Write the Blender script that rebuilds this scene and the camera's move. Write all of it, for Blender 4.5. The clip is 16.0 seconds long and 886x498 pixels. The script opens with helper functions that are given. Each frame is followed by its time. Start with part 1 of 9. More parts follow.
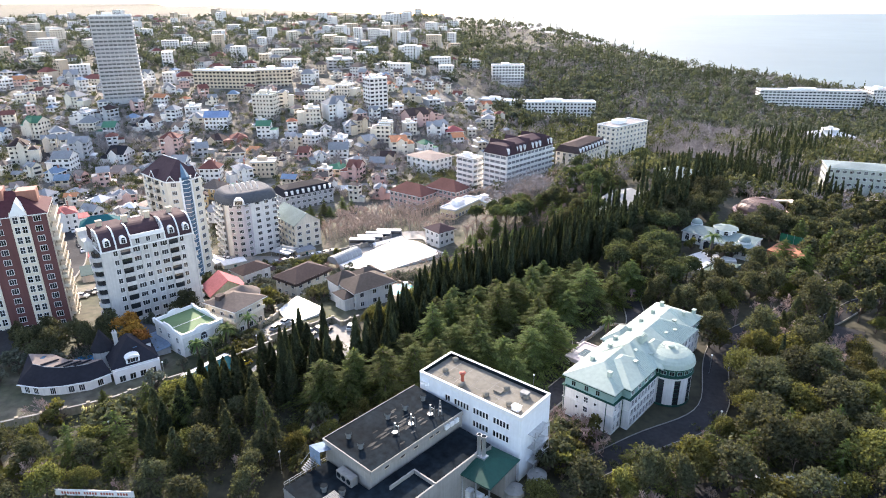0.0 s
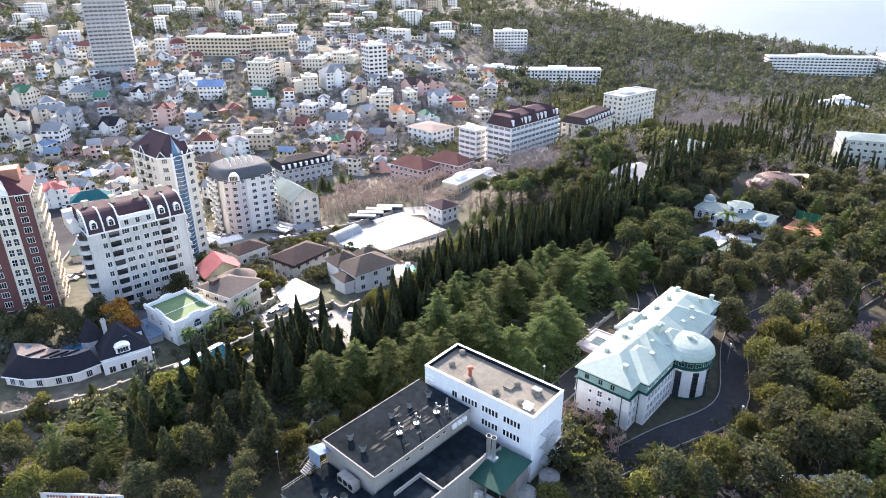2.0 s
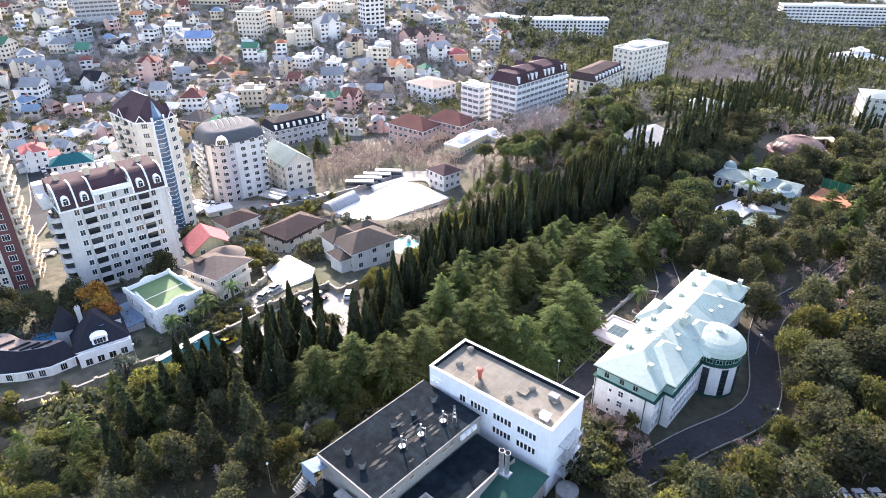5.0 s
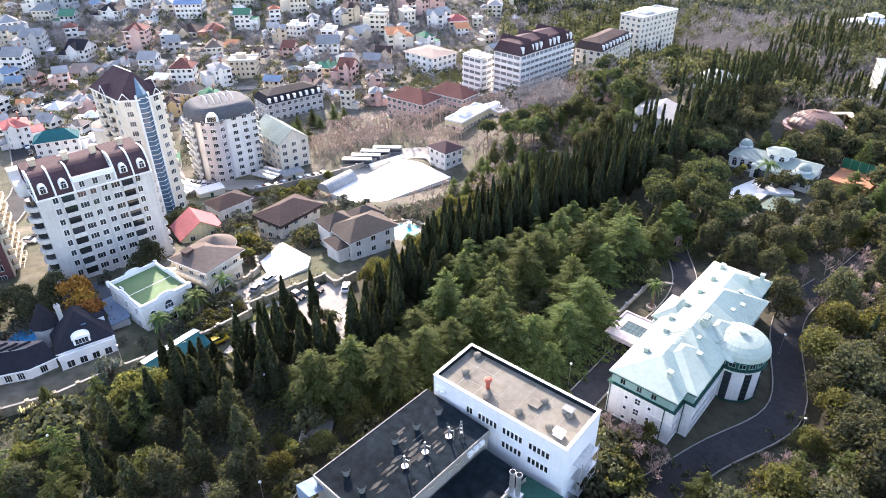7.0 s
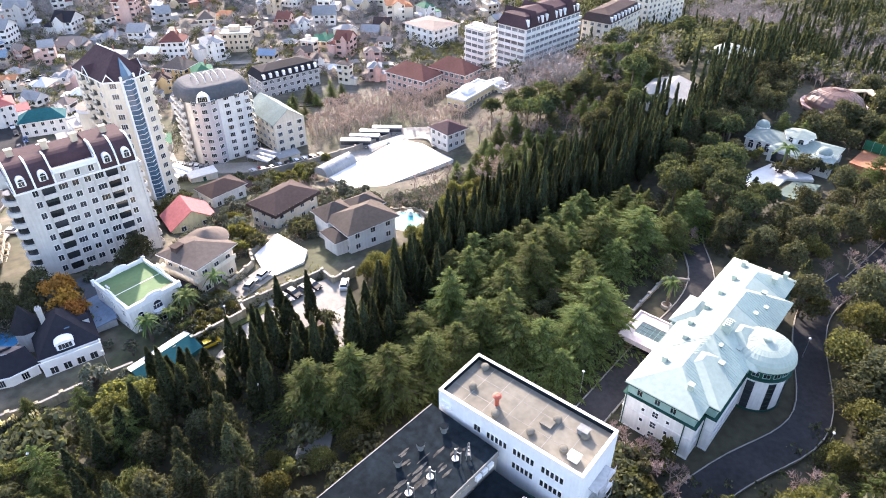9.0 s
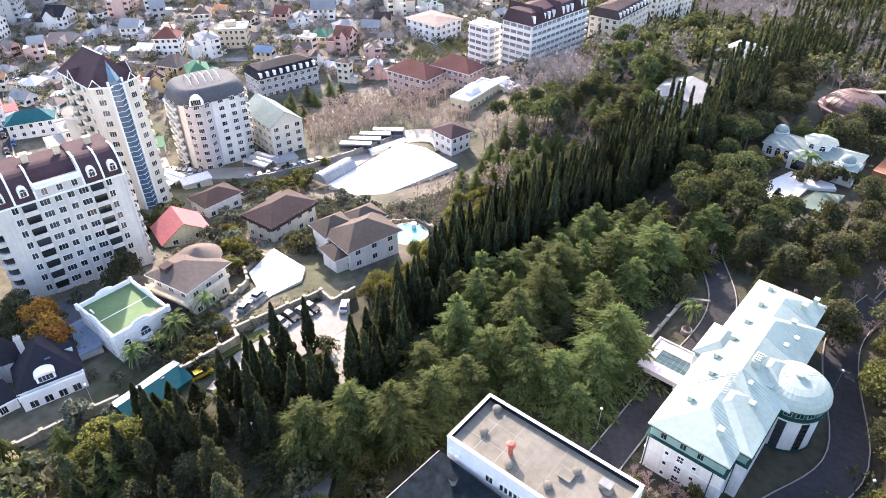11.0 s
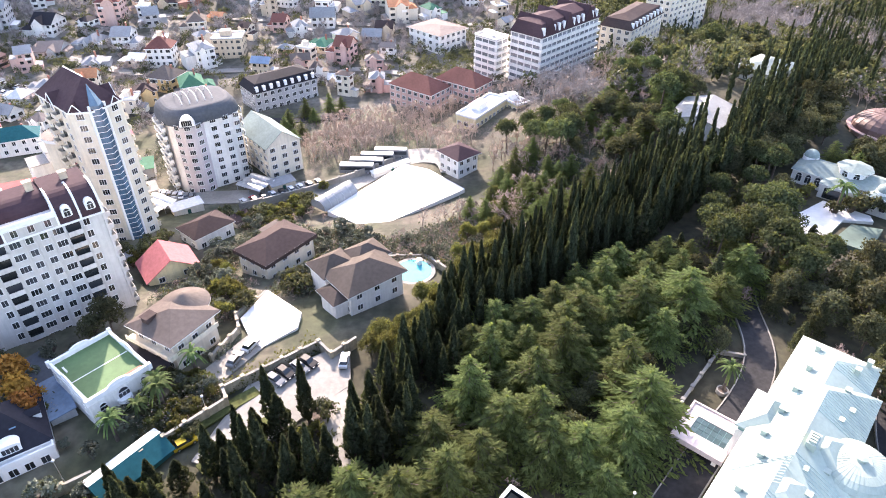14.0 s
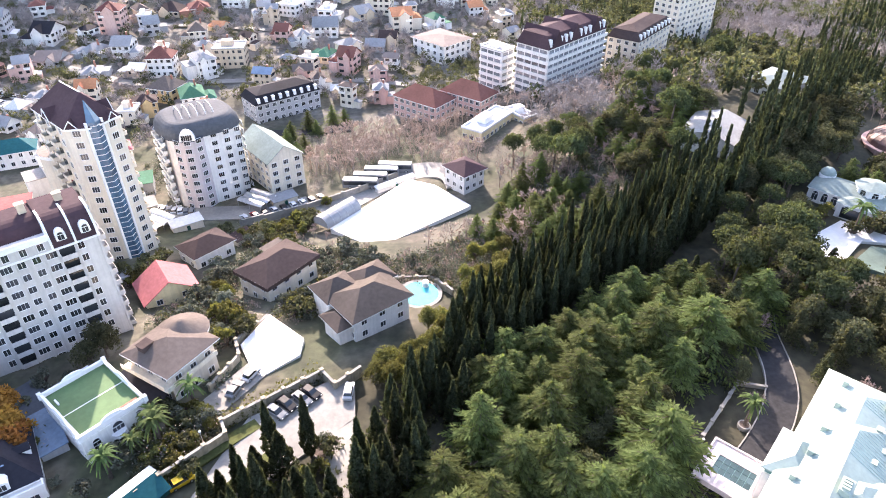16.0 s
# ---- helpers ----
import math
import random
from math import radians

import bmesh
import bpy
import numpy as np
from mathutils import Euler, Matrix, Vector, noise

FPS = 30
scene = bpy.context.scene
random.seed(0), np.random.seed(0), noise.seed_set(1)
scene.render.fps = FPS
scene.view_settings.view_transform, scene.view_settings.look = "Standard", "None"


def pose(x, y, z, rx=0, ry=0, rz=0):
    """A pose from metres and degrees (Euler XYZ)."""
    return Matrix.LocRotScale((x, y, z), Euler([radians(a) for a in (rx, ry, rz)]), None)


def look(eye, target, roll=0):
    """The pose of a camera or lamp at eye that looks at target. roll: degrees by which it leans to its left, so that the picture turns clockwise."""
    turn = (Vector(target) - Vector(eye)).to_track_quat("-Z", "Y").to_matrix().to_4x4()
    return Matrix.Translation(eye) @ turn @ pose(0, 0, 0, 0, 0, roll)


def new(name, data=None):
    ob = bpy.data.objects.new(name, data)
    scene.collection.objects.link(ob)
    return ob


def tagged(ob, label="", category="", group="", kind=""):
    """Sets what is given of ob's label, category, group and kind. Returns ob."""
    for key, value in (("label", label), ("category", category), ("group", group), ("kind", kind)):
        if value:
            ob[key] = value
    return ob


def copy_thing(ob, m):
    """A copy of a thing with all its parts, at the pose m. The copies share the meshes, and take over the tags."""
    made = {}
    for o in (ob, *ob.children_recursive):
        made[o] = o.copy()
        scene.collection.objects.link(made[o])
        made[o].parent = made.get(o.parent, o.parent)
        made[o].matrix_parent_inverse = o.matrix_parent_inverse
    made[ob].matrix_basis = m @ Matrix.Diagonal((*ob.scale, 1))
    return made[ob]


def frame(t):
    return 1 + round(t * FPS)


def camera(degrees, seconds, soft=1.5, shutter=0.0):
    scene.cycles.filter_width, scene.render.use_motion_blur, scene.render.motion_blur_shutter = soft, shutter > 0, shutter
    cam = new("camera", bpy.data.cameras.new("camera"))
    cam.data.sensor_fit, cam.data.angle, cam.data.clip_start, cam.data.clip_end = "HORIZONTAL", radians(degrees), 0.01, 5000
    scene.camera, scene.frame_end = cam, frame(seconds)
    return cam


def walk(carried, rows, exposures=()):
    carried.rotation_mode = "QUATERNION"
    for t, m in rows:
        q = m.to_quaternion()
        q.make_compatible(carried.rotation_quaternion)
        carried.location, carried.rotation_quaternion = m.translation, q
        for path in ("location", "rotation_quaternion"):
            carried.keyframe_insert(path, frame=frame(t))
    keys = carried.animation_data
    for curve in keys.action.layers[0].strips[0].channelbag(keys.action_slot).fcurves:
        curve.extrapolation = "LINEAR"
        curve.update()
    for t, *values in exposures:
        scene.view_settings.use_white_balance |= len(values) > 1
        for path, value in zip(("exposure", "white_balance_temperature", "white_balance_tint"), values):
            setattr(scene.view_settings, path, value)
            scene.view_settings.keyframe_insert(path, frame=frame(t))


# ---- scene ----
cam = camera(68.58, 16.0, soft=1.0)
PATH = [
    (0, (0.000, 0.000, 93.000), (-0.041, 93.000, 56.244), -0.28),
    (0.5, (-0.337, 2.496, 93.053), (-0.384, 95.023, 55.122), -0.33),
    (1, (-0.701, 4.951, 93.079), (-0.725, 97.012, 54.030), -0.32),
    (1.5, (-1.043, 7.393, 93.186), (-1.049, 98.966, 53.006), -0.34),
    (2, (-1.293, 9.842, 93.235), (-1.329, 100.908, 51.918), -0.35),
    (2.5, (-1.492, 12.316, 93.180), (-1.520, 102.878, 50.772), -0.36),
    (3, (-1.749, 14.863, 93.147), (-1.713, 104.889, 49.611), -0.31),
    (3.5, (-2.041, 17.442, 93.119), (-1.950, 106.917, 48.462), -0.29),
    (4, (-2.307, 20.108, 93.209), (-2.184, 109.011, 47.424), -0.28),
    (6.5, (-3.690, 34.262, 93.737), (-3.290, 120.044, 42.343), -0.20),
    (7, (-3.917, 36.963, 93.861), (-3.490, 122.050, 41.324), -0.22),
    (7.5, (-4.089, 39.527, 94.063), (-3.656, 123.907, 40.399), -0.20),
    (8, (-4.226, 42.041, 94.169), (-3.802, 125.724, 39.424), -0.24),
    (10.5, (-5.665, 55.493, 94.840), (-5.254, 137.056, 36.984), -0.34),
    (11, (-5.899, 58.208, 94.925), (-5.518, 139.756, 37.049), -0.32),
    (11.5, (-6.107, 60.823, 95.061), (-5.703, 142.358, 37.165), -0.29),
    (12, (-6.342, 63.475, 95.109), (-5.879, 144.992, 37.188), -0.25),
    (12.5, (-6.618, 66.242, 95.141), (-6.119, 147.753, 37.212), -0.21),
    (13, (-6.886, 69.074, 95.206), (-6.399, 150.550, 37.229), -0.17),
    (13.5, (-7.347, 71.838, 95.344), (-6.837, 153.280, 37.319), -0.16),
    (14, (-7.840, 74.351, 95.549), (-7.403, 155.779, 37.503), -0.16),
    (14.5, (-8.277, 76.250, 95.656), (-7.797, 157.660, 37.585), -0.04),
    (15, (-8.641, 77.878, 95.668), (-8.215, 159.294, 37.606), -0.01),
    (15.5, (-9.035, 79.456, 95.823), (-8.625, 161.067, 38.034), 0.04),
    (16, (-9.380, 80.827, 95.936), (-9.021, 162.688, 38.501), -0.02),
]
walk(cam, [(t, look(eye, target, roll)) for t, eye, target, roll in PATH], exposures=[(0, 1.94, 7200, 18), (3, 2.2, 7100, 21), (8, 2.28, 7200, 22), (16, 2.4, 7300, 24)])

# ---------------------------------------------------------------- light
SUN_AZ, SUN_EL = radians(-14), radians(27)      # azimuth from +y towards +x
world = bpy.data.worlds.new("world")
scene.world = world
world.use_nodes = True
wn = world.node_tree.nodes
sky = wn.new("ShaderNodeTexSky")
sky.sky_type, sky.sun_disc = "NISHITA", False
sky.sun_elevation, sky.sun_rotation = SUN_EL, SUN_AZ
sky.dust_density, sky.air_density, sky.ozone_density, sky.altitude = 1.2, 1.0, 1.5, 60
world.node_tree.links.new(sky.outputs[0], wn["Background"].inputs[0])
wn["Background"].inputs[1].default_value = 0.15
sun = new("sun", bpy.data.lights.new("sun", "SUN"))
sun.data.energy, sun.data.angle, sun.data.color = 2.7, radians(0.8), (1.0, 0.95, 0.88)
way_to_sun = Vector((math.sin(SUN_AZ) * math.cos(SUN_EL), math.cos(SUN_AZ) * math.cos(SUN_EL), math.sin(SUN_EL)))
sun.matrix_basis = look(way_to_sun * 300, (0, 0, 0))

# ---------------------------------------------------------------- materials
def surf(name, col, rough=0.6, metal=0.0, var=0.15, scale=1.2, big=0.18, bump=0.15, bscale=6.0, vary=0.0, spec=0.5, ribs=0.0, streak=0.0):
    """A surface with grain, stains at a larger scale and fine relief; vary: how much single objects differ; ribs: spacing of seams."""
    m = bpy.data.materials.new(name)
    m.use_nodes = True
    nt = m.node_tree
    n, l = nt.nodes, nt.links
    bsdf = n["Principled BSDF"]
    bsdf.inputs["Roughness"].default_value, bsdf.inputs["Metallic"].default_value = rough, metal
    bsdf.inputs["Specular IOR Level"].default_value = spec
    tc = n.new("ShaderNodeTexCoord")

    def noise_at(sc, lo, hi, stretch=None):
        t = n.new("ShaderNodeTexNoise")
        t.inputs["Scale"].default_value, t.inputs["Detail"].default_value = sc, 5.0
        if stretch:
            mp = n.new("ShaderNodeMapping")
            mp.inputs["Scale"].default_value = stretch
            l.new(tc.outputs["Object"], mp.inputs[0])
            l.new(mp.outputs[0], t.inputs["Vector"])
        else:
            l.new(tc.outputs["Object"], t.inputs["Vector"])
        r = n.new("ShaderNodeMapRange")
        r.inputs["From Min"].default_value, r.inputs["From Max"].default_value = 0.3, 0.7
        r.inputs["To Min"].default_value, r.inputs["To Max"].default_value = lo, hi
        l.new(t.outputs["Fac"], r.inputs["Value"])
        return r.outputs[0]

    def times(a, b):
        k = n.new("ShaderNodeMath")
        k.operation = "MULTIPLY"
        l.new(a, k.inputs[0]), l.new(b, k.inputs[1])
        return k.outputs[0]

    val = times(noise_at(scale, 1 - var, 1 + var), noise_at(scale * 0.09, 1 - big, 1 + big))
    if streak:
        val = times(val, noise_at(1.0, 1 - streak, 1 + streak * 0.4, (2.2, 2.2, 0.12)))
    if vary:
        oi = n.new("ShaderNodeObjectInfo")
        r = n.new("ShaderNodeMapRange")
        r.inputs["To Min"].default_value, r.inputs["To Max"].default_value = 1 - vary, 1 + vary
        l.new(oi.outputs["Random"], r.inputs["Value"])
        val = times(val, r.outputs[0])
    hsv = n.new("ShaderNodeHueSaturation")
    hsv.inputs["Color"].default_value = (*col, 1)
    l.new(val, hsv.inputs["Value"])
    if vary:
        k = n.new("ShaderNodeMapRange")
        k.inputs["To Min"].default_value, k.inputs["To Max"].default_value = 0.5 - vary * 0.06, 0.5 + vary * 0.06
        l.new(oi.outputs["Random"], k.inputs["Value"])
        l.new(k.outputs[0], hsv.inputs["Hue"])
    l.new(hsv.outputs[0], bsdf.inputs["Base Color"])
    if bump:
        t = n.new("ShaderNodeTexNoise")
        t.inputs["Scale"].default_value, t.inputs["Detail"].default_value = bscale, 4.0
        l.new(tc.outputs["Object"], t.inputs["Vector"])
        b = n.new("ShaderNodeBump")
        b.inputs["Strength"].default_value, b.inputs["Distance"].default_value = bump, 0.05
        l.new(t.outputs["Fac"], b.inputs["Height"])
        l.new(b.outputs[0], bsdf.inputs["Normal"])
    return m


def leaf_mat(name, col, vary=0.25, through_light=0.35):
    """Foliage: matt, thin enough for light to come through, every tree and clump a little different."""
    m = bpy.data.materials.new(name)
    m.use_nodes = True
    n, l = m.node_tree.nodes, m.node_tree.links
    bsdf, out = n["Principled BSDF"], n["Material Output"]
    bsdf.inputs["Roughness"].default_value, bsdf.inputs["Specular IOR Level"].default_value = 0.8, 0.05
    tc, oi, tex = n.new("ShaderNodeTexCoord"), n.new("ShaderNodeObjectInfo"), n.new("ShaderNodeTexNoise")
    tex.inputs["Scale"].default_value, tex.inputs["Detail"].default_value = 0.9, 6.0
    l.new(tc.outputs["Object"], tex.inputs["Vector"])
    add = n.new("ShaderNodeMath")
    add.operation = "MULTIPLY_ADD"
    l.new(tex.outputs["Fac"], add.inputs[0])
    add.inputs[1].default_value = 0.9
    r = n.new("ShaderNodeMapRange")
    r.inputs["To Min"].default_value, r.inputs["To Max"].default_value = 0.55 - vary, 0.55 + vary
    l.new(oi.outputs["Random"], r.inputs["Value"])
    l.new(r.outputs[0], add.inputs[2])
    hsv = n.new("ShaderNodeHueSaturation")
    hsv.inputs["Color"].default_value = (*col, 1)
    geo, each, both = n.new("ShaderNodeNewGeometry"), n.new("ShaderNodeMapRange"), n.new("ShaderNodeMath")
    each.inputs["To Min"].default_value, each.inputs["To Max"].default_value = 0.62, 1.38
    l.new(geo.outputs["Random Per Island"], each.inputs["Value"])
    both.operation = "MULTIPLY"
    l.new(add.outputs[0], both.inputs[0]), l.new(each.outputs[0], both.inputs[1])
    l.new(both.outputs[0], hsv.inputs["Value"])
    h, wide, mixed = n.new("ShaderNodeMapRange"), n.new("ShaderNodeTexNoise"), n.new("ShaderNodeMath")
    wide.inputs["Scale"].default_value, wide.inputs["Detail"].default_value = 0.11, 3.0
    l.new(tc.outputs["Object"], wide.inputs["Vector"])
    mixed.operation = "ADD"
    l.new(oi.outputs["Random"], mixed.inputs[0]), l.new(wide.outputs["Fac"], mixed.inputs[1])
    h.inputs["From Min"].default_value, h.inputs["From Max"].default_value = 0.3, 1.2
    h.inputs["To Min"].default_value, h.inputs["To Max"].default_value = 0.476, 0.518
    l.new(mixed.outputs[0], h.inputs["Value"])
    l.new(h.outputs[0], hsv.inputs["Hue"])
    l.new(hsv.outputs[0], bsdf.inputs["Base Color"])
    tr, mix = n.new("ShaderNodeBsdfTranslucent"), n.new("ShaderNodeMixShader")
    gold = n.new("ShaderNodeMix")
    gold.data_type, gold.blend_type = "RGBA", "MULTIPLY"
    gold.inputs[0].default_value, gold.inputs[7].default_value = 1.0, (1.75, 1.7, 0.98, 1)
    l.new(hsv.outputs[0], gold.inputs[6])
    l.new(gold.outputs[2], tr.inputs["Color"])
    mix.inputs[0].default_value = through_light
    l.new(bsdf.outputs[0], mix.inputs[1]), l.new(tr.outputs[0], mix.inputs[2])
    l.new(mix.outputs[0], out.inputs["Surface"])
    return m


WALLS = {k: surf("plaster_" + k, c, 0.75, var=0.06, big=0.1, vary=0.08, streak=0.12) for k, c in {
    "white": (0.72, 0.70, 0.665), "cream": (0.68, 0.61, 0.50), "pink": (0.58, 0.38, 0.33), "grey": (0.42, 0.42, 0.42),
    "ochre": (0.62, 0.44, 0.22), "brick": (0.33, 0.14, 0.10), "tan": (0.56, 0.46, 0.34), "yellow": (0.70, 0.60, 0.36),
    "redbrown": (0.13, 0.05, 0.048), "apartment": (0.55, 0.53, 0.51), "dullgrey": (0.27, 0.26, 0.24), "mauve": (0.58, 0.51, 0.51), "sage": (0.40, 0.42, 0.36)}.items()}
ROOFS = {k: surf("roof_" + k, c, 0.75, spec=0.05, var=0.12, big=0.16, vary=0.12, bscale=3, bump=0.3) for k, c in {
    "tealsheet": (0.015, 0.10, 0.11), "palegrey": (0.40, 0.40, 0.385), "umber": (0.088, 0.070, 0.060), "verdigris": (0.20, 0.245, 0.24), "plum": (0.066, 0.041, 0.047), "celadon": (0.24, 0.295, 0.275), "rose": (0.38, 0.13, 0.14), "red": (0.33, 0.10, 0.10), "brownred": (0.17, 0.07, 0.06), "brown": (0.062, 0.044, 0.042), "tan": (0.135, 0.108, 0.094), "slate": (0.085, 0.093, 0.105),
    "green": (0.06, 0.17, 0.11), "bluegrey": (0.18, 0.25, 0.33), "grey": (0.24, 0.25, 0.26), "white": (0.62, 0.62, 0.62),
    "orange": (0.42, 0.18, 0.10), "dark": (0.025, 0.025, 0.032), "blue": (0.17, 0.25, 0.38), "flat": (0.33, 0.31, 0.29),
    "greybrown": (0.22, 0.18, 0.16), "greendark": (0.05, 0.09, 0.09), "maroon": (0.09, 0.035, 0.04)}.items()}
M_TRIM = surf("white_trim", (0.78, 0.78, 0.77), 0.5, var=0.05, big=0.06)
M_GLASS = surf("window_glass", (0.03, 0.035, 0.04), 0.08, var=0.3, scale=0.3, bump=0.0, vary=0.5, spec=0.8)
# Grey base colour paints in the hazy sky that balcony panes reflect.
M_SKYGLASS = surf("glazing_with_sky_tone", (0.16, 0.17, 0.18), 0.12, var=0.35, scale=0.6, bump=0.0, vary=0.4, spec=0.7)
M_BLUEGLASS = surf("blue_glass", (0.06, 0.13, 0.20), 0.07, var=0.3, scale=0.5, bump=0.0, spec=0.9)
# Base lowered to put the tree shade on the park drives into the colour.
M_ASPHALT = surf("asphalt", (0.036, 0.036, 0.038), 0.9, var=0.2, big=0.3, bump=0.2, bscale=20, spec=0.12)
M_CONCRETE = surf("pale_concrete", (0.245, 0.232, 0.208), 0.8, var=0.12, big=0.25, bump=0.2)
M_STONEWALL = surf("sandstone_wall", (0.40, 0.34, 0.24), 0.85, var=0.2, big=0.25, streak=0.25)
M_COURT = surf("white_court_surface", (0.72, 0.71, 0.69), 0.45, var=0.05, big=0.12)
M_SCREED = surf("weathered_roof_screed", (0.178, 0.166, 0.138), 0.9, spec=0.1, var=0.16, scale=0.8, big=0.35, bump=0.2)
M_TAR = surf("black_roofing_felt", (0.010, 0.0155, 0.020), 0.9, var=0.45, scale=0.7, big=0.5, bump=0.15, spec=0.04)
M_SEAMROOF = surf("patinated_sheet_roof", (0.34, 0.405, 0.355), 0.65, spec=0.25, metal=0.0, var=0.07, big=0.1, bump=0.08)
M_TEAL = surf("dark_teal_sheet", (0.014, 0.066, 0.052), 0.6, metal=0.0, spec=0.15, var=0.12, bump=0.1)
M_TEALWALL = surf("pale_teal_panel", (0.20, 0.33, 0.30), 0.5, var=0.08, bump=0.1)
M_STEEL = surf("galvanised_steel", (0.52, 0.53, 0.54), 0.35, metal=0.8, var=0.15, bump=0.1)
M_GREYPAINT = surf("grey_steel_paint", (0.20, 0.21, 0.21), 0.6, var=0.15)
M_RUST = surf("red_oxide_paint", (0.36, 0.08, 0.05), 0.6, var=0.2)
M_GRASS = surf("winter_grass", (0.085, 0.095, 0.035), 0.95, var=0.35, scale=1.5, big=0.3, bump=0.5, spec=0.1)
M_GREENFLOOR = surf("green_roof_carpet", (0.09, 0.165, 0.065), 0.8, var=0.1, big=0.15)
M_BARK = surf("bark", (0.10, 0.075, 0.06), 0.9, var=0.3, scale=3, bump=0.6, vary=0.2)
M_TWIG = surf("bare_twigs", (0.34, 0.25, 0.215), 0.9, var=0.2, scale=2, bump=0.0, vary=0.3)
# Far twigs: a greyer copy, with distance haze put into the colour.
M_HAZETWIG = surf("far_twigs_with_haze", (0.30, 0.26, 0.24), 0.9, var=0.25, scale=0.2, bump=0.0)
M_POOL = surf("pool_water", (0.05, 0.42, 0.46), 0.06, var=0.15, scale=0.6, bump=0.25, bscale=1.5)
M_SEA = surf("sea_water", (0.09, 0.13, 0.14), 0.5, spec=0.3, var=0.06, scale=0.01, big=0.1, bump=0.0)
M_TYRE = surf("tyre_rubber", (0.02, 0.02, 0.02), 0.8)
M_COPPER = surf("pale_copper_dome", (0.17, 0.095, 0.078), 0.55, var=0.1, big=0.2)
M_CLAY = surf("clay_court", (0.40, 0.16, 0.08), 0.85, var=0.1)
L_CYPRESS = leaf_mat("cypress_scales", (0.050, 0.061, 0.039), 0.2, 0.3)
L_CEDAR = leaf_mat("cedar_needles", (0.099, 0.123, 0.046), 0.28, 0.5)
L_LAUREL = leaf_mat("laurel_leaves", (0.106, 0.106, 0.041), 0.3, 0.4)
L_OAK = leaf_mat("holm_oak_leaves", (0.072, 0.075, 0.044), 0.3, 0.35)
L_THUJA = leaf_mat("thuja_scales", (0.063, 0.070, 0.040), 0.25, 0.4)
L_PINE = leaf_mat("pine_needles", (0.066, 0.082, 0.042), 0.2, 0.35)
# Far leaves: greyer and bluer than near ones, haze mixed into the colour.
L_HAZEWOOD = leaf_mat("far_leaves_with_haze", (0.085, 0.097, 0.074), 0.2, 0.3)
L_AUTUMN = leaf_mat("autumn_leaves", (0.27, 0.125, 0.035), 0.15, 0.25)
L_PLUME = leaf_mat("pampas_plumes", (0.72, 0.68, 0.58), 0.1, 0.4)
L_PALM = leaf_mat("palm_fronds", (0.09, 0.13, 0.05), 0.15, 0.3)
L_OLIVE = leaf_mat("olive_leaves", (0.105, 0.115, 0.090), 0.25, 0.15)

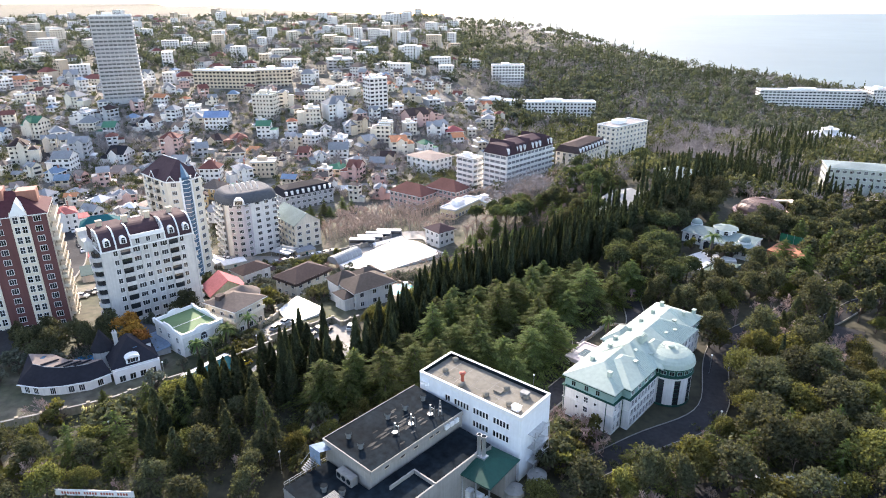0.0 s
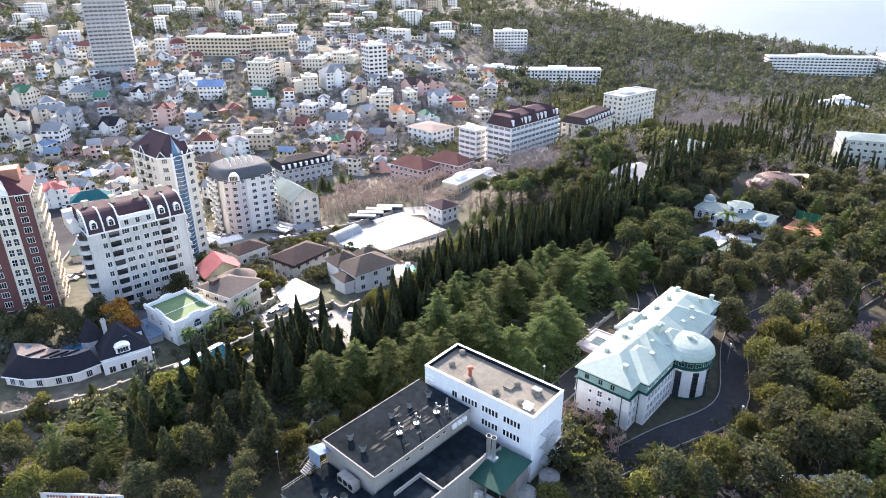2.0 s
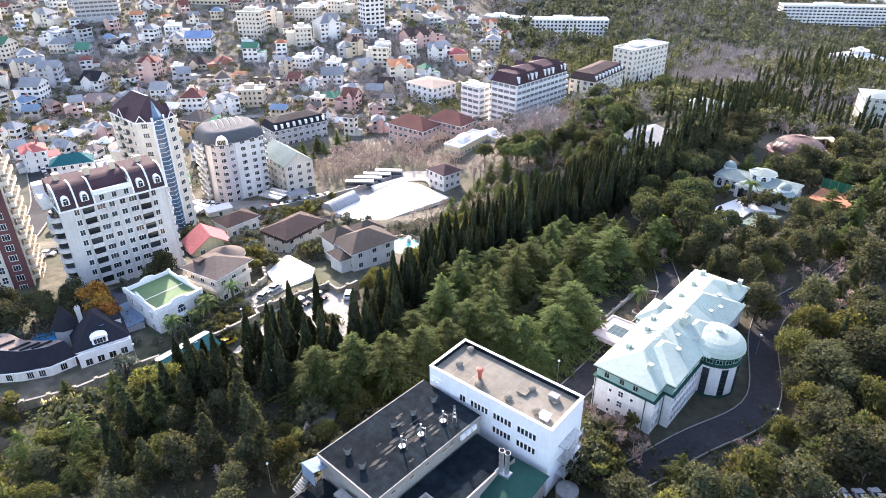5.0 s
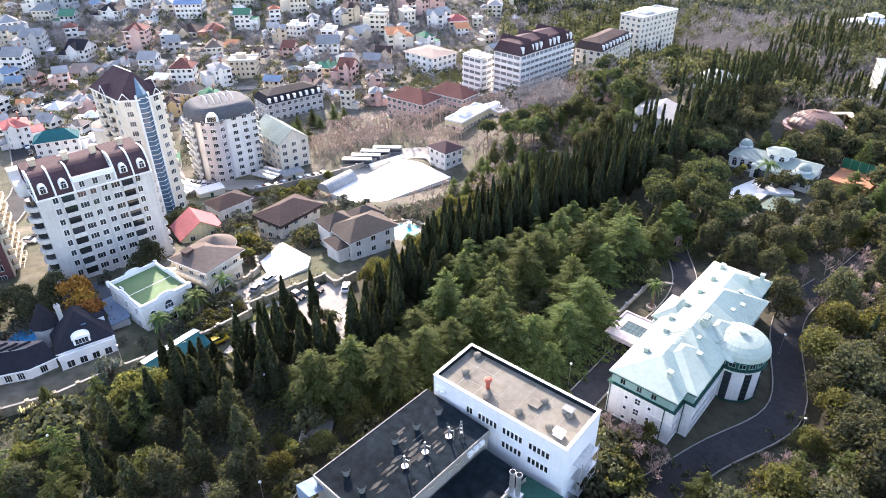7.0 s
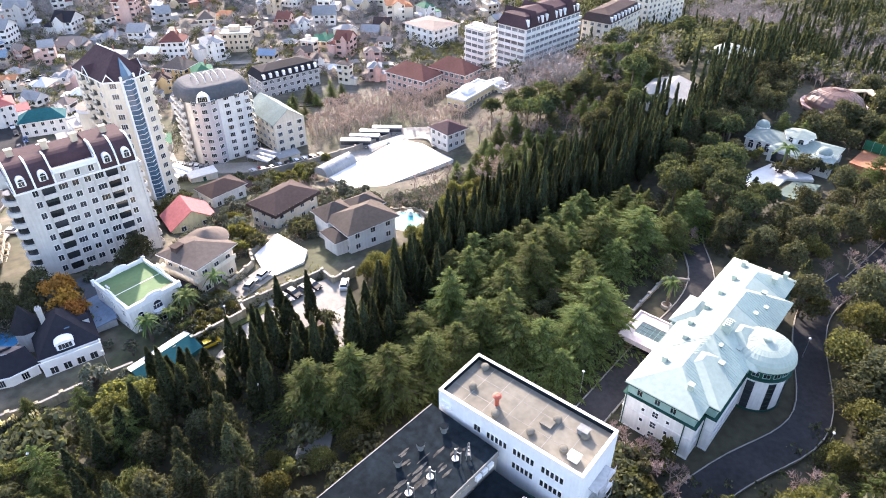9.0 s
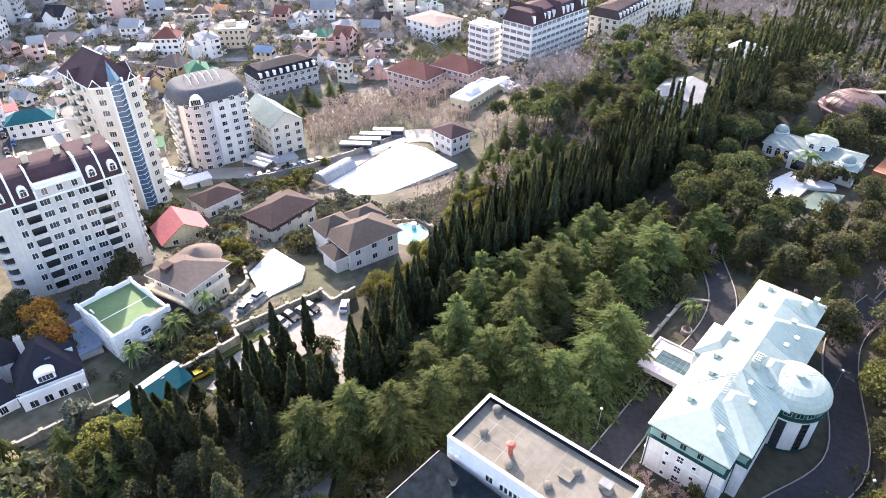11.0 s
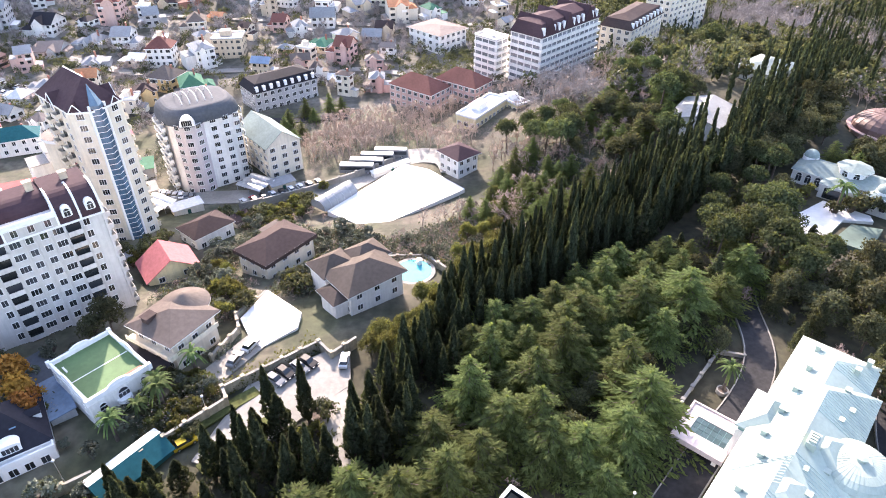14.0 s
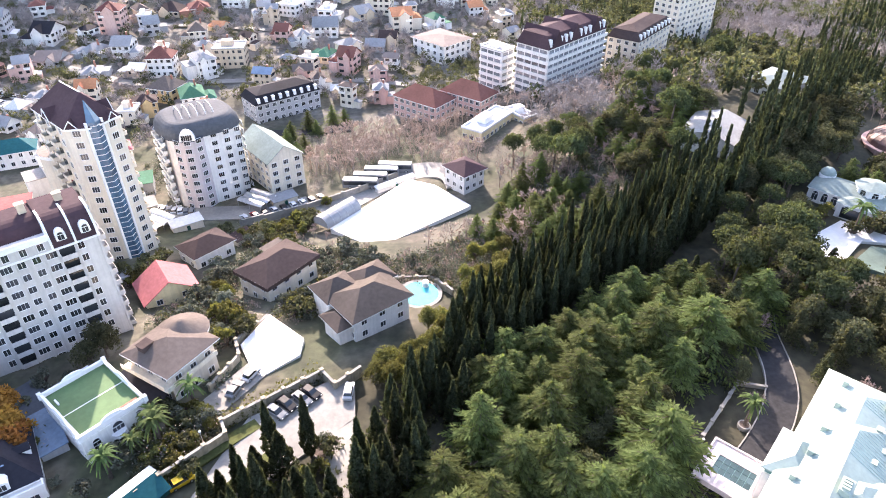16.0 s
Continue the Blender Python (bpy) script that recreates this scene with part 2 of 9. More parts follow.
# ---------------------------------------------------------------- building tools
class MB:
    """Collects faces for one mesh."""

    def __init__(self):
        self.v, self.f, self.m = [], [], []

    def poly(self, pts, m=0):
        k = len(self.v)
        self.v += [tuple(p) for p in pts]
        self.f.append(tuple(range(k, k + len(pts))))
        self.m.append(m)
        return self

    def ring(self, low, high, m=0, caps=(True, True), top_m=None):
        """Joins two outlines (3D points, anticlockwise from above), with caps."""
        k, n = len(self.v), len(low)
        self.v += [tuple(p) for p in low] + [tuple(p) for p in high]
        for i in range(n):
            j = (i + 1) % n
            self.f.append((k + i, k + j, k + n + j, k + n + i))
            self.m.append(m)
        if caps[0]:
            self.f.append(tuple(range(k + n - 1, k - 1, -1)))
            self.m.append(m)
        if caps[1]:
            self.f.append(tuple(range(k + n, k + 2 * n)))
            self.m.append(m if top_m is None else top_m)
        return self

    def box(self, x0, y0, z0, x1, y1, z1, m=0, top_m=None):
        o = [(x0, y0), (x1, y0), (x1, y1), (x0, y1)]
        return self.ring([(*p, z0) for p in o], [(*p, z1) for p in o], m, top_m=top_m)

    def prism(self, outline, z0, z1, m=0, top_m=None):
        return self.ring([(*p, z0) for p in outline], [(*p, z1) for p in outline], m, top_m=top_m)

    def cyl(self, cx, cy, z0, z1, r0, r1=None, n=12, m=0, top_m=None, a0=0.0, a1=2 * math.pi):
        r1 = r0 if r1 is None else r1
        a = [a0 + (a1 - a0) * i / n for i in range(n)]
        return self.ring([(cx + r0 * math.cos(t), cy + r0 * math.sin(t), z0) for t in a],
                         [(cx + r1 * math.cos(t), cy + r1 * math.sin(t), z1) for t in a], m, top_m=top_m)

    def dome(self, cx, cy, z0, r, h, n=20, rows=5, m=0):
        for i in range(rows):
            a, b = math.pi / 2 * i / rows, math.pi / 2 * (i + 1) / rows
            self.cyl(cx, cy, z0 + h * math.sin(a), z0 + h * math.sin(b), r * math.cos(a), max(r * math.cos(b), 0.05), n, m)
        return self

    def tube(self, p, q, r0, r1=None, n=5, m=0):
        r1 = r0 if r1 is None else r1
        p, q = Vector(p), Vector(q)
        d = (q - p).normalized()
        a = d.orthogonal().normalized()
        b = d.cross(a)
        t = [2 * math.pi * i / n for i in range(n)]
        return self.ring([p + r0 * (math.cos(s) * a + math.sin(s) * b) for s in t],
                         [q + r1 * (math.cos(s) * a + math.sin(s) * b) for s in t], m)

    def hip(self, x0, y0, x1, y1, z, h, over=0.5, m=0, edge=1, ridge=None):
        """A hipped roof with a thick eave over a rectangle; ridge: share of the short half at which the hips end."""
        x0, y0, x1, y1 = x0 - over, y0 - over, x1 + over, y1 + over
        self.box(x0, y0, z - 0.22, x1, y1, z, edge)
        cx, cy = (x0 + x1) / 2, (y0 + y1) / 2
        run = min(x1 - x0, y1 - y0) / 2 * (1.0 if ridge is None else ridge)
        if x1 - x0 >= y1 - y0:
            a, b = (x0 + run, cy, z + h), (x1 - run, cy, z + h)
            c = [(x0, y0, z), (x1, y0, z), (x1, y1, z), (x0, y1, z)]
            if b[0] - a[0] < 0.05:
                a = b = (cx, cy, z + h)
                for i in range(4):
                    self.poly([c[i], c[(i + 1) % 4], a], m)
                return self
            self.poly([c[0], c[1], b, a], m).poly([c[1], c[2], b], m).poly([c[2], c[3], a, b], m).poly([c[3], c[0], a], m)
        else:
            a, b = (cx, y0 + run, z + h), (cx, y1 - run, z + h)
            c = [(x0, y0, z), (x1, y0, z), (x1, y1, z), (x0, y1, z)]
            self.poly([c[0], c[1], a], m).poly([c[1], c[2], b, a], m).poly([c[2], c[3], b], m).poly([c[3], c[0], a, b], m)
        return self

    def gable(self, x0, y0, x1, y1, z, h, over=0.5, m=0, wall=1, thick=0.18):
        """A gable roof, ridge along x: two slabs, and the wall's triangles under them."""
        cy, s = (y0 + y1) / 2, h / ((y1 - y0) / 2)
        for side in (-1, 1):
            e = cy + side * ((y1 - y0) / 2 + over)
            ze = z - s * over
            o = [(x0 - over, cy), (x1 + over, cy), (x1 + over, e), (x0 - over, e)]
            zz = [z + h, z + h, ze, ze]
            if side > 0:
                lo = [(*p, q) for p, q in zip(o, zz)]
            else:
                lo = [(*p, q) for p, q in zip(o[::-1], zz[::-1])]
            self.ring(lo, [(p[0], p[1], p[2] + thick) for p in lo], m)
        for x in (x0, x1):
            self.poly([(x, y0, z), (x, y1, z), (x, cy, z + h - 0.02)], wall)
        return self

    def mesh(self, name, mats, smooth=False):
        me = bpy.data.meshes.new(name)
        where, at, own = {}, [], []
        for p in self.v:                       # pieces that touch at a corner share it
            k = (round(p[0], 3), round(p[1], 3), round(p[2], 3))
            if k not in where:
                where[k] = len(own)
                own.append(p)
            at.append(where[k])
        faces, kinds = [], []
        for f, k in zip(self.f, self.m):
            g = [at[i] for i in f]
            g = [a for i, a in enumerate(g) if a != g[i - 1]]
            if len(set(g)) == len(g) > 2:
                faces.append(g)
                kinds.append(k)
        self.f, self.m = faces, kinds
        me.from_pydata(own, [], faces)
        for mt in mats:
            me.materials.append(mt)
        me.polygons.foreach_set("material_index", self.m)
        if smooth:
            me.polygons.foreach_set("use_smooth", [True] * len(self.f))
        me.update()
        return me


def listed(mats):
    return list(mats) if isinstance(mats, (list, tuple)) else [mats]


def part(name, mb, mats, parent, label="", at=(0, 0, 0), rz=0.0, smooth=False):
    """One mesh under a thing or under a part. mb may be a mesh that is shared."""
    me = mb.mesh(name, listed(mats), smooth) if isinstance(mb, MB) else mb
    ob = new(name, me)
    ob.parent = parent
    if tuple(at) != (0, 0, 0) or rz:
        ob.matrix_basis = pose(*at, 0, 0, rz)
    return tagged(ob, label)


def thing(name, x, y, z, rz, label, category, group=""):
    ob = new(name)
    ob.empty_display_size = 0.5
    ob.matrix_basis = pose(x, y, z, 0, 0, rz)
    return tagged(ob, label, category, group)


def setting(name, mb, mats, label, category, smooth=False):
    ob = new(name, mb.mesh(name, listed(mats), smooth))
    return tagged(ob, label, category, kind="structure")


WIN = {}


def relief(xs, zs, depth, kind, back=0.05):
    """One connected plate facing -y: cells between the lines xs and zs, each with its depth and material."""
    mb, nx, nz = MB(), len(xs) - 1, len(zs) - 1
    dep = [[depth(i, j) for j in range(nz)] for i in range(nx)]
    for i in range(nx):
        for j in range(nz):
            y, m = dep[i][j], kind(i, j)
            x0, x1, z0, z1 = xs[i], xs[i + 1], zs[j], zs[j + 1]
            mb.poly([(x0, y, z0), (x1, y, z0), (x1, y, z1), (x0, y, z1)], m)
            r = dep[i + 1][j] if i + 1 < nx else back
            if r != y:
                mb.poly([(x1, y, z0), (x1, r, z0), (x1, r, z1), (x1, y, z1)], 0)
            if i == 0:
                mb.poly([(x0, back, z0), (x0, y, z0), (x0, y, z1), (x0, back, z1)], 0)
            u = dep[i][j + 1] if j + 1 < nz else back
            if u != y:
                mb.poly([(x0, y, z1), (x1, y, z1), (x1, u, z1), (x0, u, z1)], 0)
            if j == 0:
                mb.poly([(x0, back, z0), (x1, back, z0), (x1, y, z0), (x0, y, z0)], 0)
    return mb


def win_mesh(w, h, nx=2, ny=1, arch=False, trim=M_TRIM, glass=M_GLASS, gaps=0.0):
    """A window: frame and glazing bars with the glass set back; faces -y, its sill's middle at the origin.
    gaps: the width of wall between the lights of a long band."""
    key = (w, h, nx, ny, arch, trim.name, glass.name, gaps)
    if key not in WIN:
        b, t = 0.09, max(0.05, gaps) if gaps else 0.05
        xs, zs = [-w / 2 - b], [-b]
        for i in range(nx):
            xs += [-w / 2 + w * i / nx + (t / 2 if i else 0), -w / 2 + w * (i + 1) / nx - (t / 2 if i < nx - 1 else 0)]
        for i in range(ny):
            zs += [h * i / ny + (0.03 if i else 0), h * (i + 1) / ny - (0.03 if i < ny - 1 else 0)]
        xs.append(w / 2 + b)
        zs.append(h + b)
        lit = lambda i, j: i % 2 == 1 and j % 2 == 1
        mb = relief(xs, zs, lambda i, j: -0.03 if lit(i, j) else -0.10, lambda i, j: 1 if lit(i, j) else 0)
        if arch:
            r, n = w / 2 + b, 10
            k = [(r * math.cos(math.pi * i / n), h + b + r * math.sin(math.pi * i / n)) for i in range(n + 1)]
            q = [(x * 0.84, h + b + (z - h - b) * 0.84) for x, z in k]
            for (p0, p1, q0, q1) in zip(k, k[1:], q, q[1:]):
                mb.poly([(p0[0], -0.10, p0[1]), (q0[0], -0.10, q0[1]), (q1[0], -0.10, q1[1]), (p1[0], -0.10, p1[1])], 0)
                mb.poly([(p0[0], -0.10, p0[1]), (p1[0], -0.10, p1[1]), (p1[0], 0.05, p1[1]), (p0[0], 0.05, p0[1])], 0)
                mb.poly([(q0[0], -0.10, q0[1]), (q0[0], -0.03, q0[1]), (q1[0], -0.03, q1[1]), (q1[0], -0.10, q1[1])], 0)
            mb.poly([(x, -0.03, z) for x, z in q], 1)
        WIN[key] = mb.mesh("window", [trim, glass])
    return WIN[key]


def windows(parent, w, d, side, along, levels, me, out=0.0, name="window", c=(0.0, 0.0)):
    """Windows on one side of a w x d block round the origin. along: metres from the side's middle."""
    rz = {"f": 0, "r": 90, "b": 180, "l": -90}[side]
    away = (d if side in "fb" else w) / 2 + out
    turn = Matrix.Rotation(radians(rz), 3, "Z")
    for z in levels:
        for a in along:
            p = turn @ Vector((a, -away, 0))
            part(name, me, None, parent, at=(p.x + c[0], p.y + c[1], z), rz=rz)


def smooth01(a, b, x):
    t = min(max((x - a) / (b - a), 0.0), 1.0)
    return t * t * (3 - 2 * t)


HY = [0, 120, 150, 180, 200, 220, 250, 280, 340, 400, 450, 500, 550, 600, 700, 900, 1200, 1600, 2500]
HL = [2, 2.5, 3, 1, -2, -6, -12.5, -13.5, -15, -11, -6, 3, 12, 17, 22, 30, 38, 45, 48]
HR = [2, 2.5, 3, 1, -2, -6, -12.5, -13.5, -16, -18, -18.5, -19, -18.5, -17, -5, 14, 30, 42, 48]


def height(x, y):
    """The ground: a park shelf, a valley with the town on its far slope, a wooded knoll, and the coast."""
    k = smooth01(-40, 90, x)
    h = float(np.interp(y, HY, HL)) * (1 - k) + float(np.interp(y, HY, HR)) * k
    h += 22 * math.exp(-0.5 * (((x - 95) / 50) ** 2 + ((y - 300) / 55) ** 2))
    h -= 30 * smooth01(150, 380, x) * smooth01(420, 700, y)
    h -= 2.8 * math.exp(-0.5 * (((x + 64) / 16) ** 2 + ((y - 209) / 9) ** 2))
    f = smooth01(-180, 30, ((x - 506) * 500 + (y - 1049) * 356) / 614)
    return h * (1 - f) - 75 * f


PLACED = []
ROAD_CELLS = set()


def on_road(x, y):
    return (int(x // 1.5), int(y // 1.5)) in ROAD_CELLS



def blocked(x, y, r=0.0):
    """Whether a building, a road or the pool stands there, or a patch cleared for the camera's view of the terrace."""
    for bx, by, rz, hw, hd in ((55.5, 139.0, 48.3, 27.0, 11.5), (8.2, 115.7, -40, 14, 6.3), (-7, 104, -43, 13, 22), (8, 99, -41, 12, 8), (-70.6, 159.5, -40, 8.5, 7), (-61.2, 172.2, -30, 7, 7), (-49, 208, 54, 9, 7), (-27.3, 184.5, 39, 12, 12), (-82, 141, 12, 22, 9), (-91.9, 185.4, 40, 15, 9), (-97.5, 230, 38, 12, 9), (-125.9, 177.6, 25, 13, 10), (-86.5, 272.5, 35, 14, 13), (-67, 280.6, 39, 8, 13), (-76, 205.2, -55, 6, 7), (-73, 225.6, 49, 8, 6), (104.5, 230, -42, 16, 11), (137.5, 273, 0, 15, 15), (78.8, 273.2, 56, 11.5, 8.5), (115, 311, 40, 11, 9.5), (-13.4, 197, 0, 7, 7), (16, 100, -41, 6.5, 6), (109.7, 157.8, 48, 8, 8), (72, 101, 0, 16, 3.2), (94, 209, 0, 12.5, 12), (108, 214, 0, 6, 5), (-20, 250, 35, 22, 22), (-30, 274, 40, 18, 9), (40.5, 360.5, 45, 23, 10), (83.5, 386, 52, 20, 10), (9, 311, 55, 13, 5.5), (21.5, 319, -55, 7, 4), (-1.5, 269, 40, 7, 7), (-16, 334, -38, 13, 9), (2.5, 336, -38, 12, 8), (-76, 342, 38, 17, 9), (37, 155, 50, 12, 8), (-37, 156, 43, 14, 7), (-44.8, 180.5, 50, 8, 7), (335, 560, 0, 26, 26), (232, 352, -20, 19, 11), (-59.2, 141.2, 54, 6, 3)):
        c, s = math.cos(radians(rz)), math.sin(radians(rz))
        u, w = (x - bx) * c + (y - by) * s, -(x - bx) * s + (y - by) * c
        if abs(u) < hw + r and abs(w) < hd + r:
            return True
    return any((x - a) ** 2 + (y - b) ** 2 < (q + r) ** 2 for a, b, q in PLACED)

# ---------------------------------------------------------------- ground, sea, roads, walls
def ground_sheet():
    xs = np.unique(np.concatenate([np.arange(-1600, -320, 80), np.arange(-320, 320, 8), np.arange(320, 1700, 80), [-3500, 3500]]))
    ys = np.unique(np.concatenate([np.arange(-60, 60, 20), np.arange(60, 420, 6), np.arange(420, 760, 14), np.arange(760, 2700, 60), [-600, 3500, 4500]]))
    verts, zone, built = [], [], []
    for y in ys:
        for x in xs:
            bumps = noise.noise(Vector((x * 0.03, y * 0.03, 0))) * 0.5
            verts.append((x, y, height(x, y) + bumps - 0.25))
            built.append(smooth01(322, 345, y) * (1 - smooth01(560, 700, y)) * (1 - smooth01(20, 60, x - (y - 340) * 0.25)))
            park = smooth01(-6, 8, x - (-62 + max(0, y - 128) * 0.75) + 6 * noise.noise(Vector((x * 0.05, y * 0.05, 3))))
            zone.append((1 - park * (1 - smooth01(330, 380, y))) * (1 - 0.85 * smooth01(560, 680, y)))
    nx = len(xs)
    faces = [(j * nx + i, j * nx + i + 1, (j + 1) * nx + i + 1, (j + 1) * nx + i) for j in range(len(ys) - 1) for i in range(nx - 1)]
    me = bpy.data.meshes.new("ground")
    me.from_pydata(verts, [], faces)
    me.polygons.foreach_set("use_smooth", [True] * len(faces))
    me.attributes.new("zone", "FLOAT", "POINT").data.foreach_set("value", zone)
    me.attributes.new("built", "FLOAT", "POINT").data.foreach_set("value", built)
    m = surf("earth_and_litter", (0.075, 0.058, 0.040), 0.95, var=0.35, scale=0.5, big=0.35, bump=0.6, bscale=2)
    n, l = m.node_tree.nodes, m.node_tree.links
    hsv = next(k for k in n if k.bl_idname == "ShaderNodeHueSaturation")
    att, mix, tex, ramp = n.new("ShaderNodeAttribute"), n.new("ShaderNodeMix"), n.new("ShaderNodeTexNoise"), n.new("ShaderNodeValToRGB")
    att.attribute_name, mix.data_type = "zone", "RGBA"
    tex.inputs["Scale"].default_value, tex.inputs["Detail"].default_value = 0.07, 6
    tc = next(k for k in n if k.bl_idname == "ShaderNodeTexCoord")
    l.new(tc.outputs["Object"], tex.inputs["Vector"])
    ramp.color_ramp.elements[0].position, ramp.color_ramp.elements[0].color = 0.42, (0.050, 0.055, 0.028, 1)
    ramp.color_ramp.elements[1].position, ramp.color_ramp.elements[1].color = 0.66, (0.125, 0.108, 0.080, 1)
    l.new(tex.outputs["Fac"], ramp.inputs[0])
    l.new(att.outputs["Fac"], mix.inputs[0])
    # Park tone: soil and dark ivy, deepened to paint the shade under trees.
    mix.inputs[6].default_value = (0.045, 0.042, 0.024, 1)
    l.new(ramp.outputs[0], mix.inputs[7])
    att2, mix2 = n.new("ShaderNodeAttribute"), n.new("ShaderNodeMix")
    att2.attribute_name, mix2.data_type = "built", "RGBA"
    l.new(att2.outputs["Fac"], mix2.inputs[0])
    l.new(mix.outputs[2], mix2.inputs[6])
    ramp2 = n.new("ShaderNodeValToRGB")
    ramp2.color_ramp.elements[0].position, ramp2.color_ramp.elements[0].color = 0.40, (0.09, 0.085, 0.06, 1)
    ramp2.color_ramp.elements[1].position, ramp2.color_ramp.elements[1].color = 0.62, (0.18, 0.165, 0.145, 1)
    l.new(tex.outputs["Fac"], ramp2.inputs[0])
    l.new(ramp2.outputs[0], mix2.inputs[7])
    l.new(mix2.outputs[2], hsv.inputs["Color"])
    me.materials.append(m)
    return tagged(new("ground", me), "park soil and litter darkened for tree shade, passing into town ground", "ground", kind="structure")


ground_sheet()
sea = MB().poly([(-4800, -1500, -62), (4800, -1500, -62), (4800, 4900, -62), (-4800, 4900, -62)])
setting("water", sea, M_SEA, "calm pale sea under hazy sun", "sea")


def strip(name, pts, width, mat, label, category, lift=0.08, step=3.0, kerb=0.0):
    """A paved strip that follows the ground, with a kerb along both edges if asked."""
    line = []
    for (xa, ya), (xb, yb) in zip(pts, pts[1:]):
        k = max(1, int(math.hypot(xb - xa, yb - ya) / step))
        line += [(xa + (xb - xa) * i / k, ya + (yb - ya) * i / k) for i in range(k)]
    line.append(pts[-1])
    for _ in range(6):
        line = [line[0]] + [tuple((np.array(a) + 2 * np.array(b) + np.array(c)) / 4) for a, b, c in zip(line, line[1:], line[2:])] + [line[-1]]
    mb, rows = MB(), []
    for i, p in enumerate(line):
        a, b = line[max(i - 1, 0)], line[min(i + 1, len(line) - 1)]
        d = Vector((b[0] - a[0], b[1] - a[1], 0)).normalized()
        s = Vector((-d.y, d.x, 0))
        for i in range(-int(width / 2), int(width / 2) + 1):
            ROAD_CELLS.add((int((p[0] + s.x * i) // 1.5), int((p[1] + s.y * i) // 1.5)))
        rows.append((Vector((*p, 0)), s))

    def edge(r, off, up):
        q = r[0] + r[1] * off
        return (q.x, q.y, height(r[0].x, r[0].y) + lift + up)

    for r, q in zip(rows, rows[1:]):
        mb.ring([edge(r, -width / 2, -0.3), edge(q, -width / 2, -0.3), edge(q, width / 2, -0.3), edge(r, width / 2, -0.3)],
                [edge(r, -width / 2, 0.12), edge(q, -width / 2, 0.12), edge(q, width / 2, 0.12), edge(r, width / 2, 0.12)], 0)
        for side in (-1, 1) if kerb else ():
            o = side * (width / 2 + kerb / 2)
            mb.ring([edge(r, o - kerb / 2, -0.3), edge(q, o - kerb / 2, -0.3), edge(q, o + kerb / 2, -0.3), edge(r, o + kerb / 2, -0.3)],
                    [edge(r, o - kerb / 2, 0.28), edge(q, o - kerb / 2, 0.28), edge(q, o + kerb / 2, 0.28), edge(r, o + kerb / 2, 0.28)], 1)
    return setting(name, mb, [mat, M_CONCRETE], label, category)


def slab(name, outline, z, mat, label, category, deep=2.5):
    xs, ys = [p[0] for p in outline], [p[1] for p in outline]
    for i in range(int(min(xs) // 1.5), int(max(xs) // 1.5) + 1):
        for j in range(int(min(ys) // 1.5), int(max(ys) // 1.5) + 1):
            x, y, inside = i * 1.5 + 0.75, j * 1.5 + 0.75, False
            for (xa, ya), (xb, yb) in zip(outline, outline[1:] + outline[:1]):
                if (ya > y) != (yb > y) and x < xa + (y - ya) * (xb - xa) / (yb - ya):
                    inside = not inside
            if inside:
                ROAD_CELLS.add((i, j))
    return setting(name, MB().prism(outline, z - deep, z), mat, label, category)


strip("road", [(15.5, 120), (26, 131.5), (37, 144), (46, 152.5), (52.5, 160), (57, 168), (58.5, 175), (57.5, 183), (62, 192)], 5.5, M_ASPHALT, "dark asphalt drive along the hotel with pale kerbs", "road", kerb=0.22)
strip("road", [(27, 105), (36, 110), (45, 116.5), (55, 119.5), (63, 125), (66.5, 135), (70, 146), (77, 157), (90, 166)], 6.0, M_ASPHALT, "dark asphalt service road round the hotel", "road", kerb=0.18)
strip("road", [(-27, 118), (-26, 132), (-25.5, 146), (-27, 158), (-31, 166)], 5.0, M_CONCRETE, "pale concrete lane between cypresses", "road", lift=0.32, kerb=0.25)
slab("pavement", [(-50, 143), (-44, 141), (-25, 160), (-26, 168), (-31, 169), (-44.5, 160)], 3.0, M_CONCRETE, "pale concrete car park beside the wall", "car park")
slab("pavement", [(-51.2, 180.5), (-45.6, 170.6), (-38.3, 177.5), (-38.3, 182.4), (-47.3, 190.2)], 1.75, M_COURT, "bright bare concrete forecourt of a villa", "forecourt")
strip("pavement", [(-52.4, 162.6), (-49.2, 168.4), (-46.0, 174.0)], 5.4, M_CONCRETE, "pale drive up to the villa's forecourt", "drive", lift=0.12)
strip("ground", [(-53.2, 147.2), (-48.2, 152.6), (-45.6, 157.6), (-39.6, 161.2)], 2.6, M_GRASS, "strip of winter grass beside the sandstone wall", "grass", lift=0.45)
strip("ground", [(-48.0, 141.0), (-41.0, 146.6), (-37.6, 152.6)], 2.4, M_GRASS, "strip of winter grass under the cypresses", "grass", lift=0.5)
slab("pavement", [(-41.8, 240.8), (-27.7, 230.5), (0.1, 253.6), (-11.3, 266.6), (-19.9, 270.5)], -8.8, M_COURT, "white sports ground", "sports ground", deep=5)
strip("road", [(-48, 252), (-40, 262), (-30, 274), (-18, 284), (-4, 280), (-2, 268)], 11.0, M_CONCRETE, "pale yard beside the sports ground with coaches", "yard")
strip("road", [(-300, 470), (-235, 385), (-190, 310), (-160, 262), (-140, 215), (-120, 150)], 9.0, M_ASPHALT, "town street running downhill between houses", "road", kerb=0.4)
strip("road", [(-135, 235), (-112, 240), (-98, 246), (-92, 255), (-66, 256), (-52, 262)], 8.0, M_CONCRETE, "pale service road round the apartment blocks", "road")


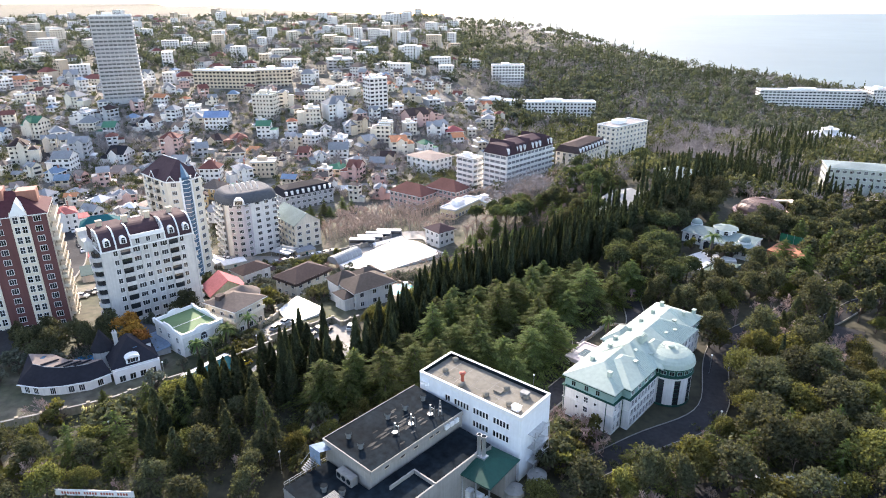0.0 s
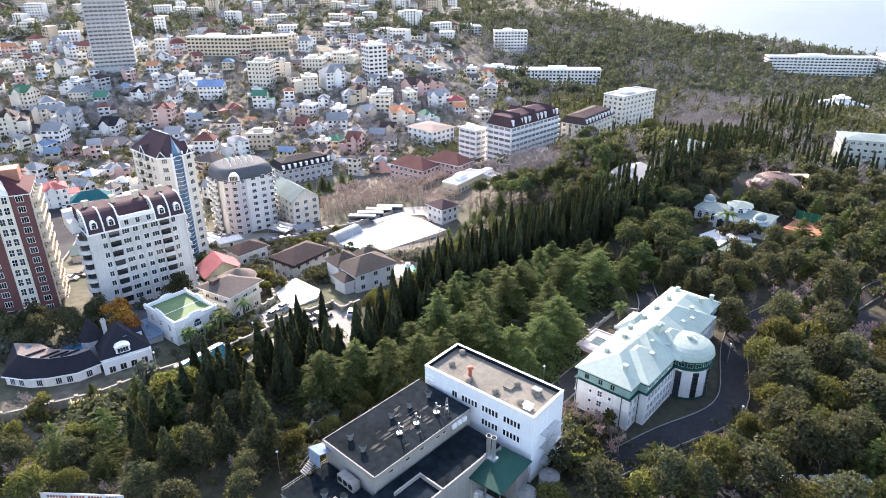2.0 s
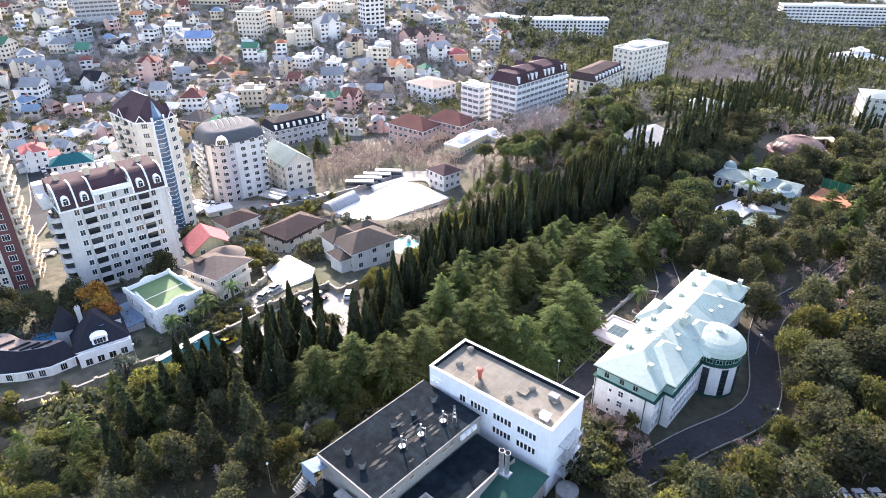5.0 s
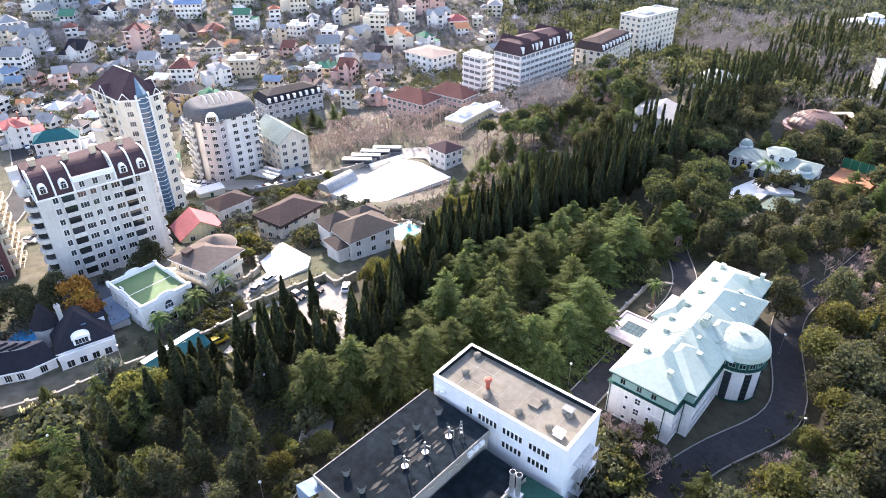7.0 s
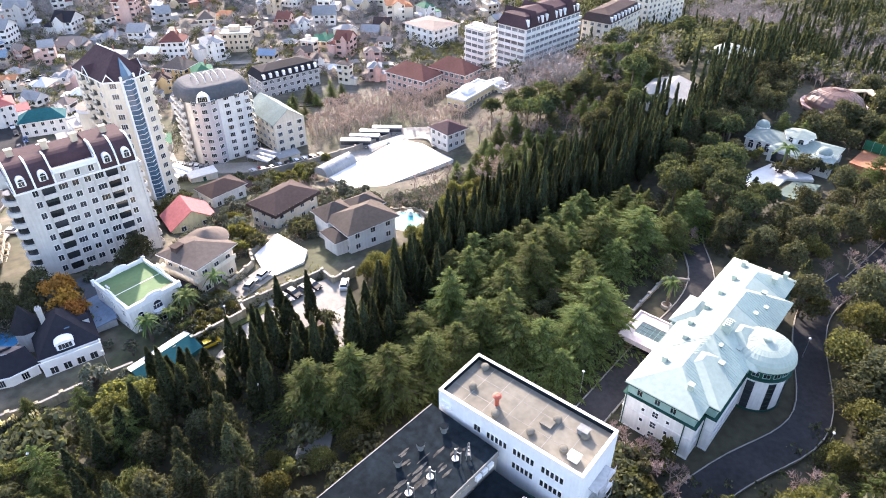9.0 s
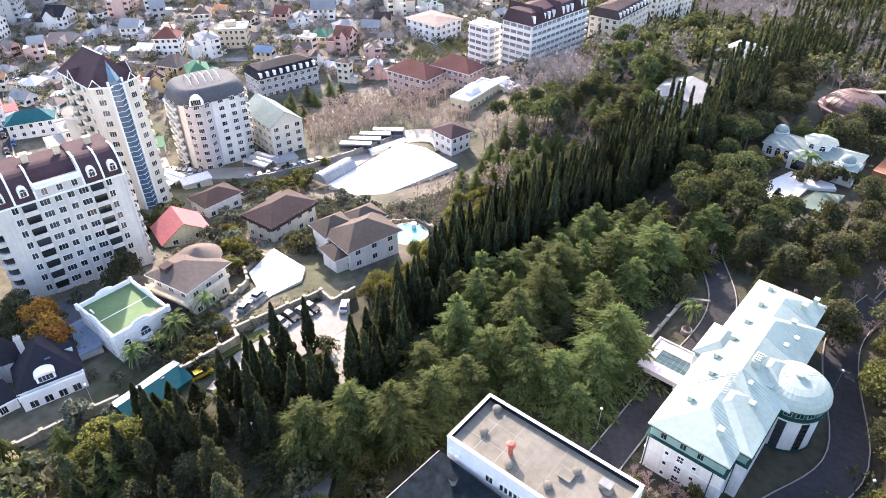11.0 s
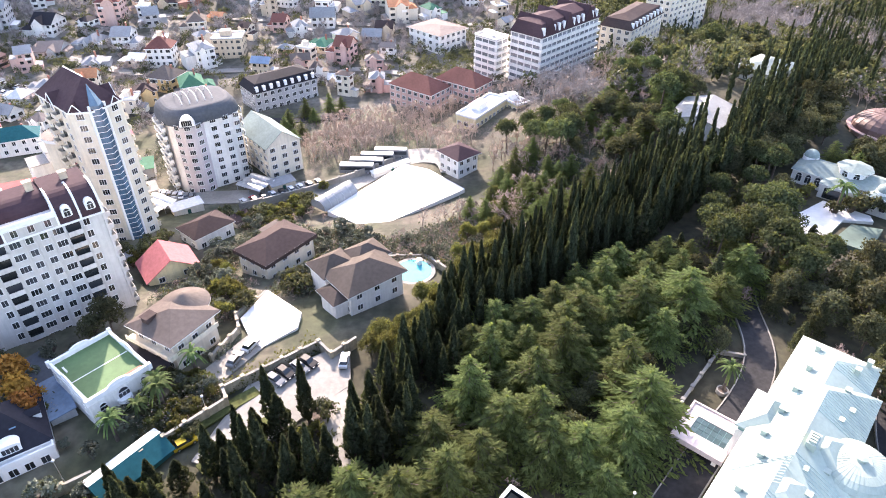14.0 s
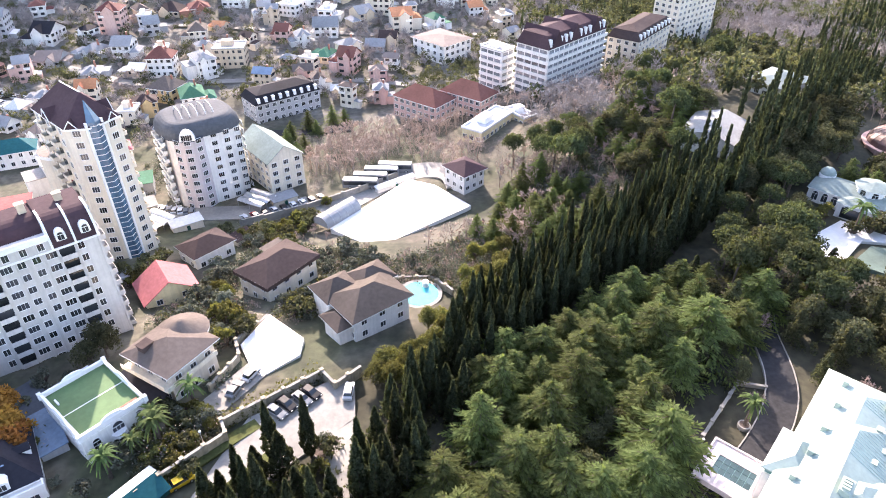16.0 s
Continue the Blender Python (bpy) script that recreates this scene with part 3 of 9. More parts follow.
def garden_wall(pts, h, mat, label, piers=4.0):
    w = thing("wall", pts[0][0], pts[0][1], 0, 0, label, "wall")
    ox, oy = pts[0]
    body, n = MB(), 0
    for (xa, ya), (xb, yb) in zip(pts, pts[1:]):
        d = math.hypot(xb - xa, yb - ya)
        k = max(1, round(d / piers))
        ux, uy = (xb - xa) / d, (yb - ya) / d
        for i in range(k):
            p, q = [(xa + (xb - xa) * j / k, ya + (yb - ya) * j / k) for j in (i, i + 1)]
            z = (height(*p) + height(*q)) / 2
            o = [(p[0] - uy * s - ox, p[1] + ux * s - oy) for s in (0.18, -0.18)] + [(q[0] - uy * s - ox, q[1] + ux * s - oy) for s in (-0.18, 0.18)]
            body.prism(o, z - 2, z + h, 0)
            o2 = [(p[0] - uy * s - ox, p[1] + ux * s - oy) for s in (0.28, -0.28)] + [(q[0] - uy * s - ox, q[1] + ux * s - oy) for s in (-0.28, 0.28)]
            body.prism(o2, z + h, z + h + 0.14, 1)
            pm = MB().box(-0.3, -0.3, -2, 0.3, 0.3, h + 0.35).box(-0.38, -0.38, h + 0.35, 0.38, 0.38, h + 0.5)
            part("pier", WIN.setdefault(("pier", h, mat.name), pm.mesh("pier", [mat])), None, w, at=(p[0] - ox, p[1] - oy, height(*p)), rz=math.degrees(math.atan2(uy, ux)))
    part("wall_body", body, [mat, M_CONCRETE], w)
    return w


garden_wall([(-58, 143.4), (-46.9, 155), (-48.5, 158), (-32.6, 170.8), (-29.5, 167.2), (-25.1, 171.9)], 2.4, M_STONEWALL, "sandstone garden wall with piers and pale coping")
garden_wall([(-112, 114.5), (-96, 121.8), (-87, 125.5), (-78.5, 129.5), (-72, 135), (-65, 140)], 1.8, M_STONEWALL, "sandstone garden wall below the slate-roofed villa")
garden_wall([(-70, 247), (-52, 257), (-36, 268), (-24, 278)], 2.2, M_CONCRETE, "long concrete retaining wall beside parked coaches", 6)
garden_wall([(-53.6, 167.6), (-50.4, 176.6), (-52.4, 181.5), (-48, 191)], 1.5, M_STONEWALL, "low terrace wall of a garden bed", 3)
garden_wall([(36.6, 155.2), (47.8, 168.2), (53.0, 167.0)], 0.5, M_CONCRETE, "low pale wall round the forecourt bed", 4)
garden_wall([(-22, 208), (-12, 208), (-6.5, 201)], 1.6, M_STONEWALL, "low stone wall curving behind the swimming pool", 3)
slab("pavement", [(88.5, 221.4), (83.7, 212.5), (90.3, 209.9), (98.6, 217.8), (106.3, 216.9), (107.0, 219.9), (98.2, 227.8)], 1.86, M_COURT, "white terrace before the mansion", "terrace")
slab("pavement", [(90.2, 207.2), (96.5, 202.0), (105.6, 211.8), (98.6, 214.2)], 2.9, surf("worn_green_court", (0.10, 0.15, 0.12), 0.8, var=0.12, big=0.25), "worn grey-green ball court below the terrace", "ball court")
slab("pavement", [(100.5, 157), (110.6, 167.5), (119, 161.5), (108.5, 148)], 3.35, M_ASPHALT, "dark empty yard among park trees", "yard")
strip("road", [(40, 98.6), (58, 98.8), (74, 99), (92, 98)], 7.0, M_ASPHALT, "dark asphalt lane with parked cars", "road", lift=0.15)
slab("pavement", [(121.5, 226.5), (129, 217.5), (138.5, 225.5), (130.5, 235)], 2.6, M_CLAY, "orange clay tennis court", "tennis court")
strip("road", [(96, 160), (112, 168), (130, 182), (150, 190)], 5.0, M_ASPHALT, "dark park road under trees", "road", kerb=0.2)
strip("road", [(90, 166), (104, 177.5), (116.4, 188.5), (136, 204), (150, 222)], 2.6, M_ASPHALT, "dark worn path climbing through the park", "road", kerb=0.2)
strip("road", [(-150, 330), (-110, 322), (-70, 318), (-45, 322)], 5.0, M_ASPHALT, "narrow street between town houses", "road")
strip("road", [(-205, 395), (-150, 368), (-100, 372), (-40, 372), (20, 350)], 5.0, M_CONCRETE, "narrow street between town houses", "road")
strip("road", [(-230, 445), (-150, 440), (-90, 432), (-30, 425), (30, 440)], 5.0, M_CONCRETE, "narrow street between town houses", "road")

# ---------------------------------------------------------------- the hotel in the park
def hotel():
    t = thing("hotel", 31.9, 121.9, 2.0, 48.3, "white rendered hotel with patinated sheet roof and rotunda", "hotel")
    white, sill = WALLS["white"], 8.0
    body = MB()
    body.box(0, -6.2, -2, 48, 6.2, sill)                       # main block; local x runs along it
    body.box(4, -8.0, -2, 17.5, -6.2, sill)                    # bay towards the service road
    body.box(20.2, 6.2, -2, 29.5, 7.9, 9.4)                    # entrance bay
    for x, y in ((0.3, -6.2), (3.9, -6.3), (4.3, -8.0), (17.2, -8.0)):
        body.box(x - 0.3, y - 0.12, -1, x + 0.3, y, sill - 0.3)
    body.box(-0.14, -6.35, 4.9, 48.1, 6.35, 5.1).box(3.9, -8.15, 4.9, 17.6, -6.0, 5.1)
    part("wall", body, white, t)
    plinth = MB().box(-0.1, -6.3, -1.5, 48.1, 6.3, 0.7).box(3.9, -8.1, -1.5, 17.6, -6.0, 0.7)
    part("plinth", plinth, M_TRIM, t)
    attic = MB()
    attic.box(0.2, -6.0, sill, 47.8, 6.0, 10.4, 0).box(4.2, -7.8, sill, 17.3, -5.8, 10.4, 0).box(20.4, 5.9, 9.4, 29.3, 7.7, 10.4, 0)
    part("attic_storey", attic, M_TEALWALL, t, "pale teal sheet-clad attic storey")
    gutter = MB()
    for z, w in ((sill, 0.35), (10.3, 0.3)):
        gutter.box(-w, -6.2 - w, z, 48 + w, 6.2 + w, z + 0.17).box(4 - w, -8 - w, z, 17.5 + w, -6, z + 0.17)
    part("gutter", gutter, M_TEAL, t, "dark teal cornice gutter")
    roof = MB()
    roof.hip(0, -6.2, 48, 6.2, 10.75, 2.9, 0.35, 0, 0)
    roof.hip(9.5, -8.0, 40, 6.2, 10.8, 3.6, 0.35, 0, 0, ridge=1.0)
    roof.hip(4, -8.0, 17.5, 4.0, 10.78, 2.9, 0.35, 0, 0)
    roof.hip(20.2, 2.0, 29.5, 7.9, 10.6, 2.2, 0.3, 0, 0)
    part("roof", roof, M_SEAMROOF, t, "pale verdigris standing-seam roof")
    seams = MB()
    for y0, y1, x0, x1, z0, rise in ((-6.55, 0, 0.5, 9, 10.75, 2.9), (-8.35, -0.9, 9.5, 17.5, 10.8, 3.6), (-8.35, -0.9, 27.5, 40, 10.8, 3.6), (-6.55, 0, 40, 47.5, 10.75, 2.9), (6.55, 0, 0.5, 9, 10.75, 2.9), (6.55, -0.9, 10, 40, 10.8, 3.6), (6.55, 0, 40, 47.5, 10.75, 2.9)):
        x = x0
        while x < x1:
            k = min(1.0, (x - (x0 if x0 in (0.5, 9.5) else x0 - 9)) / abs(y1 - y0) + 0.02, ((x1 if x1 > 47 or x1 == 40 else x1 + 9) - x) / abs(y1 - y0) + 0.02)
            if k > 0.08:
                seams.tube((x, y0, z0 + 0.02), (x, y0 + (y1 - y0) * k, z0 + rise * k + 0.03), 0.05, n=4)
            x += 0.62
    # The seams' own green is deepened to paint in their shading.
    part("roof_seams", seams, surf("seam_shadow_green", (0.33, 0.44, 0.40), 0.5, var=0.1), t, "standing seams, their shading put into a deeper green")
    vent = MB().box(-0.45, -0.4, -0.6, 0.45, 0.4, 0.75).box(-0.55, -0.5, 0.75, 0.55, 0.5, 0.9)
    vm = vent.mesh("roof_vent", [M_SEAMROOF])
    for u, v in ((7, 3.2), (14.5, 2.9), (19.5, 4.0), (25.5, 3.4), (31.5, 3.2), (38, 3.0), (44, 3.3), (3.5, -3), (12.5, -4.6), (15.8, -2.8), (18.5, -5.4), (29.5, -4.2), (33, -5), (36.5, -3.4), (42.5, -3.4), (46.5, -4.5)):
        part("roof_vent", vm, None, t, at=(u, v, 10.8 + 2.9 * (1 - abs(v) / 6.5) + 0.25))
    stack = MB().box(-1.3, -0.7, -1, 1.3, 0.7, 1.3).box(-1.4, -0.8, 1.3, 1.4, 0.8, 1.45)
    for i in range(4):
        stack.box(-1.1 + i * 0.6, -0.5, 1.45, -0.75 + i * 0.6, 0.5, 1.8)
    part("chimney", stack, M_SEAMROOF, t, at=(20.5, -2.2, 13.6))
    # windows: the end wall, the side bays, the far side
    narrow, square = win_mesh(0.8, 1.5, 2, 1, trim=M_TRIM), win_mesh(1.2, 1.4, 2, 1, trim=M_TRIM)
    windows(t, 0, 12.4, "l", (-2.6, 1.9), (1.0, 3.4, 5.9), win_mesh(0.55, 0.7, 1, 1))
    windows(t, 0, 12.4, "l", (-0.4,), (0.9, 3.3, 5.8), win_mesh(1.0, 1.3, 2, 2))
    windows(t, 0, 12.0, "l", (-3.8, -0.6, 2.2), (8.6,), win_mesh(0.9, 1.2, 2, 1, trim=M_TEALWALL), c=(0.2, 0))
    windows(t, 0, 12.4, "f", (1.0, 2.8), (1.0, 3.4, 5.9), narrow)
    windows(t, 0, 16.0, "f", (5.6, 7.2, 8.8, 10.4, 12.0, 13.6, 15.2, 16.6), (0.9, 3.3, 5.7), win_mesh(0.9, 1.6, 2, 1))
    windows(t, 0, 15.6, "f", (5.6, 8.8, 12.0, 15.2), (8.7,), square)
    windows(t, 0, 12.4, "f", tuple(29.5 + 2.4 * i for i in range(8)), (0.9, 3.3, 5.7), narrow)
    windows(t, 0, 12.0, "f", tuple(29.5 + 2.4 * i for i in range(8)), (8.7,), square)
    windows(t, 0, 12.4, "b", tuple(-2.0 - 2.9 * i for i in range(16)), (0.9, 3.3, 5.7), square)
    pipe = MB().tube((0, 0, 0), (0, 0, 8.2), 0.09, n=6).mesh("downpipe", [M_TEAL])
    for u, v in ((-0.15, -4.6), (3.8, -6.5), (-0.15, 5.9)):
        part("downpipe", pipe, None, t, at=(u, v, 0))
    # rotunda
    c = (22.9, -8.5)
    rot = MB().cyl(*c, -2, 8.0, 5.3, n=40)
    part("rotunda_wall", rot, white, t)
    part("rotunda_plinth", MB().cyl(*c, -1.5, 0.75, 5.45, n=40), M_TEAL, t, "dark polished plinth")
    band = MB().cyl(*c, 8.0, 8.35, 5.65, n=40).cyl(*c, 8.35, 10.0, 5.2, n=40).cyl(*c, 10.0, 10.35, 5.7, n=40)
    part("rotunda_band", band, M_TEAL, t, "dark glazed band under the dome")
    dome = MB().cyl(*c, 10.35, 10.75, 5.8, 5.7, n=40).dome(*c, 10.75, 5.7, 2.5, 40, 6)
    for i in range(40):
        a = 2 * math.pi * (i + 0.5) / 40
        for k in range(5):
            b0, b1 = math.pi / 2 * k / 6, math.pi / 2 * (k + 1) / 6
            dome.tube((c[0] + 5.7 * math.cos(b0) * math.cos(a), c[1] + 5.7 * math.cos(b0) * math.sin(a), 10.76 + 2.5 * math.sin(b0)),
                      (c[0] + 5.7 * math.cos(b1) * math.cos(a), c[1] + 5.7 * math.cos(b1) * math.sin(a), 10.76 + 2.5 * math.sin(b1)), 0.04, n=3)
    dome.cyl(*c, 13.3, 13.9, 0.75, 0.7, n=14).cyl(*c, 13.9, 14.05, 0.9, 0.3, n=14)
    part("dome", dome, M_SEAMROOF, t)
    saddle = MB().hip(16.5, -9.5, 28.5, 1.0, 10.78, 2.9, 0.2, 0, 0)
    part("saddle_roof", saddle, M_SEAMROOF, t)
    strip_mesh = MB().box(-0.68, -0.06, 0.8, 0.68, 0.1, 7.3, 1)
    for i in range(7):
        strip_mesh.box(-0.68, -0.09, 0.8 + i * 1.08, 0.68, 0.1, 0.86 + i * 1.08, 0)
    sm = strip_mesh.mesh("window", [M_TEAL, M_GLASS])
    for deg in (147, 187, 227, 267, 307):
        a = radians(deg)
        part("window", sm, None, t, "tall dark glazed strip", at=(c[0] + 5.28 * math.cos(a), c[1] + 5.28 * math.sin(a), 0), rz=deg + 90)
    for deg in range(150, 320, 20):
        a = radians(deg)
        part("window", win_mesh(1.1, 0.9, 2, 1, trim=M_TEALWALL), None, t, at=(c[0] + 5.2 * math.cos(a), c[1] + 5.2 * math.sin(a), 8.7), rz=deg + 90)
    # entrance canopy
    can = MB()
    x0, x1, y0, y1, z = 17.6, 27.4, 7.6, 16.6, 2.5
    can.box(x0, y0, z, x1, y0 + 0.8, z + 0.8).box(x0, y1 - 2.0, z, x1, y1, z + 0.8).box(x0, y0 + 0.8, z, x0 + 3.0, y1 - 2, z + 0.8).box(x1 - 2.8, y0 + 0.8, z, x1, y1 - 2, z + 0.8)
    for a in (x0, x1 - 0.3):
        can.box(a, y0, z + 0.8, a + 0.3, y1, z + 1.1)
    can.box(x0 + 0.3, y1 - 0.3, z + 0.8, x1 - 0.3, y1, z + 1.1)
    part("canopy", can, WALLS["mauve"], t, "pale flat entrance canopy")
    lite = part("skylight", MB().box(x0 + 2.9, y0 + 0.7, z + 0.45, x1 - 2.7, y1 - 1.9, z + 0.62), M_TEALWALL, t, "blue-green glazed skylight")
    pw, pd = (x1 - x0 - 5.8) / 3, (y1 - y0 - 2.8) / 6
    pane = MB().box(0.05, 0.05, 0, pw - 0.05, pd - 0.05, 0.06).mesh("pane", [surf("dark_skylight_glass", (0.05, 0.09, 0.09), 0.12, var=0.3, scale=0.4, bump=0.0, vary=0.4)])
    for i in range(3):
        for j in range(6):
            part("pane", pane, None, lite, at=(x0 + 3.0 + i * pw, y0 + 0.8 + j * pd, z + 0.63))
    col = MB().box(-0.35, -0.35, -2, 0.35, 0.35, 2.6).mesh("column", [white])
    for x in (x0 + 0.7, x1 - 0.7):
        for y in (y0 + 1.2, y1 - 0.7):
            part("column", col, None, t, at=(x, y, 0))


hotel()


# ---------------------------------------------------------------- the white service block and the low roofs beside it
def service_block():
    t = thing("service_building", 8.2, 115.7, 2.4, -40.0, "white painted flat-roofed service block with strip windows", "building")
    w, d, h = 26.0, 10.6, 15.1
    x, y = w / 2, d / 2
    part("wall", MB().box(-x, -y, -2, x, y, h - 1.0), surf("fresh_white_paint", (0.76, 0.79, 0.82), 0.6, var=0.04, big=0.07, streak=0.05), t)
    par = MB()
    for a in ((-x, -y, x, -y + 0.4), (-x, y - 0.4, x, y), (-x, -y + 0.4, -x + 0.4, y - 0.4), (x - 0.4, -y + 0.4, x, y - 0.4)):
        par.box(a[0], a[1], h - 1.0, a[2], a[3], h - 0.08)
        par.box(a[0] - 0.05, a[1] - 0.05, h - 0.08, a[2] + 0.05, a[3] + 0.05, h, 0)
    part("parapet", par, M_TRIM, t)
    # Black felt lining, on two sides only; also paints in the parapet's shade.
    felt = MB()
    for a in ((-x + 0.402, y - 0.46, x - 0.402, y - 0.402), (-x + 0.402, -y + 0.402, -x + 0.46, y - 0.47)):
        felt.box(a[0], a[1], h - 1.0, a[2], a[3], h - 0.12)
    part("upstand", felt, M_TAR, t)
    part("roof_deck", MB().box(-x + 0.4, -y + 0.4, h - 1.2, x - 0.4, y - 0.4, h - 0.9), M_SCREED, t, "stained grey screed roof deck")
    joint = MB()
    for i in range(1, 7):
        a = -x + 0.4 + i * (w - 0.8) / 7
        joint.box(a - 0.04, -y + 0.5, h - 0.9, a + 0.04, y - 0.5, h - 0.885)
    for b in (-1.8, 1.7):
        joint.box(-x + 0.5, b - 0.03, h - 0.9, x - 0.5, b + 0.03, h - 0.886)
    part("roof_joints", joint, M_CONCRETE, t)
    drum = MB().cyl(0, 0, 0, 0.45, 0.62, n=14).cyl(0, 0, 0.45, 0.6, 0.72, 0.68, n=14).dome(0, 0, 0.6, 0.6, 0.25, 14, 3).mesh("roof_cowl", [M_SCREED])
    for a, b in ((-9.6, -0.8), (-3.4, -3.2), (2.6, -2.6), (8.2, -2.4), (4.6, 1.9), (-10.6, 3.9), (9.4, 1.8)):
        part("roof_cowl", drum, None, t, at=(a, b, h - 0.9))
    red = MB().cyl(0, 0, 0, 1.7, 0.36, n=12).cyl(0, 0, 1.5, 2.0, 0.5, 0.75, n=12).cyl(0, 0, 2.0, 2.25, 0.75, 0.35, n=12)
    part("flue", red, M_RUST, t, "red oxide vent pipe with cap", at=(-4.4, -1.4, h - 0.9))
    hatch = MB().box(-0.9, -0.7, 0, 0.9, 0.7, 0.35).box(-1.0, -0.8, 0.35, 1.0, 0.8, 0.45)
    part("roof_hatch", hatch, M_SCREED, t, at=(3.8, 0.3, h - 0.9))
    unit = MB().box(-0.8, -0.6, 0.1, 0.8, 0.6, 1.0).box(-0.9, -0.7, 1.0, 0.9, 0.7, 1.1)
    part("roof_unit", unit, M_TRIM, t, at=(10.2, -2.8, h - 0.9))
    part("roof_unit", unit, M_GREYPAINT, t, at=(8.9, 2.2, h - 0.9))
    sw = win_mesh(0.56, 1.35, 1, 1)
    for z, groups in ((11.0, (-1.5, 3.4, 8.4)), (7.9, (3.4, 8.4))):
        for g in groups:
            windows(t, w, d, "f", tuple(g + 0.78 * (i - 2) for i in range(5)), (z,), sw)
    windows(t, w, d, "f", (-5.2,), (11.0,), win_mesh(1.2, 1.4, 2, 1))
    windows(t, w, d, "b", tuple(-10 + 4 * i for i in range(6)), (4, 7.5, 11), win_mesh(1.4, 1.4, 2, 1))
    ac = MB().box(-0.5, -0.35, 0, 0.5, 0, 0.75).cyl(0, -0.36, 0.2, 0.21, 0.3, n=10)
    for a in (-11.9, -10.9):
        part("air_conditioner", ac, M_TRIM, t, at=(a, -y, 12.4))
    esc = MB()
    for k, z in enumerate((3.2, 6.4, 9.6)):
        esc.box(x, -2.6, z, x + 1.7, 2.8, z + 0.12)
        for s in (-2.6, 0.1, 2.8):
            esc.tube((x + 1.65, s, z), (x + 1.65, s, z + 1.1), 0.05, n=4)
        esc.tube((x + 1.65, -2.6, z + 1.1), (x + 1.65, 2.8, z + 1.1), 0.05, n=4).tube((x + 1.65, -2.6, z + 0.55), (x + 1.65, 2.8, z + 0.55), 0.04, n=4)
        for i in range(10):
            esc.box(x + 0.25, -2.2 + i * 0.42, z - 3.1 + i * 0.31, x + 1.15, -1.85 + i * 0.42, z - 3.04 + i * 0.31)
        esc.tube((x + 1.2, -2.2, z - 2.2), (x + 1.2, 2.0, z + 0.9), 0.05, n=4)
    for s in (-2.6, 2.8):
        esc.tube((x + 1.65, s, -2), (x + 1.65, s, 10.8), 0.07, n=5)
    part("fire_escape", esc, M_STEEL, t, "grey steel fire escape")


service_block()


PALE_FELT = surf("paler_roofing_felt", (0.080, 0.078, 0.072), 0.9, spec=0.05, var=0.6, scale=0.8, big=0.5)


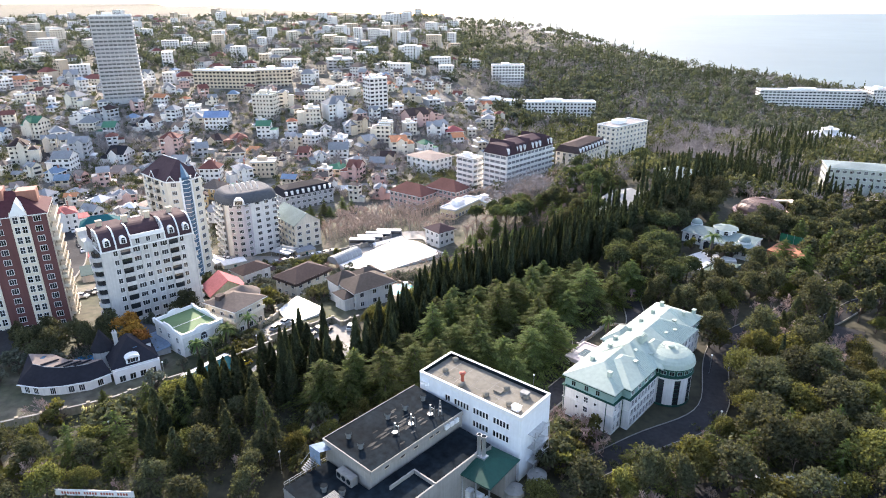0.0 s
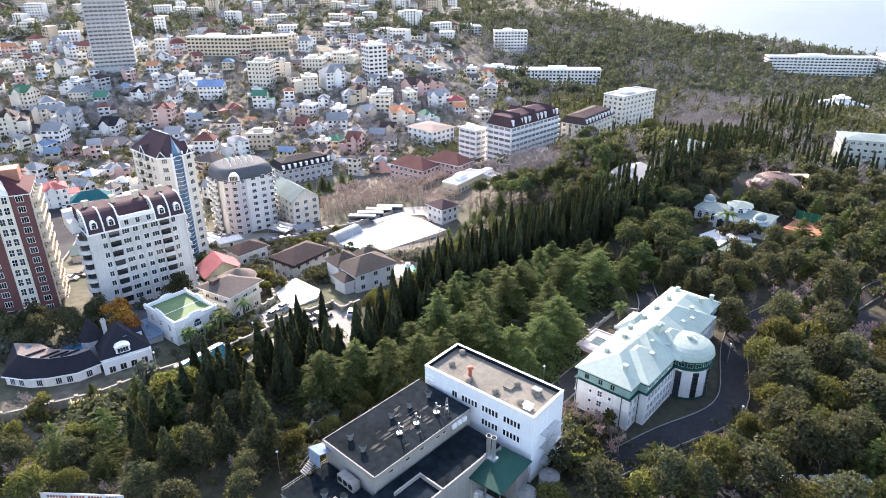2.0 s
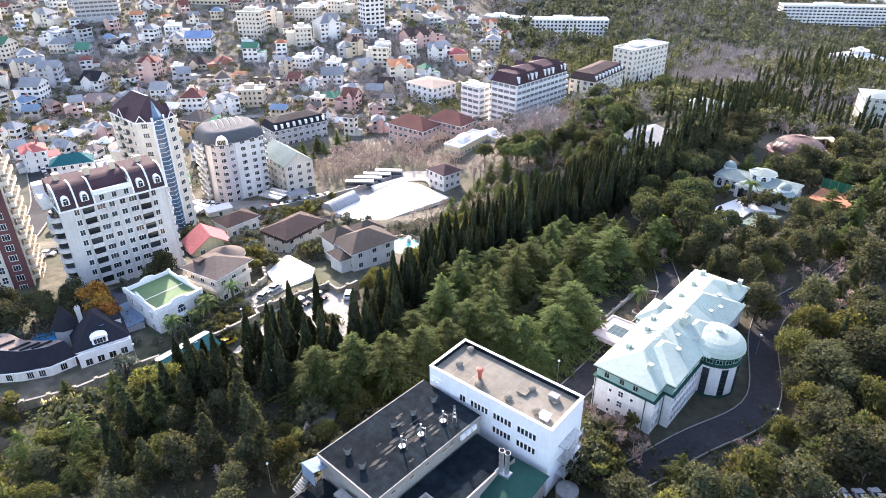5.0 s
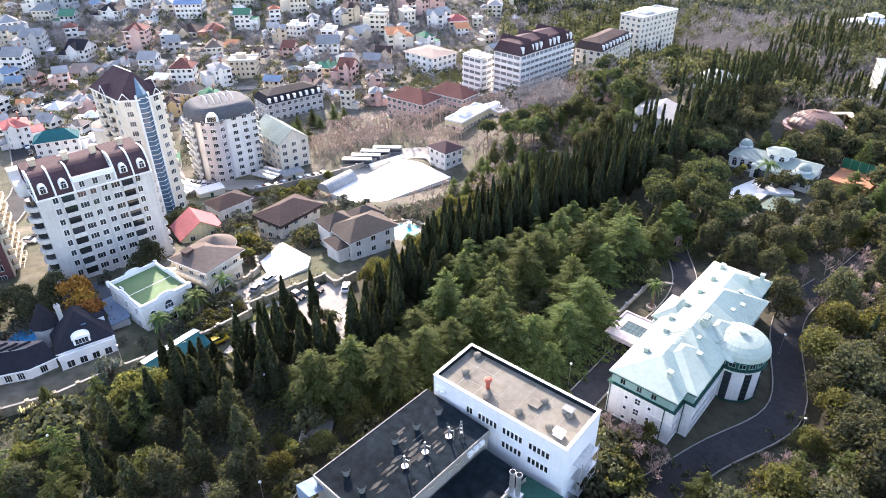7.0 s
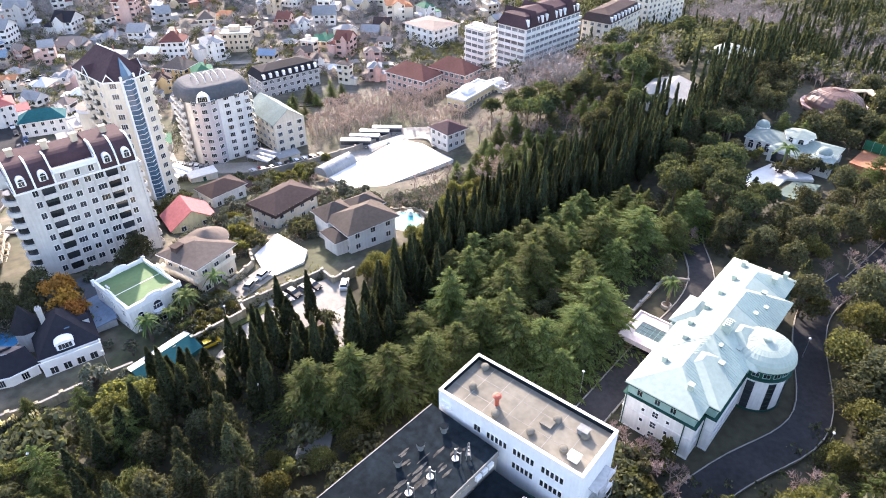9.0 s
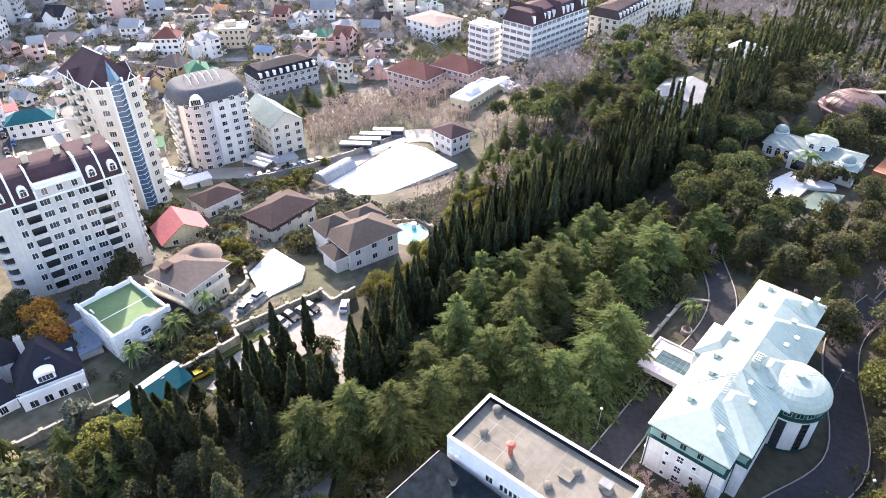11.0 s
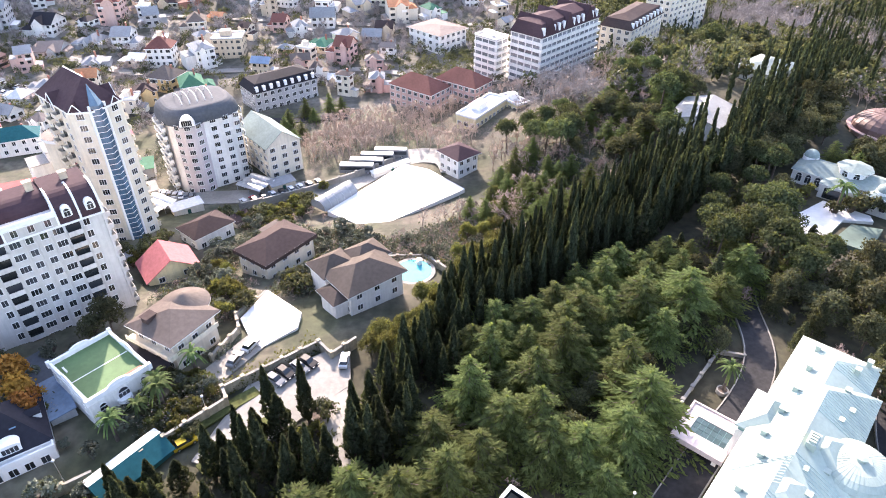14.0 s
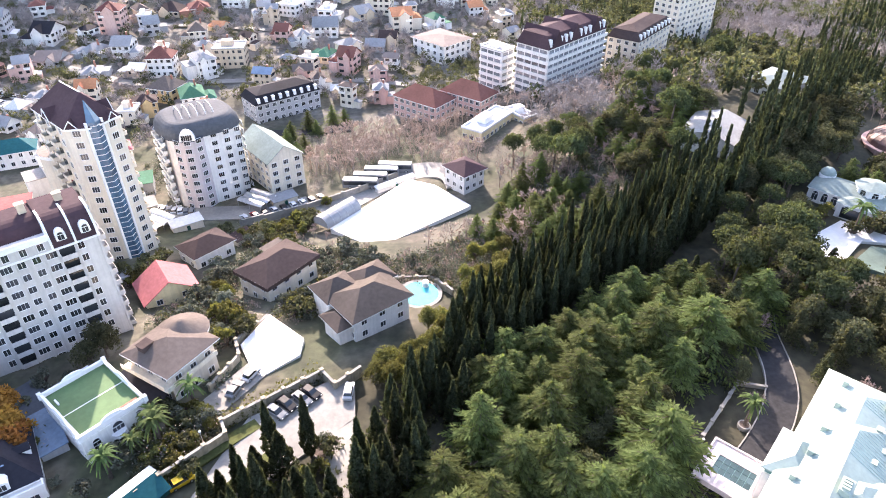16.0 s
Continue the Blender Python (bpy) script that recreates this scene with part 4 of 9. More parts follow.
def low_wing():
    t = thing("kitchen_wing", -9.6, 106.6, 2.4, -43.0, "low wing with black felt roof, ducts and cowls", "building")
    # local x runs towards the road, local y back along the roof
    w, d, h = 13.4, 24.5, 11.4
    x, y = w / 2, d / 2
    part("wall", MB().box(-x, -y, -2, x, y, h - 0.3), WALLS["dullgrey"], t)
    part("roof", MB().box(-x - 0.25, -y - 0.25, h - 0.3, x + 0.25, y, h), M_TAR, t, "black patched felt roof")
    rim = MB().box(-x - 0.3, -y - 0.3, h - 0.35, -x - 0.16, y, h + 0.08).box(x + 0.2, -y - 0.3, h - 0.9, x + 0.34, y, h + 0.06).box(-x - 0.1, -y - 0.32, h - 0.7, x + 0.1, -y - 0.1, h + 0.1)
    part("roof_edge", rim, WALLS["dullgrey"], t, "grey roof edge")
    cowl = MB().cyl(0, 0, 0, 0.7, 0.46, n=16).cyl(0, 0, 0.7, 0.85, 0.46, 0.66, n=16).cyl(0, 0, 0.85, 1.35, 0.66, n=16, top_m=1)
    cm = cowl.mesh("roof_cowl", [surf("weathered_zinc", (0.15, 0.16, 0.16), 0.7, var=0.2, spec=0.2), M_TAR])
    for a, b in ((-3.4, -9.0), (-2.4, 0.2), (-2.0, 4.6), (-1.6, 9.4), (0.6, -9.4)):
        part("roof_cowl", cm, None, t, at=(a, b, h))
    tray = MB().cyl(0, 0, 0.35, 0.45, 0.55, n=16).tube((0, 0, 0), (0, 0, 2.6), 0.16, n=8).tube((0.9, 0.2, 0), (0.9, 0.2, 2.3), 0.06, n=5).tube((0, 0, 2.0), (0.9, 0.2, 2.0), 0.05, n=5)
    tm = tray.mesh("flue", [M_STEEL])
    for a, b in ((2.2, -2.2), (2.6, 1.8), (3.2, 6.6)):
        part("flue", tm, None, t, "steel flue with round rain tray", at=(a, b, h))
    mast = MB()
    for k in range(4):
        a = math.pi / 2 * k
        mast.tube((0.55 * math.cos(a), 0.55 * math.sin(a), 0), (0.12 * math.cos(a), 0.12 * math.sin(a), 3.4), 0.05, n=4)
    for z in (0.9, 1.8, 2.6):
        mast.cyl(0, 0, z, z + 0.05, 0.5 - z * 0.12, n=4)
    part("mast", mast, M_GREYPAINT, t, at=(4.4, 8.2, h))
    rough = random.Random(4)
    for k in range(34):
        a, b, ra, rb = max(-5.8, min(5.4, rough.gauss(1.2, 2.2))), max(-10, min(9, rough.gauss(0.5, 4.5))), rough.uniform(0.1, 0.38), rough.uniform(0.4, 1.7)
        ring = [(a + ra * rough.uniform(0.6, 1.1) * math.cos(q), b + rb * rough.uniform(0.6, 1.1) * math.sin(q)) for q in [2 * math.pi * i / 14 for i in range(14)]]
        part("roof_patch", MB().prism(ring, h + 0.004, h + 0.012 + k * 0.001), PALE_FELT, t, "paler roofing patch")
    for i, b in enumerate((-8.5, -4.5, -1.0, 3.2, 5.0, 9.0)):
        part("window", win_mesh(1.0, 0.8, 1, 1, trim=WALLS["tan"]), None, t, at=(x, b, h - 1.6), rz=90)
    ac = MB().box(-0.55, -0.45, 0, 0.55, 0, 0.9)
    for b in (7.2, 8.6, 10.0):
        part("air_conditioner", ac, M_TRIM, t, at=(x + 0.3, b, h - 1.5), rz=90)
    can = MB().box(-1.1, -0.9, 0, 1.1, 0.9, 0.15).box(-0.9, -0.7, 0.15, 0.9, 0.7, 1.6)
    part("blue_hood", MB().poly([(-1.6, -1.6, 0), (1.6, -1.6, 0), (1.6, 1.6, 1.0), (-1.6, 1.6, 1.0)]).box(-1.6, 1.5, -2.0, 1.6, 1.6, 1.0), ROOFS["bluegrey"], t, "pale blue sheet hood", at=(-x + 0.4, -y - 1.2, h - 1.6), rz=180)
    part("cooling_unit", MB().box(-2.1, -0.8, 0, 2.1, 0.8, 1.8).cyl(-1.3, 0, 1.8, 1.9, 0.55, n=14).cyl(0, 0, 1.8, 1.9, 0.55, n=14).cyl(1.3, 0, 1.8, 1.9, 0.55, n=14), WALLS["dullgrey"], t, "grey-white rooftop chiller with fans", at=(1.4, -y - 1.4, h - 4.4))
    for q in (-1.4, 0, 1.4):
        part("fan_grille", MB().tube((0, 0, 0), (0, -0.05, 0), 0.55, n=16), M_TAR, t, "dark round fan grille", at=(1.4 + q, -y - 2.22, h - 3.4))
    # lower flat roof on the road side and the terrace before it
    low = MB().box(x + 0.35, -y - 9, -2, x + 8.6, y - 1.0, h - 3.4, 0, 1)
    part("annexe", low, [WALLS["dullgrey"], M_TAR], t, "lower annexe with black felt roof")
    wall = MB().box(x + 8.3, -y + 2, h - 3.4, x + 8.6, y - 4, h - 2.8).box(x + 3.0, -y + 1.5, h - 3.4, x + 3.25, -y + 7.5, h - 2.6).box(x + 3.0, -y + 7.5, h - 3.4, x + 8.6, -y + 7.8, h - 2.6)
    part("parapet", wall, WALLS["dullgrey"], t)
    terr = MB().box(-x + 1, -y - 10.5, -2, x + 0.3, -y - 0.35, h - 4.4, 0, 1)
    part("terrace", terr, [WALLS["dullgrey"], M_TAR], t, "dark terrace with steel rails")
    rail = MB()
    for k in range(9):
        b = -y - 10.3 + k * 1.2
        rail.tube((-x + 1.1, b, h - 4.4), (-x + 1.1, b, h - 3.3), 0.04, n=4)
    for z in (h - 3.3, h - 3.8):
        rail.tube((-x + 1.1, -y - 10.3, z), (-x + 1.1, -y - 0.7, z), 0.045, n=4)
    for i in range(9):
        rail.box(-x - 0.9, -y - 5.2 + i * 0.35, h - 4.4 + i * 0.22, -x + 0.7, -y - 4.9 + i * 0.35, h - 4.34 + i * 0.22)
    rail.tube((-x - 0.9, -y - 5.2, h - 3.4), (-x - 0.9, -y - 2.2, h - 1.4), 0.05, n=4).tube((-x + 0.7, -y - 5.2, h - 3.4), (-x + 0.7, -y - 2.2, h - 1.4), 0.05, n=4)
    part("railing", rail, M_GREYPAINT, t)
    for a, b in ((0.5, -18.2), (3.6, -16.5)):
        part("roof_cowl", cm, None, t, at=(a, b, h - 4.4))
    grille = MB()
    for i in range(12):
        grille.box(2.2 + i * 0.33, -y - 8.5, h - 3.9, 2.36 + i * 0.33, -y - 5.0, h - 3.75)
    part("louvre", grille, M_GREYPAINT, t)


TANKS = ((18.3, 102.9, 1.9), (13.4, 98.8, 1.9))      # x, y, radius


def boiler_shed():
    t = thing("boiler_house", 7.4, 101.0, 2.4, -38.0, "boiler house with dark green sheet roof on posts", "shed")
    z, x0, x1, y0, y1 = 6.6, -4.8, 5.0, -5.0, 4.8
    part("roof", MB().hip(x0, y0, x1, y1, z, 1.3, 0.3, 0, 0), M_TEAL, t, "dark green ribbed sheet roof")
    rib = MB().tube((0, 0, 0), (0, 4.7, 1.22), 0.035, n=3).mesh("roof_rib", [M_TEAL])
    for i in range(19):
        a = x0 + 0.3 + i * 0.52
        k = min(1.0, (a - x0 + 0.4) / 5.2, (x1 + 0.4 - a) / 5.2)
        o = part("roof_rib", rib, None, t, at=(a, y0 - 0.25, z + 0.03))
        o.matrix_basis = o.matrix_basis @ Matrix.Diagonal((1, k, k, 1))
    part("side_canopy", MB().ring([(-8.2, -4.6, z - 0.7), (-4.2, -5.6, z - 0.15), (-3.4, -1.9, z + 0.5), (-7.4, -1.2, z - 0.1)], [(-8.2, -4.6, z - 0.6), (-4.2, -5.6, z - 0.05), (-3.4, -1.9, z + 0.6), (-7.4, -1.2, z)]), surf("yellowed_sheet", (0.30, 0.29, 0.19), 0.6, var=0.15), t, "yellowed translucent sheet canopy")
    post = MB().box(-0.12, -0.12, -2, 0.12, 0.12, z - 0.2).mesh("post", [M_STEEL])
    for a in (-4.6, -1.4, 1.8, 4.8):
        part("post", post, None, t, at=(a, -4.8, 0))
    part("wall", MB().box(-4.6, 0.6, -2, 4.8, 4.6, z - 0.2), WALLS["dullgrey"], t)
    flue = MB().cyl(0, 0, 0, 5.4, 0.40, n=14).cyl(0, 0, 5.2, 5.45, 0.5, n=14).cyl(0, 0, 5.45, 5.47, 0.42, n=14, m=1)
    fm = flue.mesh("flue", [M_STEEL, M_TAR])
    for a, b in ((0.1, 0.1), (-0.95, 0.0)):
        part("flue", fm, None, t, "tall polished steel flue", at=(a, b, z + 0.6))
    part("flue_base", MB().box(-1.7, -0.7, z + 0.7, 0.8, 0.8, z + 1.5), M_STEEL, t)
    for a in (-3.4, -1.0, 1.4, 3.6):
        part("plant_unit", MB().box(-0.9, -0.7, 0, 0.9, 0.7, 1.9).cyl(0, 0, 1.9, 2.05, 0.5, n=12), M_TRIM, t, at=(a, -3.2, 0))
    for a, b, r in TANKS:
        k = thing("water_tank", a, b, 2.2, 0, "pale round storage tank with shallow lid", "tank", "storage tanks")
        part("shell", MB().cyl(0, 0, -1, 2.2, r, n=28).cyl(0, 0, 1.0, 1.1, r + 0.05, n=28), WALLS["dullgrey"], k)
        part("lid", MB().cyl(0, 0, 2.2, 2.3, r + 0.08, n=28).cyl(0, 0, 2.3, 2.8, r, 0.4, n=28).cyl(0, 0, 2.8, 3.1, 0.4, n=10), WALLS["dullgrey"], k)


low_wing()
boiler_shed()

# ---------------------------------------------------------------- villas beyond the car park
def green_villa():
    t = thing("villa", -70.6, 159.5, 1.6, -40.0, "white two-storey villa with green roof terrace and scrolled parapet", "villa")
    w, d, h = 14.6, 11.6, 7.9
    x, y = w / 2, d / 2
    part("wall", MB().box(-x, -y, -3, x, y, h - 0.9).box(-x - 0.12, -y - 0.12, h - 1.3, x + 0.12, y + 0.12, h - 1.1).box(-x - 0.1, -y - 0.1, -3, x + 0.1, y + 0.1, 0.5), WALLS["white"], t)
    par = MB()
    for a in ((-x, -y, x, -y + 0.35), (-x, y - 0.35, x, y), (-x, -y + 0.35, -x + 0.35, y - 0.35), (x - 0.35, -y + 0.35, x, y - 0.35)):
        par.box(a[0], a[1], h - 1.0, a[2], a[3], h)
        par.box(a[0] - 0.08, a[1] - 0.08, h, a[2] + 0.08, a[3] + 0.08, h + 0.12)
    for s in (-1, 1):
        for cx, cy, rx, ry in ((0, s * (y - 0.17), 2.4, 0.17), (s * (x - 0.17), 0, 0.17, 2.0)):
            k = [math.pi * i / 12 for i in range(13)]
            if rx > ry:
                par.ring([(cx + rx * math.cos(a), cy - ry, h + 0.9 * math.sin(a)) for a in k], [(cx + rx * math.cos(a), cy + ry, h + 0.9 * math.sin(a)) for a in k])
            else:
                par.ring([(cx - rx, cy + ry * math.cos(a), h + 0.9 * math.sin(a)) for a in k], [(cx + rx, cy + ry * math.cos(a), h + 0.9 * math.sin(a)) for a in k])
    for sx in (-1, 1):
        for sy in (-1, 1):
            par.box(sx * x - 0.35, sy * y - 0.35, h - 1, sx * x + 0.35, sy * y + 0.35, h + 0.35)
    part("parapet", par, M_TRIM, t)
    part("roof_terrace", MB().box(-x + 0.35, -y + 0.35, h - 1.0, x - 0.35, y - 0.35, h - 0.82), M_GREENFLOOR, t, "green carpeted roof terrace")
    part("terrace_stripe", MB().box(-0.1, -y + 0.4, h - 0.816, 0.1, y - 0.4, h - 0.80).box(-4.8, -y + 1.2, h - 0.816, -3.2, -y + 1.5, h - 0.5), M_TRIM, t)
    part("roof_planter", MB().box(x - 1.4, -1, h - 0.816, x - 0.5, y - 0.9, h - 0.3), M_RUST, t)
    tall = win_mesh(1.3, 3.2, 2, 4, True)
    windows(t, w, d, "r", (-3.7,), (1.8,), tall)
    windows(t, w, d, "r", (0.2,), (4.3,), win_mesh(2.0, 1.2, 3, 1, True))
    windows(t, w, d, "r", (0.0,), (1.0,), win_mesh(2.6, 2.0, 3, 2))
    windows(t, w, d, "r", (4.0,), (4.6,), win_mesh(0.9, 0.9, 2, 1, True))
    windows(t, w, d, "r", (4.0,), (1.6,), win_mesh(1.2, 1.6, 2, 2))
    windows(t, w, d, "f", (-4.4, 0, 4.4), (1.3, 4.6), win_mesh(1.1, 1.5, 2, 2))
    bal = MB().cyl(x, 0, 0.0, 0.5, 2.4, n=20)
    for i in range(12):
        a = -math.pi / 2 + math.pi * i / 11
        bal.cyl(x + 2.25 * math.cos(a), 2.25 * math.sin(a), 0.5, 1.3, 0.11, n=6)
    bal.cyl(x, 0, 3.75, 3.95, 1.4, n=16).cyl(x, 0, 3.95, 4.5, 1.3, 1.35, n=16)
    part("balcony", bal, M_TRIM, t)


def villa(x, y, z, rz, w, d, h, rise, roof, wall, label, storeys=2, cols=(3, 3), over=0.9, kind="hip", extra=(), fascia=0.0):
    t = thing("villa", x, y, z, rz, label, "house")
    X, Y = w / 2, d / 2
    body = MB().box(-X, -Y, -4, X, Y, h)
    for a in extra:
        body.box(a[0], a[1], -4, a[2], a[3], a[4])
    part("wall", body, WALLS[wall], t)
    r = MB()
    if kind == "hip":
        r.hip(-X, -Y, X, Y, h, rise, over, 0, 1)
    else:
        r.gable(-X, -Y, X, Y, h, rise, over, 0, 2)
    if fascia:
        r.box(-X - over - 0.05, -Y - over - 0.05, h - fascia, X + over + 0.05, Y + over + 0.05, h - 0.01, 0)
    part("roof", r, [ROOFS[roof], M_TRIM, WALLS[wall]], t)
    for a in extra:
        part("wing_roof", MB().hip(a[0], a[1], a[2], a[3], a[4], a[5], over * 0.8, 0, 1), [ROOFS[roof], M_TRIM], t)
    me = win_mesh(1.3, 1.4, 2, 1)
    step = h / storeys
    lv = [step * i + 0.9 for i in range(storeys)]
    for side, n, span in (("f", cols[0], w), ("r", cols[1], d), ("l", cols[1], d), ("b", cols[0], w)):
        windows(t, w, d, side, [span * ((i + 0.5) / n - 0.5) for i in range(n)], lv, me)
    return t


green_villa()
v = villa(-61.2, 172.2, 1.2, -30.5, 11.0, 10.6, 8.2, 2.3, "tan", "cream", "cream villa with deep balcony under a brown hipped roof", 2, (3, 3), 1.1)
part("round_roof", MB().cyl(-1.6, 4.4, 8.0, 8.22, 5.2, n=28, m=1).cyl(-1.6, 4.4, 8.22, 10.6, 5.2, 0.4, n=28), [ROOFS["tan"], M_TRIM], v, "half-round brown rear roof")
part("round_wall", MB().cyl(-1.6, 4.4, -4, 8.0, 4.3, n=28), WALLS["cream"], v)
bal = MB().box(-6.4, -7.0, 5.1, 5.6, -5.3, 5.35).box(-6.4, -7.0, 5.35, 5.6, -6.85, 6.2).box(5.5, -7.0, 5.1, 6.7, 5.0, 5.35).box(6.55, -7.0, 5.35, 6.7, 5.0, 6.2)
part("balcony", bal, WALLS["cream"], v)
part("dormer", MB().box(-0.9, -1.2, -0.5, 0.9, 1.0, 0.9).box(-1.1, -1.4, 0.9, 1.1, 1.2, 1.05), ROOFS["brown"], v, at=(-2.5, -3.2, 9.3))
part("lean_to_roof", MB().ring([(-7.5, -9.5, 2.6), (5, -9.5, 2.6), (5, -6.2, 3.2), (-7.5, -6.2, 3.2)], [(-7.5, -9.5, 2.8), (5, -9.5, 2.8), (5, -6.2, 3.4), (-7.5, -6.2, 3.4)]), ROOFS["dark"], v)
villa(-76.0, 205.2, -6.6, -55, 9.6, 12.0, 5.0, 4.0, "rose", "yellow", "yellow house with faded rose-red gabled roof", 2, (3, 2), 0.7, "gable")
villa(-49.6, 209.8, -5.0, 54, 15.6, 10.4, 6.6, 2.8, "brown", "cream", "cream house with dark brown hipped roof and deep fascia", 2, (4, 3), 0.8, fascia=1.0)
villa(-72.9, 225.6, -8.0, 49, 11.6, 8.4, 4.6, 2.2, "brown", "white", "small white house with brown hipped roof", 1, (3, 2), 0.7)
villa(-25.2, 191.0, 0.2, 39, 14.0, 10.4, 6.2, 3.0, "umber", "white", "sprawling white villa under brown tiled hipped roofs", 2, (3, 4), 1.0, "hip",
      ((-7.8, 3.6, 0.2, 10.6, 6.0, 2.7), (0.6, 3.0, 8.8, 9.6, 5.8, 2.4), (-10.2, -4.0, -6.6, 2.0, 4.6, 1.3)))
villa(-1.5, 269.0, -13.0, 40, 8.6, 9.4, 9.6, 2.4, "plum", "white", "white house with dark plum roof and outside stairs", 3, (3, 3), 0.9)


def slate_villa():
    """A hipped main house with a corner turret and a low wing that bends along the garden."""
    t = thing("villa", -88.0, 142.0, 2.6, 0, "white villa with steep dark slate roofs and turret", "villa")
    front = [(-15.4, -7.7), (-9.2, -9.0), (-4.2, -8.4), (1.5, -6.4), (5.3, -2.6)]
    ridge = [(-13.6, -3.0), (-9.6, -4.4), (-5.2, -4.7), (-1.4, -3.7), (0.2, -3.0)]
    rear = [(-18.0, 2.5), (-11.5, 2.2), (-6.5, -0.4), (-1.5, -0.6), (2.2, -0.4)]
    ring = [(-5.5 + (p + 5.5) * 0.955, -3.0 + (q + 3.0) * 0.9) for p, q in front + rear[::-1]]
    part("wing_wall", MB().prism(ring, -3, 2.3), WALLS["white"], t)
    slope, deck = MB(), MB()
    f, r, k = [(*p, 2.4) for p in front], [(*p, 5.4) for p in ridge], [(*p, 5.1) for p in rear]
    for i in range(4):
        slope.poly([f[i], f[i + 1], r[i + 1], r[i]])
        deck.poly([r[i], r[i + 1], k[i + 1], k[i]])
        slope.poly([k[i], k[i + 1], (*rear[i + 1], 2.2), (*rear[i], 2.2)])
    slope.poly([f[4], (*rear[4], 2.4), k[4], r[4]]).poly([f[0], r[0], k[0], (*rear[0], 2.4)])
    part("wing_roof", slope, ROOFS["dark"], t, "steep blue-black slate slope")
    part("roof_deck", deck, ROOFS["greybrown"], t, "weathered grey-brown roof deck")
    gutter, cap = MB(), MB()
    for i in range(4):
        gutter.tube((*front[i], 2.4), (*front[i + 1], 2.4), 0.14, n=6)
        cap.tube((*ridge[i], 5.42), (*ridge[i + 1], 5.42), 0.1, n=5)
    part("gutter", gutter, M_TRIM, t)
    part("ridge_cap", cap, ROOFS["grey"], t)
    for i in range(4):
        (p0, q0), (p1, q1) = ring[i], ring[i + 1]
        for u in ((0.3, 0.7) if i in (0, 2) else (0.5,)):
            part("window", win_mesh(1.2, 1.6, 3, 1), None, t, at=(p0 + (p1 - p0) * u, q0 + (q1 - q0) * u, 0.2), rz=math.degrees(math.atan2(q1 - q0, p1 - p0)))
    for i, u in ((0, 0.6), (1, 0.5), (1, 1.0), (2, 0.6)):
        p, q = [ridge[i][j] + (ridge[i + 1][j] - ridge[i][j]) * u for j in (0, 1)]
        part("roof_fin", MB().ring([(p, q, 5.4), (p + 0.5, q, 5.4), (p + 3.0, q + 3.0, 5.3), (p + 2.5, q + 3.0, 5.3)], [(p, q, 5.8), (p + 0.5, q, 5.8), (p + 3.0, q + 3.0, 5.6), (p + 2.5, q + 3.0, 5.6)]), ROOFS["dark"], t)
    part("roof_light", MB().box(-0.5, -0.7, 0, 0.5, 0.7, 0.1), M_BLUEGLASS, t, at=(-13.0, 0.4, 5.15))
    house = part("main_house", MB().box(-5.3, -6.3, -3, 5.3, 6.3, 3.4), WALLS["white"], t, at=(6.3, 5.7, 0), rz=34.6)
    part("roof", MB().hip(-5.3, -6.3, 5.3, 6.3, 3.4, 5.4, 0.4, 0, 1), [ROOFS["dark"], M_TRIM], house, "steep blue-black slate roof")
    part("terrace", MB().box(-5.4, -7.9, -3, 5.4, -6.3, 2.5).box(-5.5, -8.0, 2.5, 5.5, -7.75, 3.5).box(5.25, -7.75, 2.5, 5.5, -6.3, 3.5), M_TRIM, house, "white terrace with parapet")
    k = [math.pi * i / 10 for i in range(11)]
    dorm = MB().box(-1.6, -1.0, 0, 1.6, 2.4, 1.6)
    dorm.ring([(1.75 * math.cos(a), -1.1, 1.5 + 0.7 * math.sin(a)) for a in k], [(1.75 * math.cos(a), 2.6, 1.5 + 0.7 * math.sin(a)) for a in k])
    part("dormer", dorm, M_TRIM, house, "white arched dormer", at=(-0.4, -5.3, 3.6))
    part("dormer_window", win_mesh(2.4, 1.2, 4, 1), None, house, at=(-0.4, -6.3, 3.9))
    part("side_dormer", MB().box(-0.7, -0.8, 0, 1.4, 0.8, 1.3).gable(-0.8, -0.9, 1.5, 0.9, 1.3, 0.6, 0.1, 1, 0), [M_TRIM, ROOFS["dark"]], house, at=(3.6, -0.5, 4.2))
    part("chimney", MB().box(-0.5, -0.4, 0, 0.5, 0.4, 3.6).box(-0.6, -0.5, 3.6, 0.6, 0.5, 3.9).cyl(-0.25, 0, 3.9, 4.5, 0.16, n=8).cyl(0.25, 0, 3.9, 4.5, 0.16, n=8), WALLS["grey"], house, at=(-2.6, 1.6, 5.6))
    part("roof_light", MB().box(-0.5, -0.7, 0, 0.5, 0.7, 0.1), M_BLUEGLASS, house, at=(0.9, -3.0, 6.4))
    windows(house, 10.6, 15.8, "f", (-3.6, -1.2, 1.2, 3.6), (0.2,), win_mesh(1.3, 1.6, 2, 1))
    windows(house, 10.6, 12.6, "r", (-4, -1, 2), (0.6,), win_mesh(1.2, 1.6, 2, 1))
    part("turret_wall", MB().cyl(-0.6, 5.6, -3, 4.9, 2.5, n=10), WALLS["grey"], t)
    part("turret_roof", MB().cyl(-0.6, 5.6, 4.9, 5.1, 3.0, n=10).cyl(-0.6, 5.6, 5.1, 10.4, 3.0, 0.06, n=10), ROOFS["dark"], t, "steep pointed slate turret roof")
    p = thing("swimming_pool", -94.6, 148.0, height(-94.6, 148) + 0.3, 20, "kidney-shaped pool of blue water with pale rim", "pool")
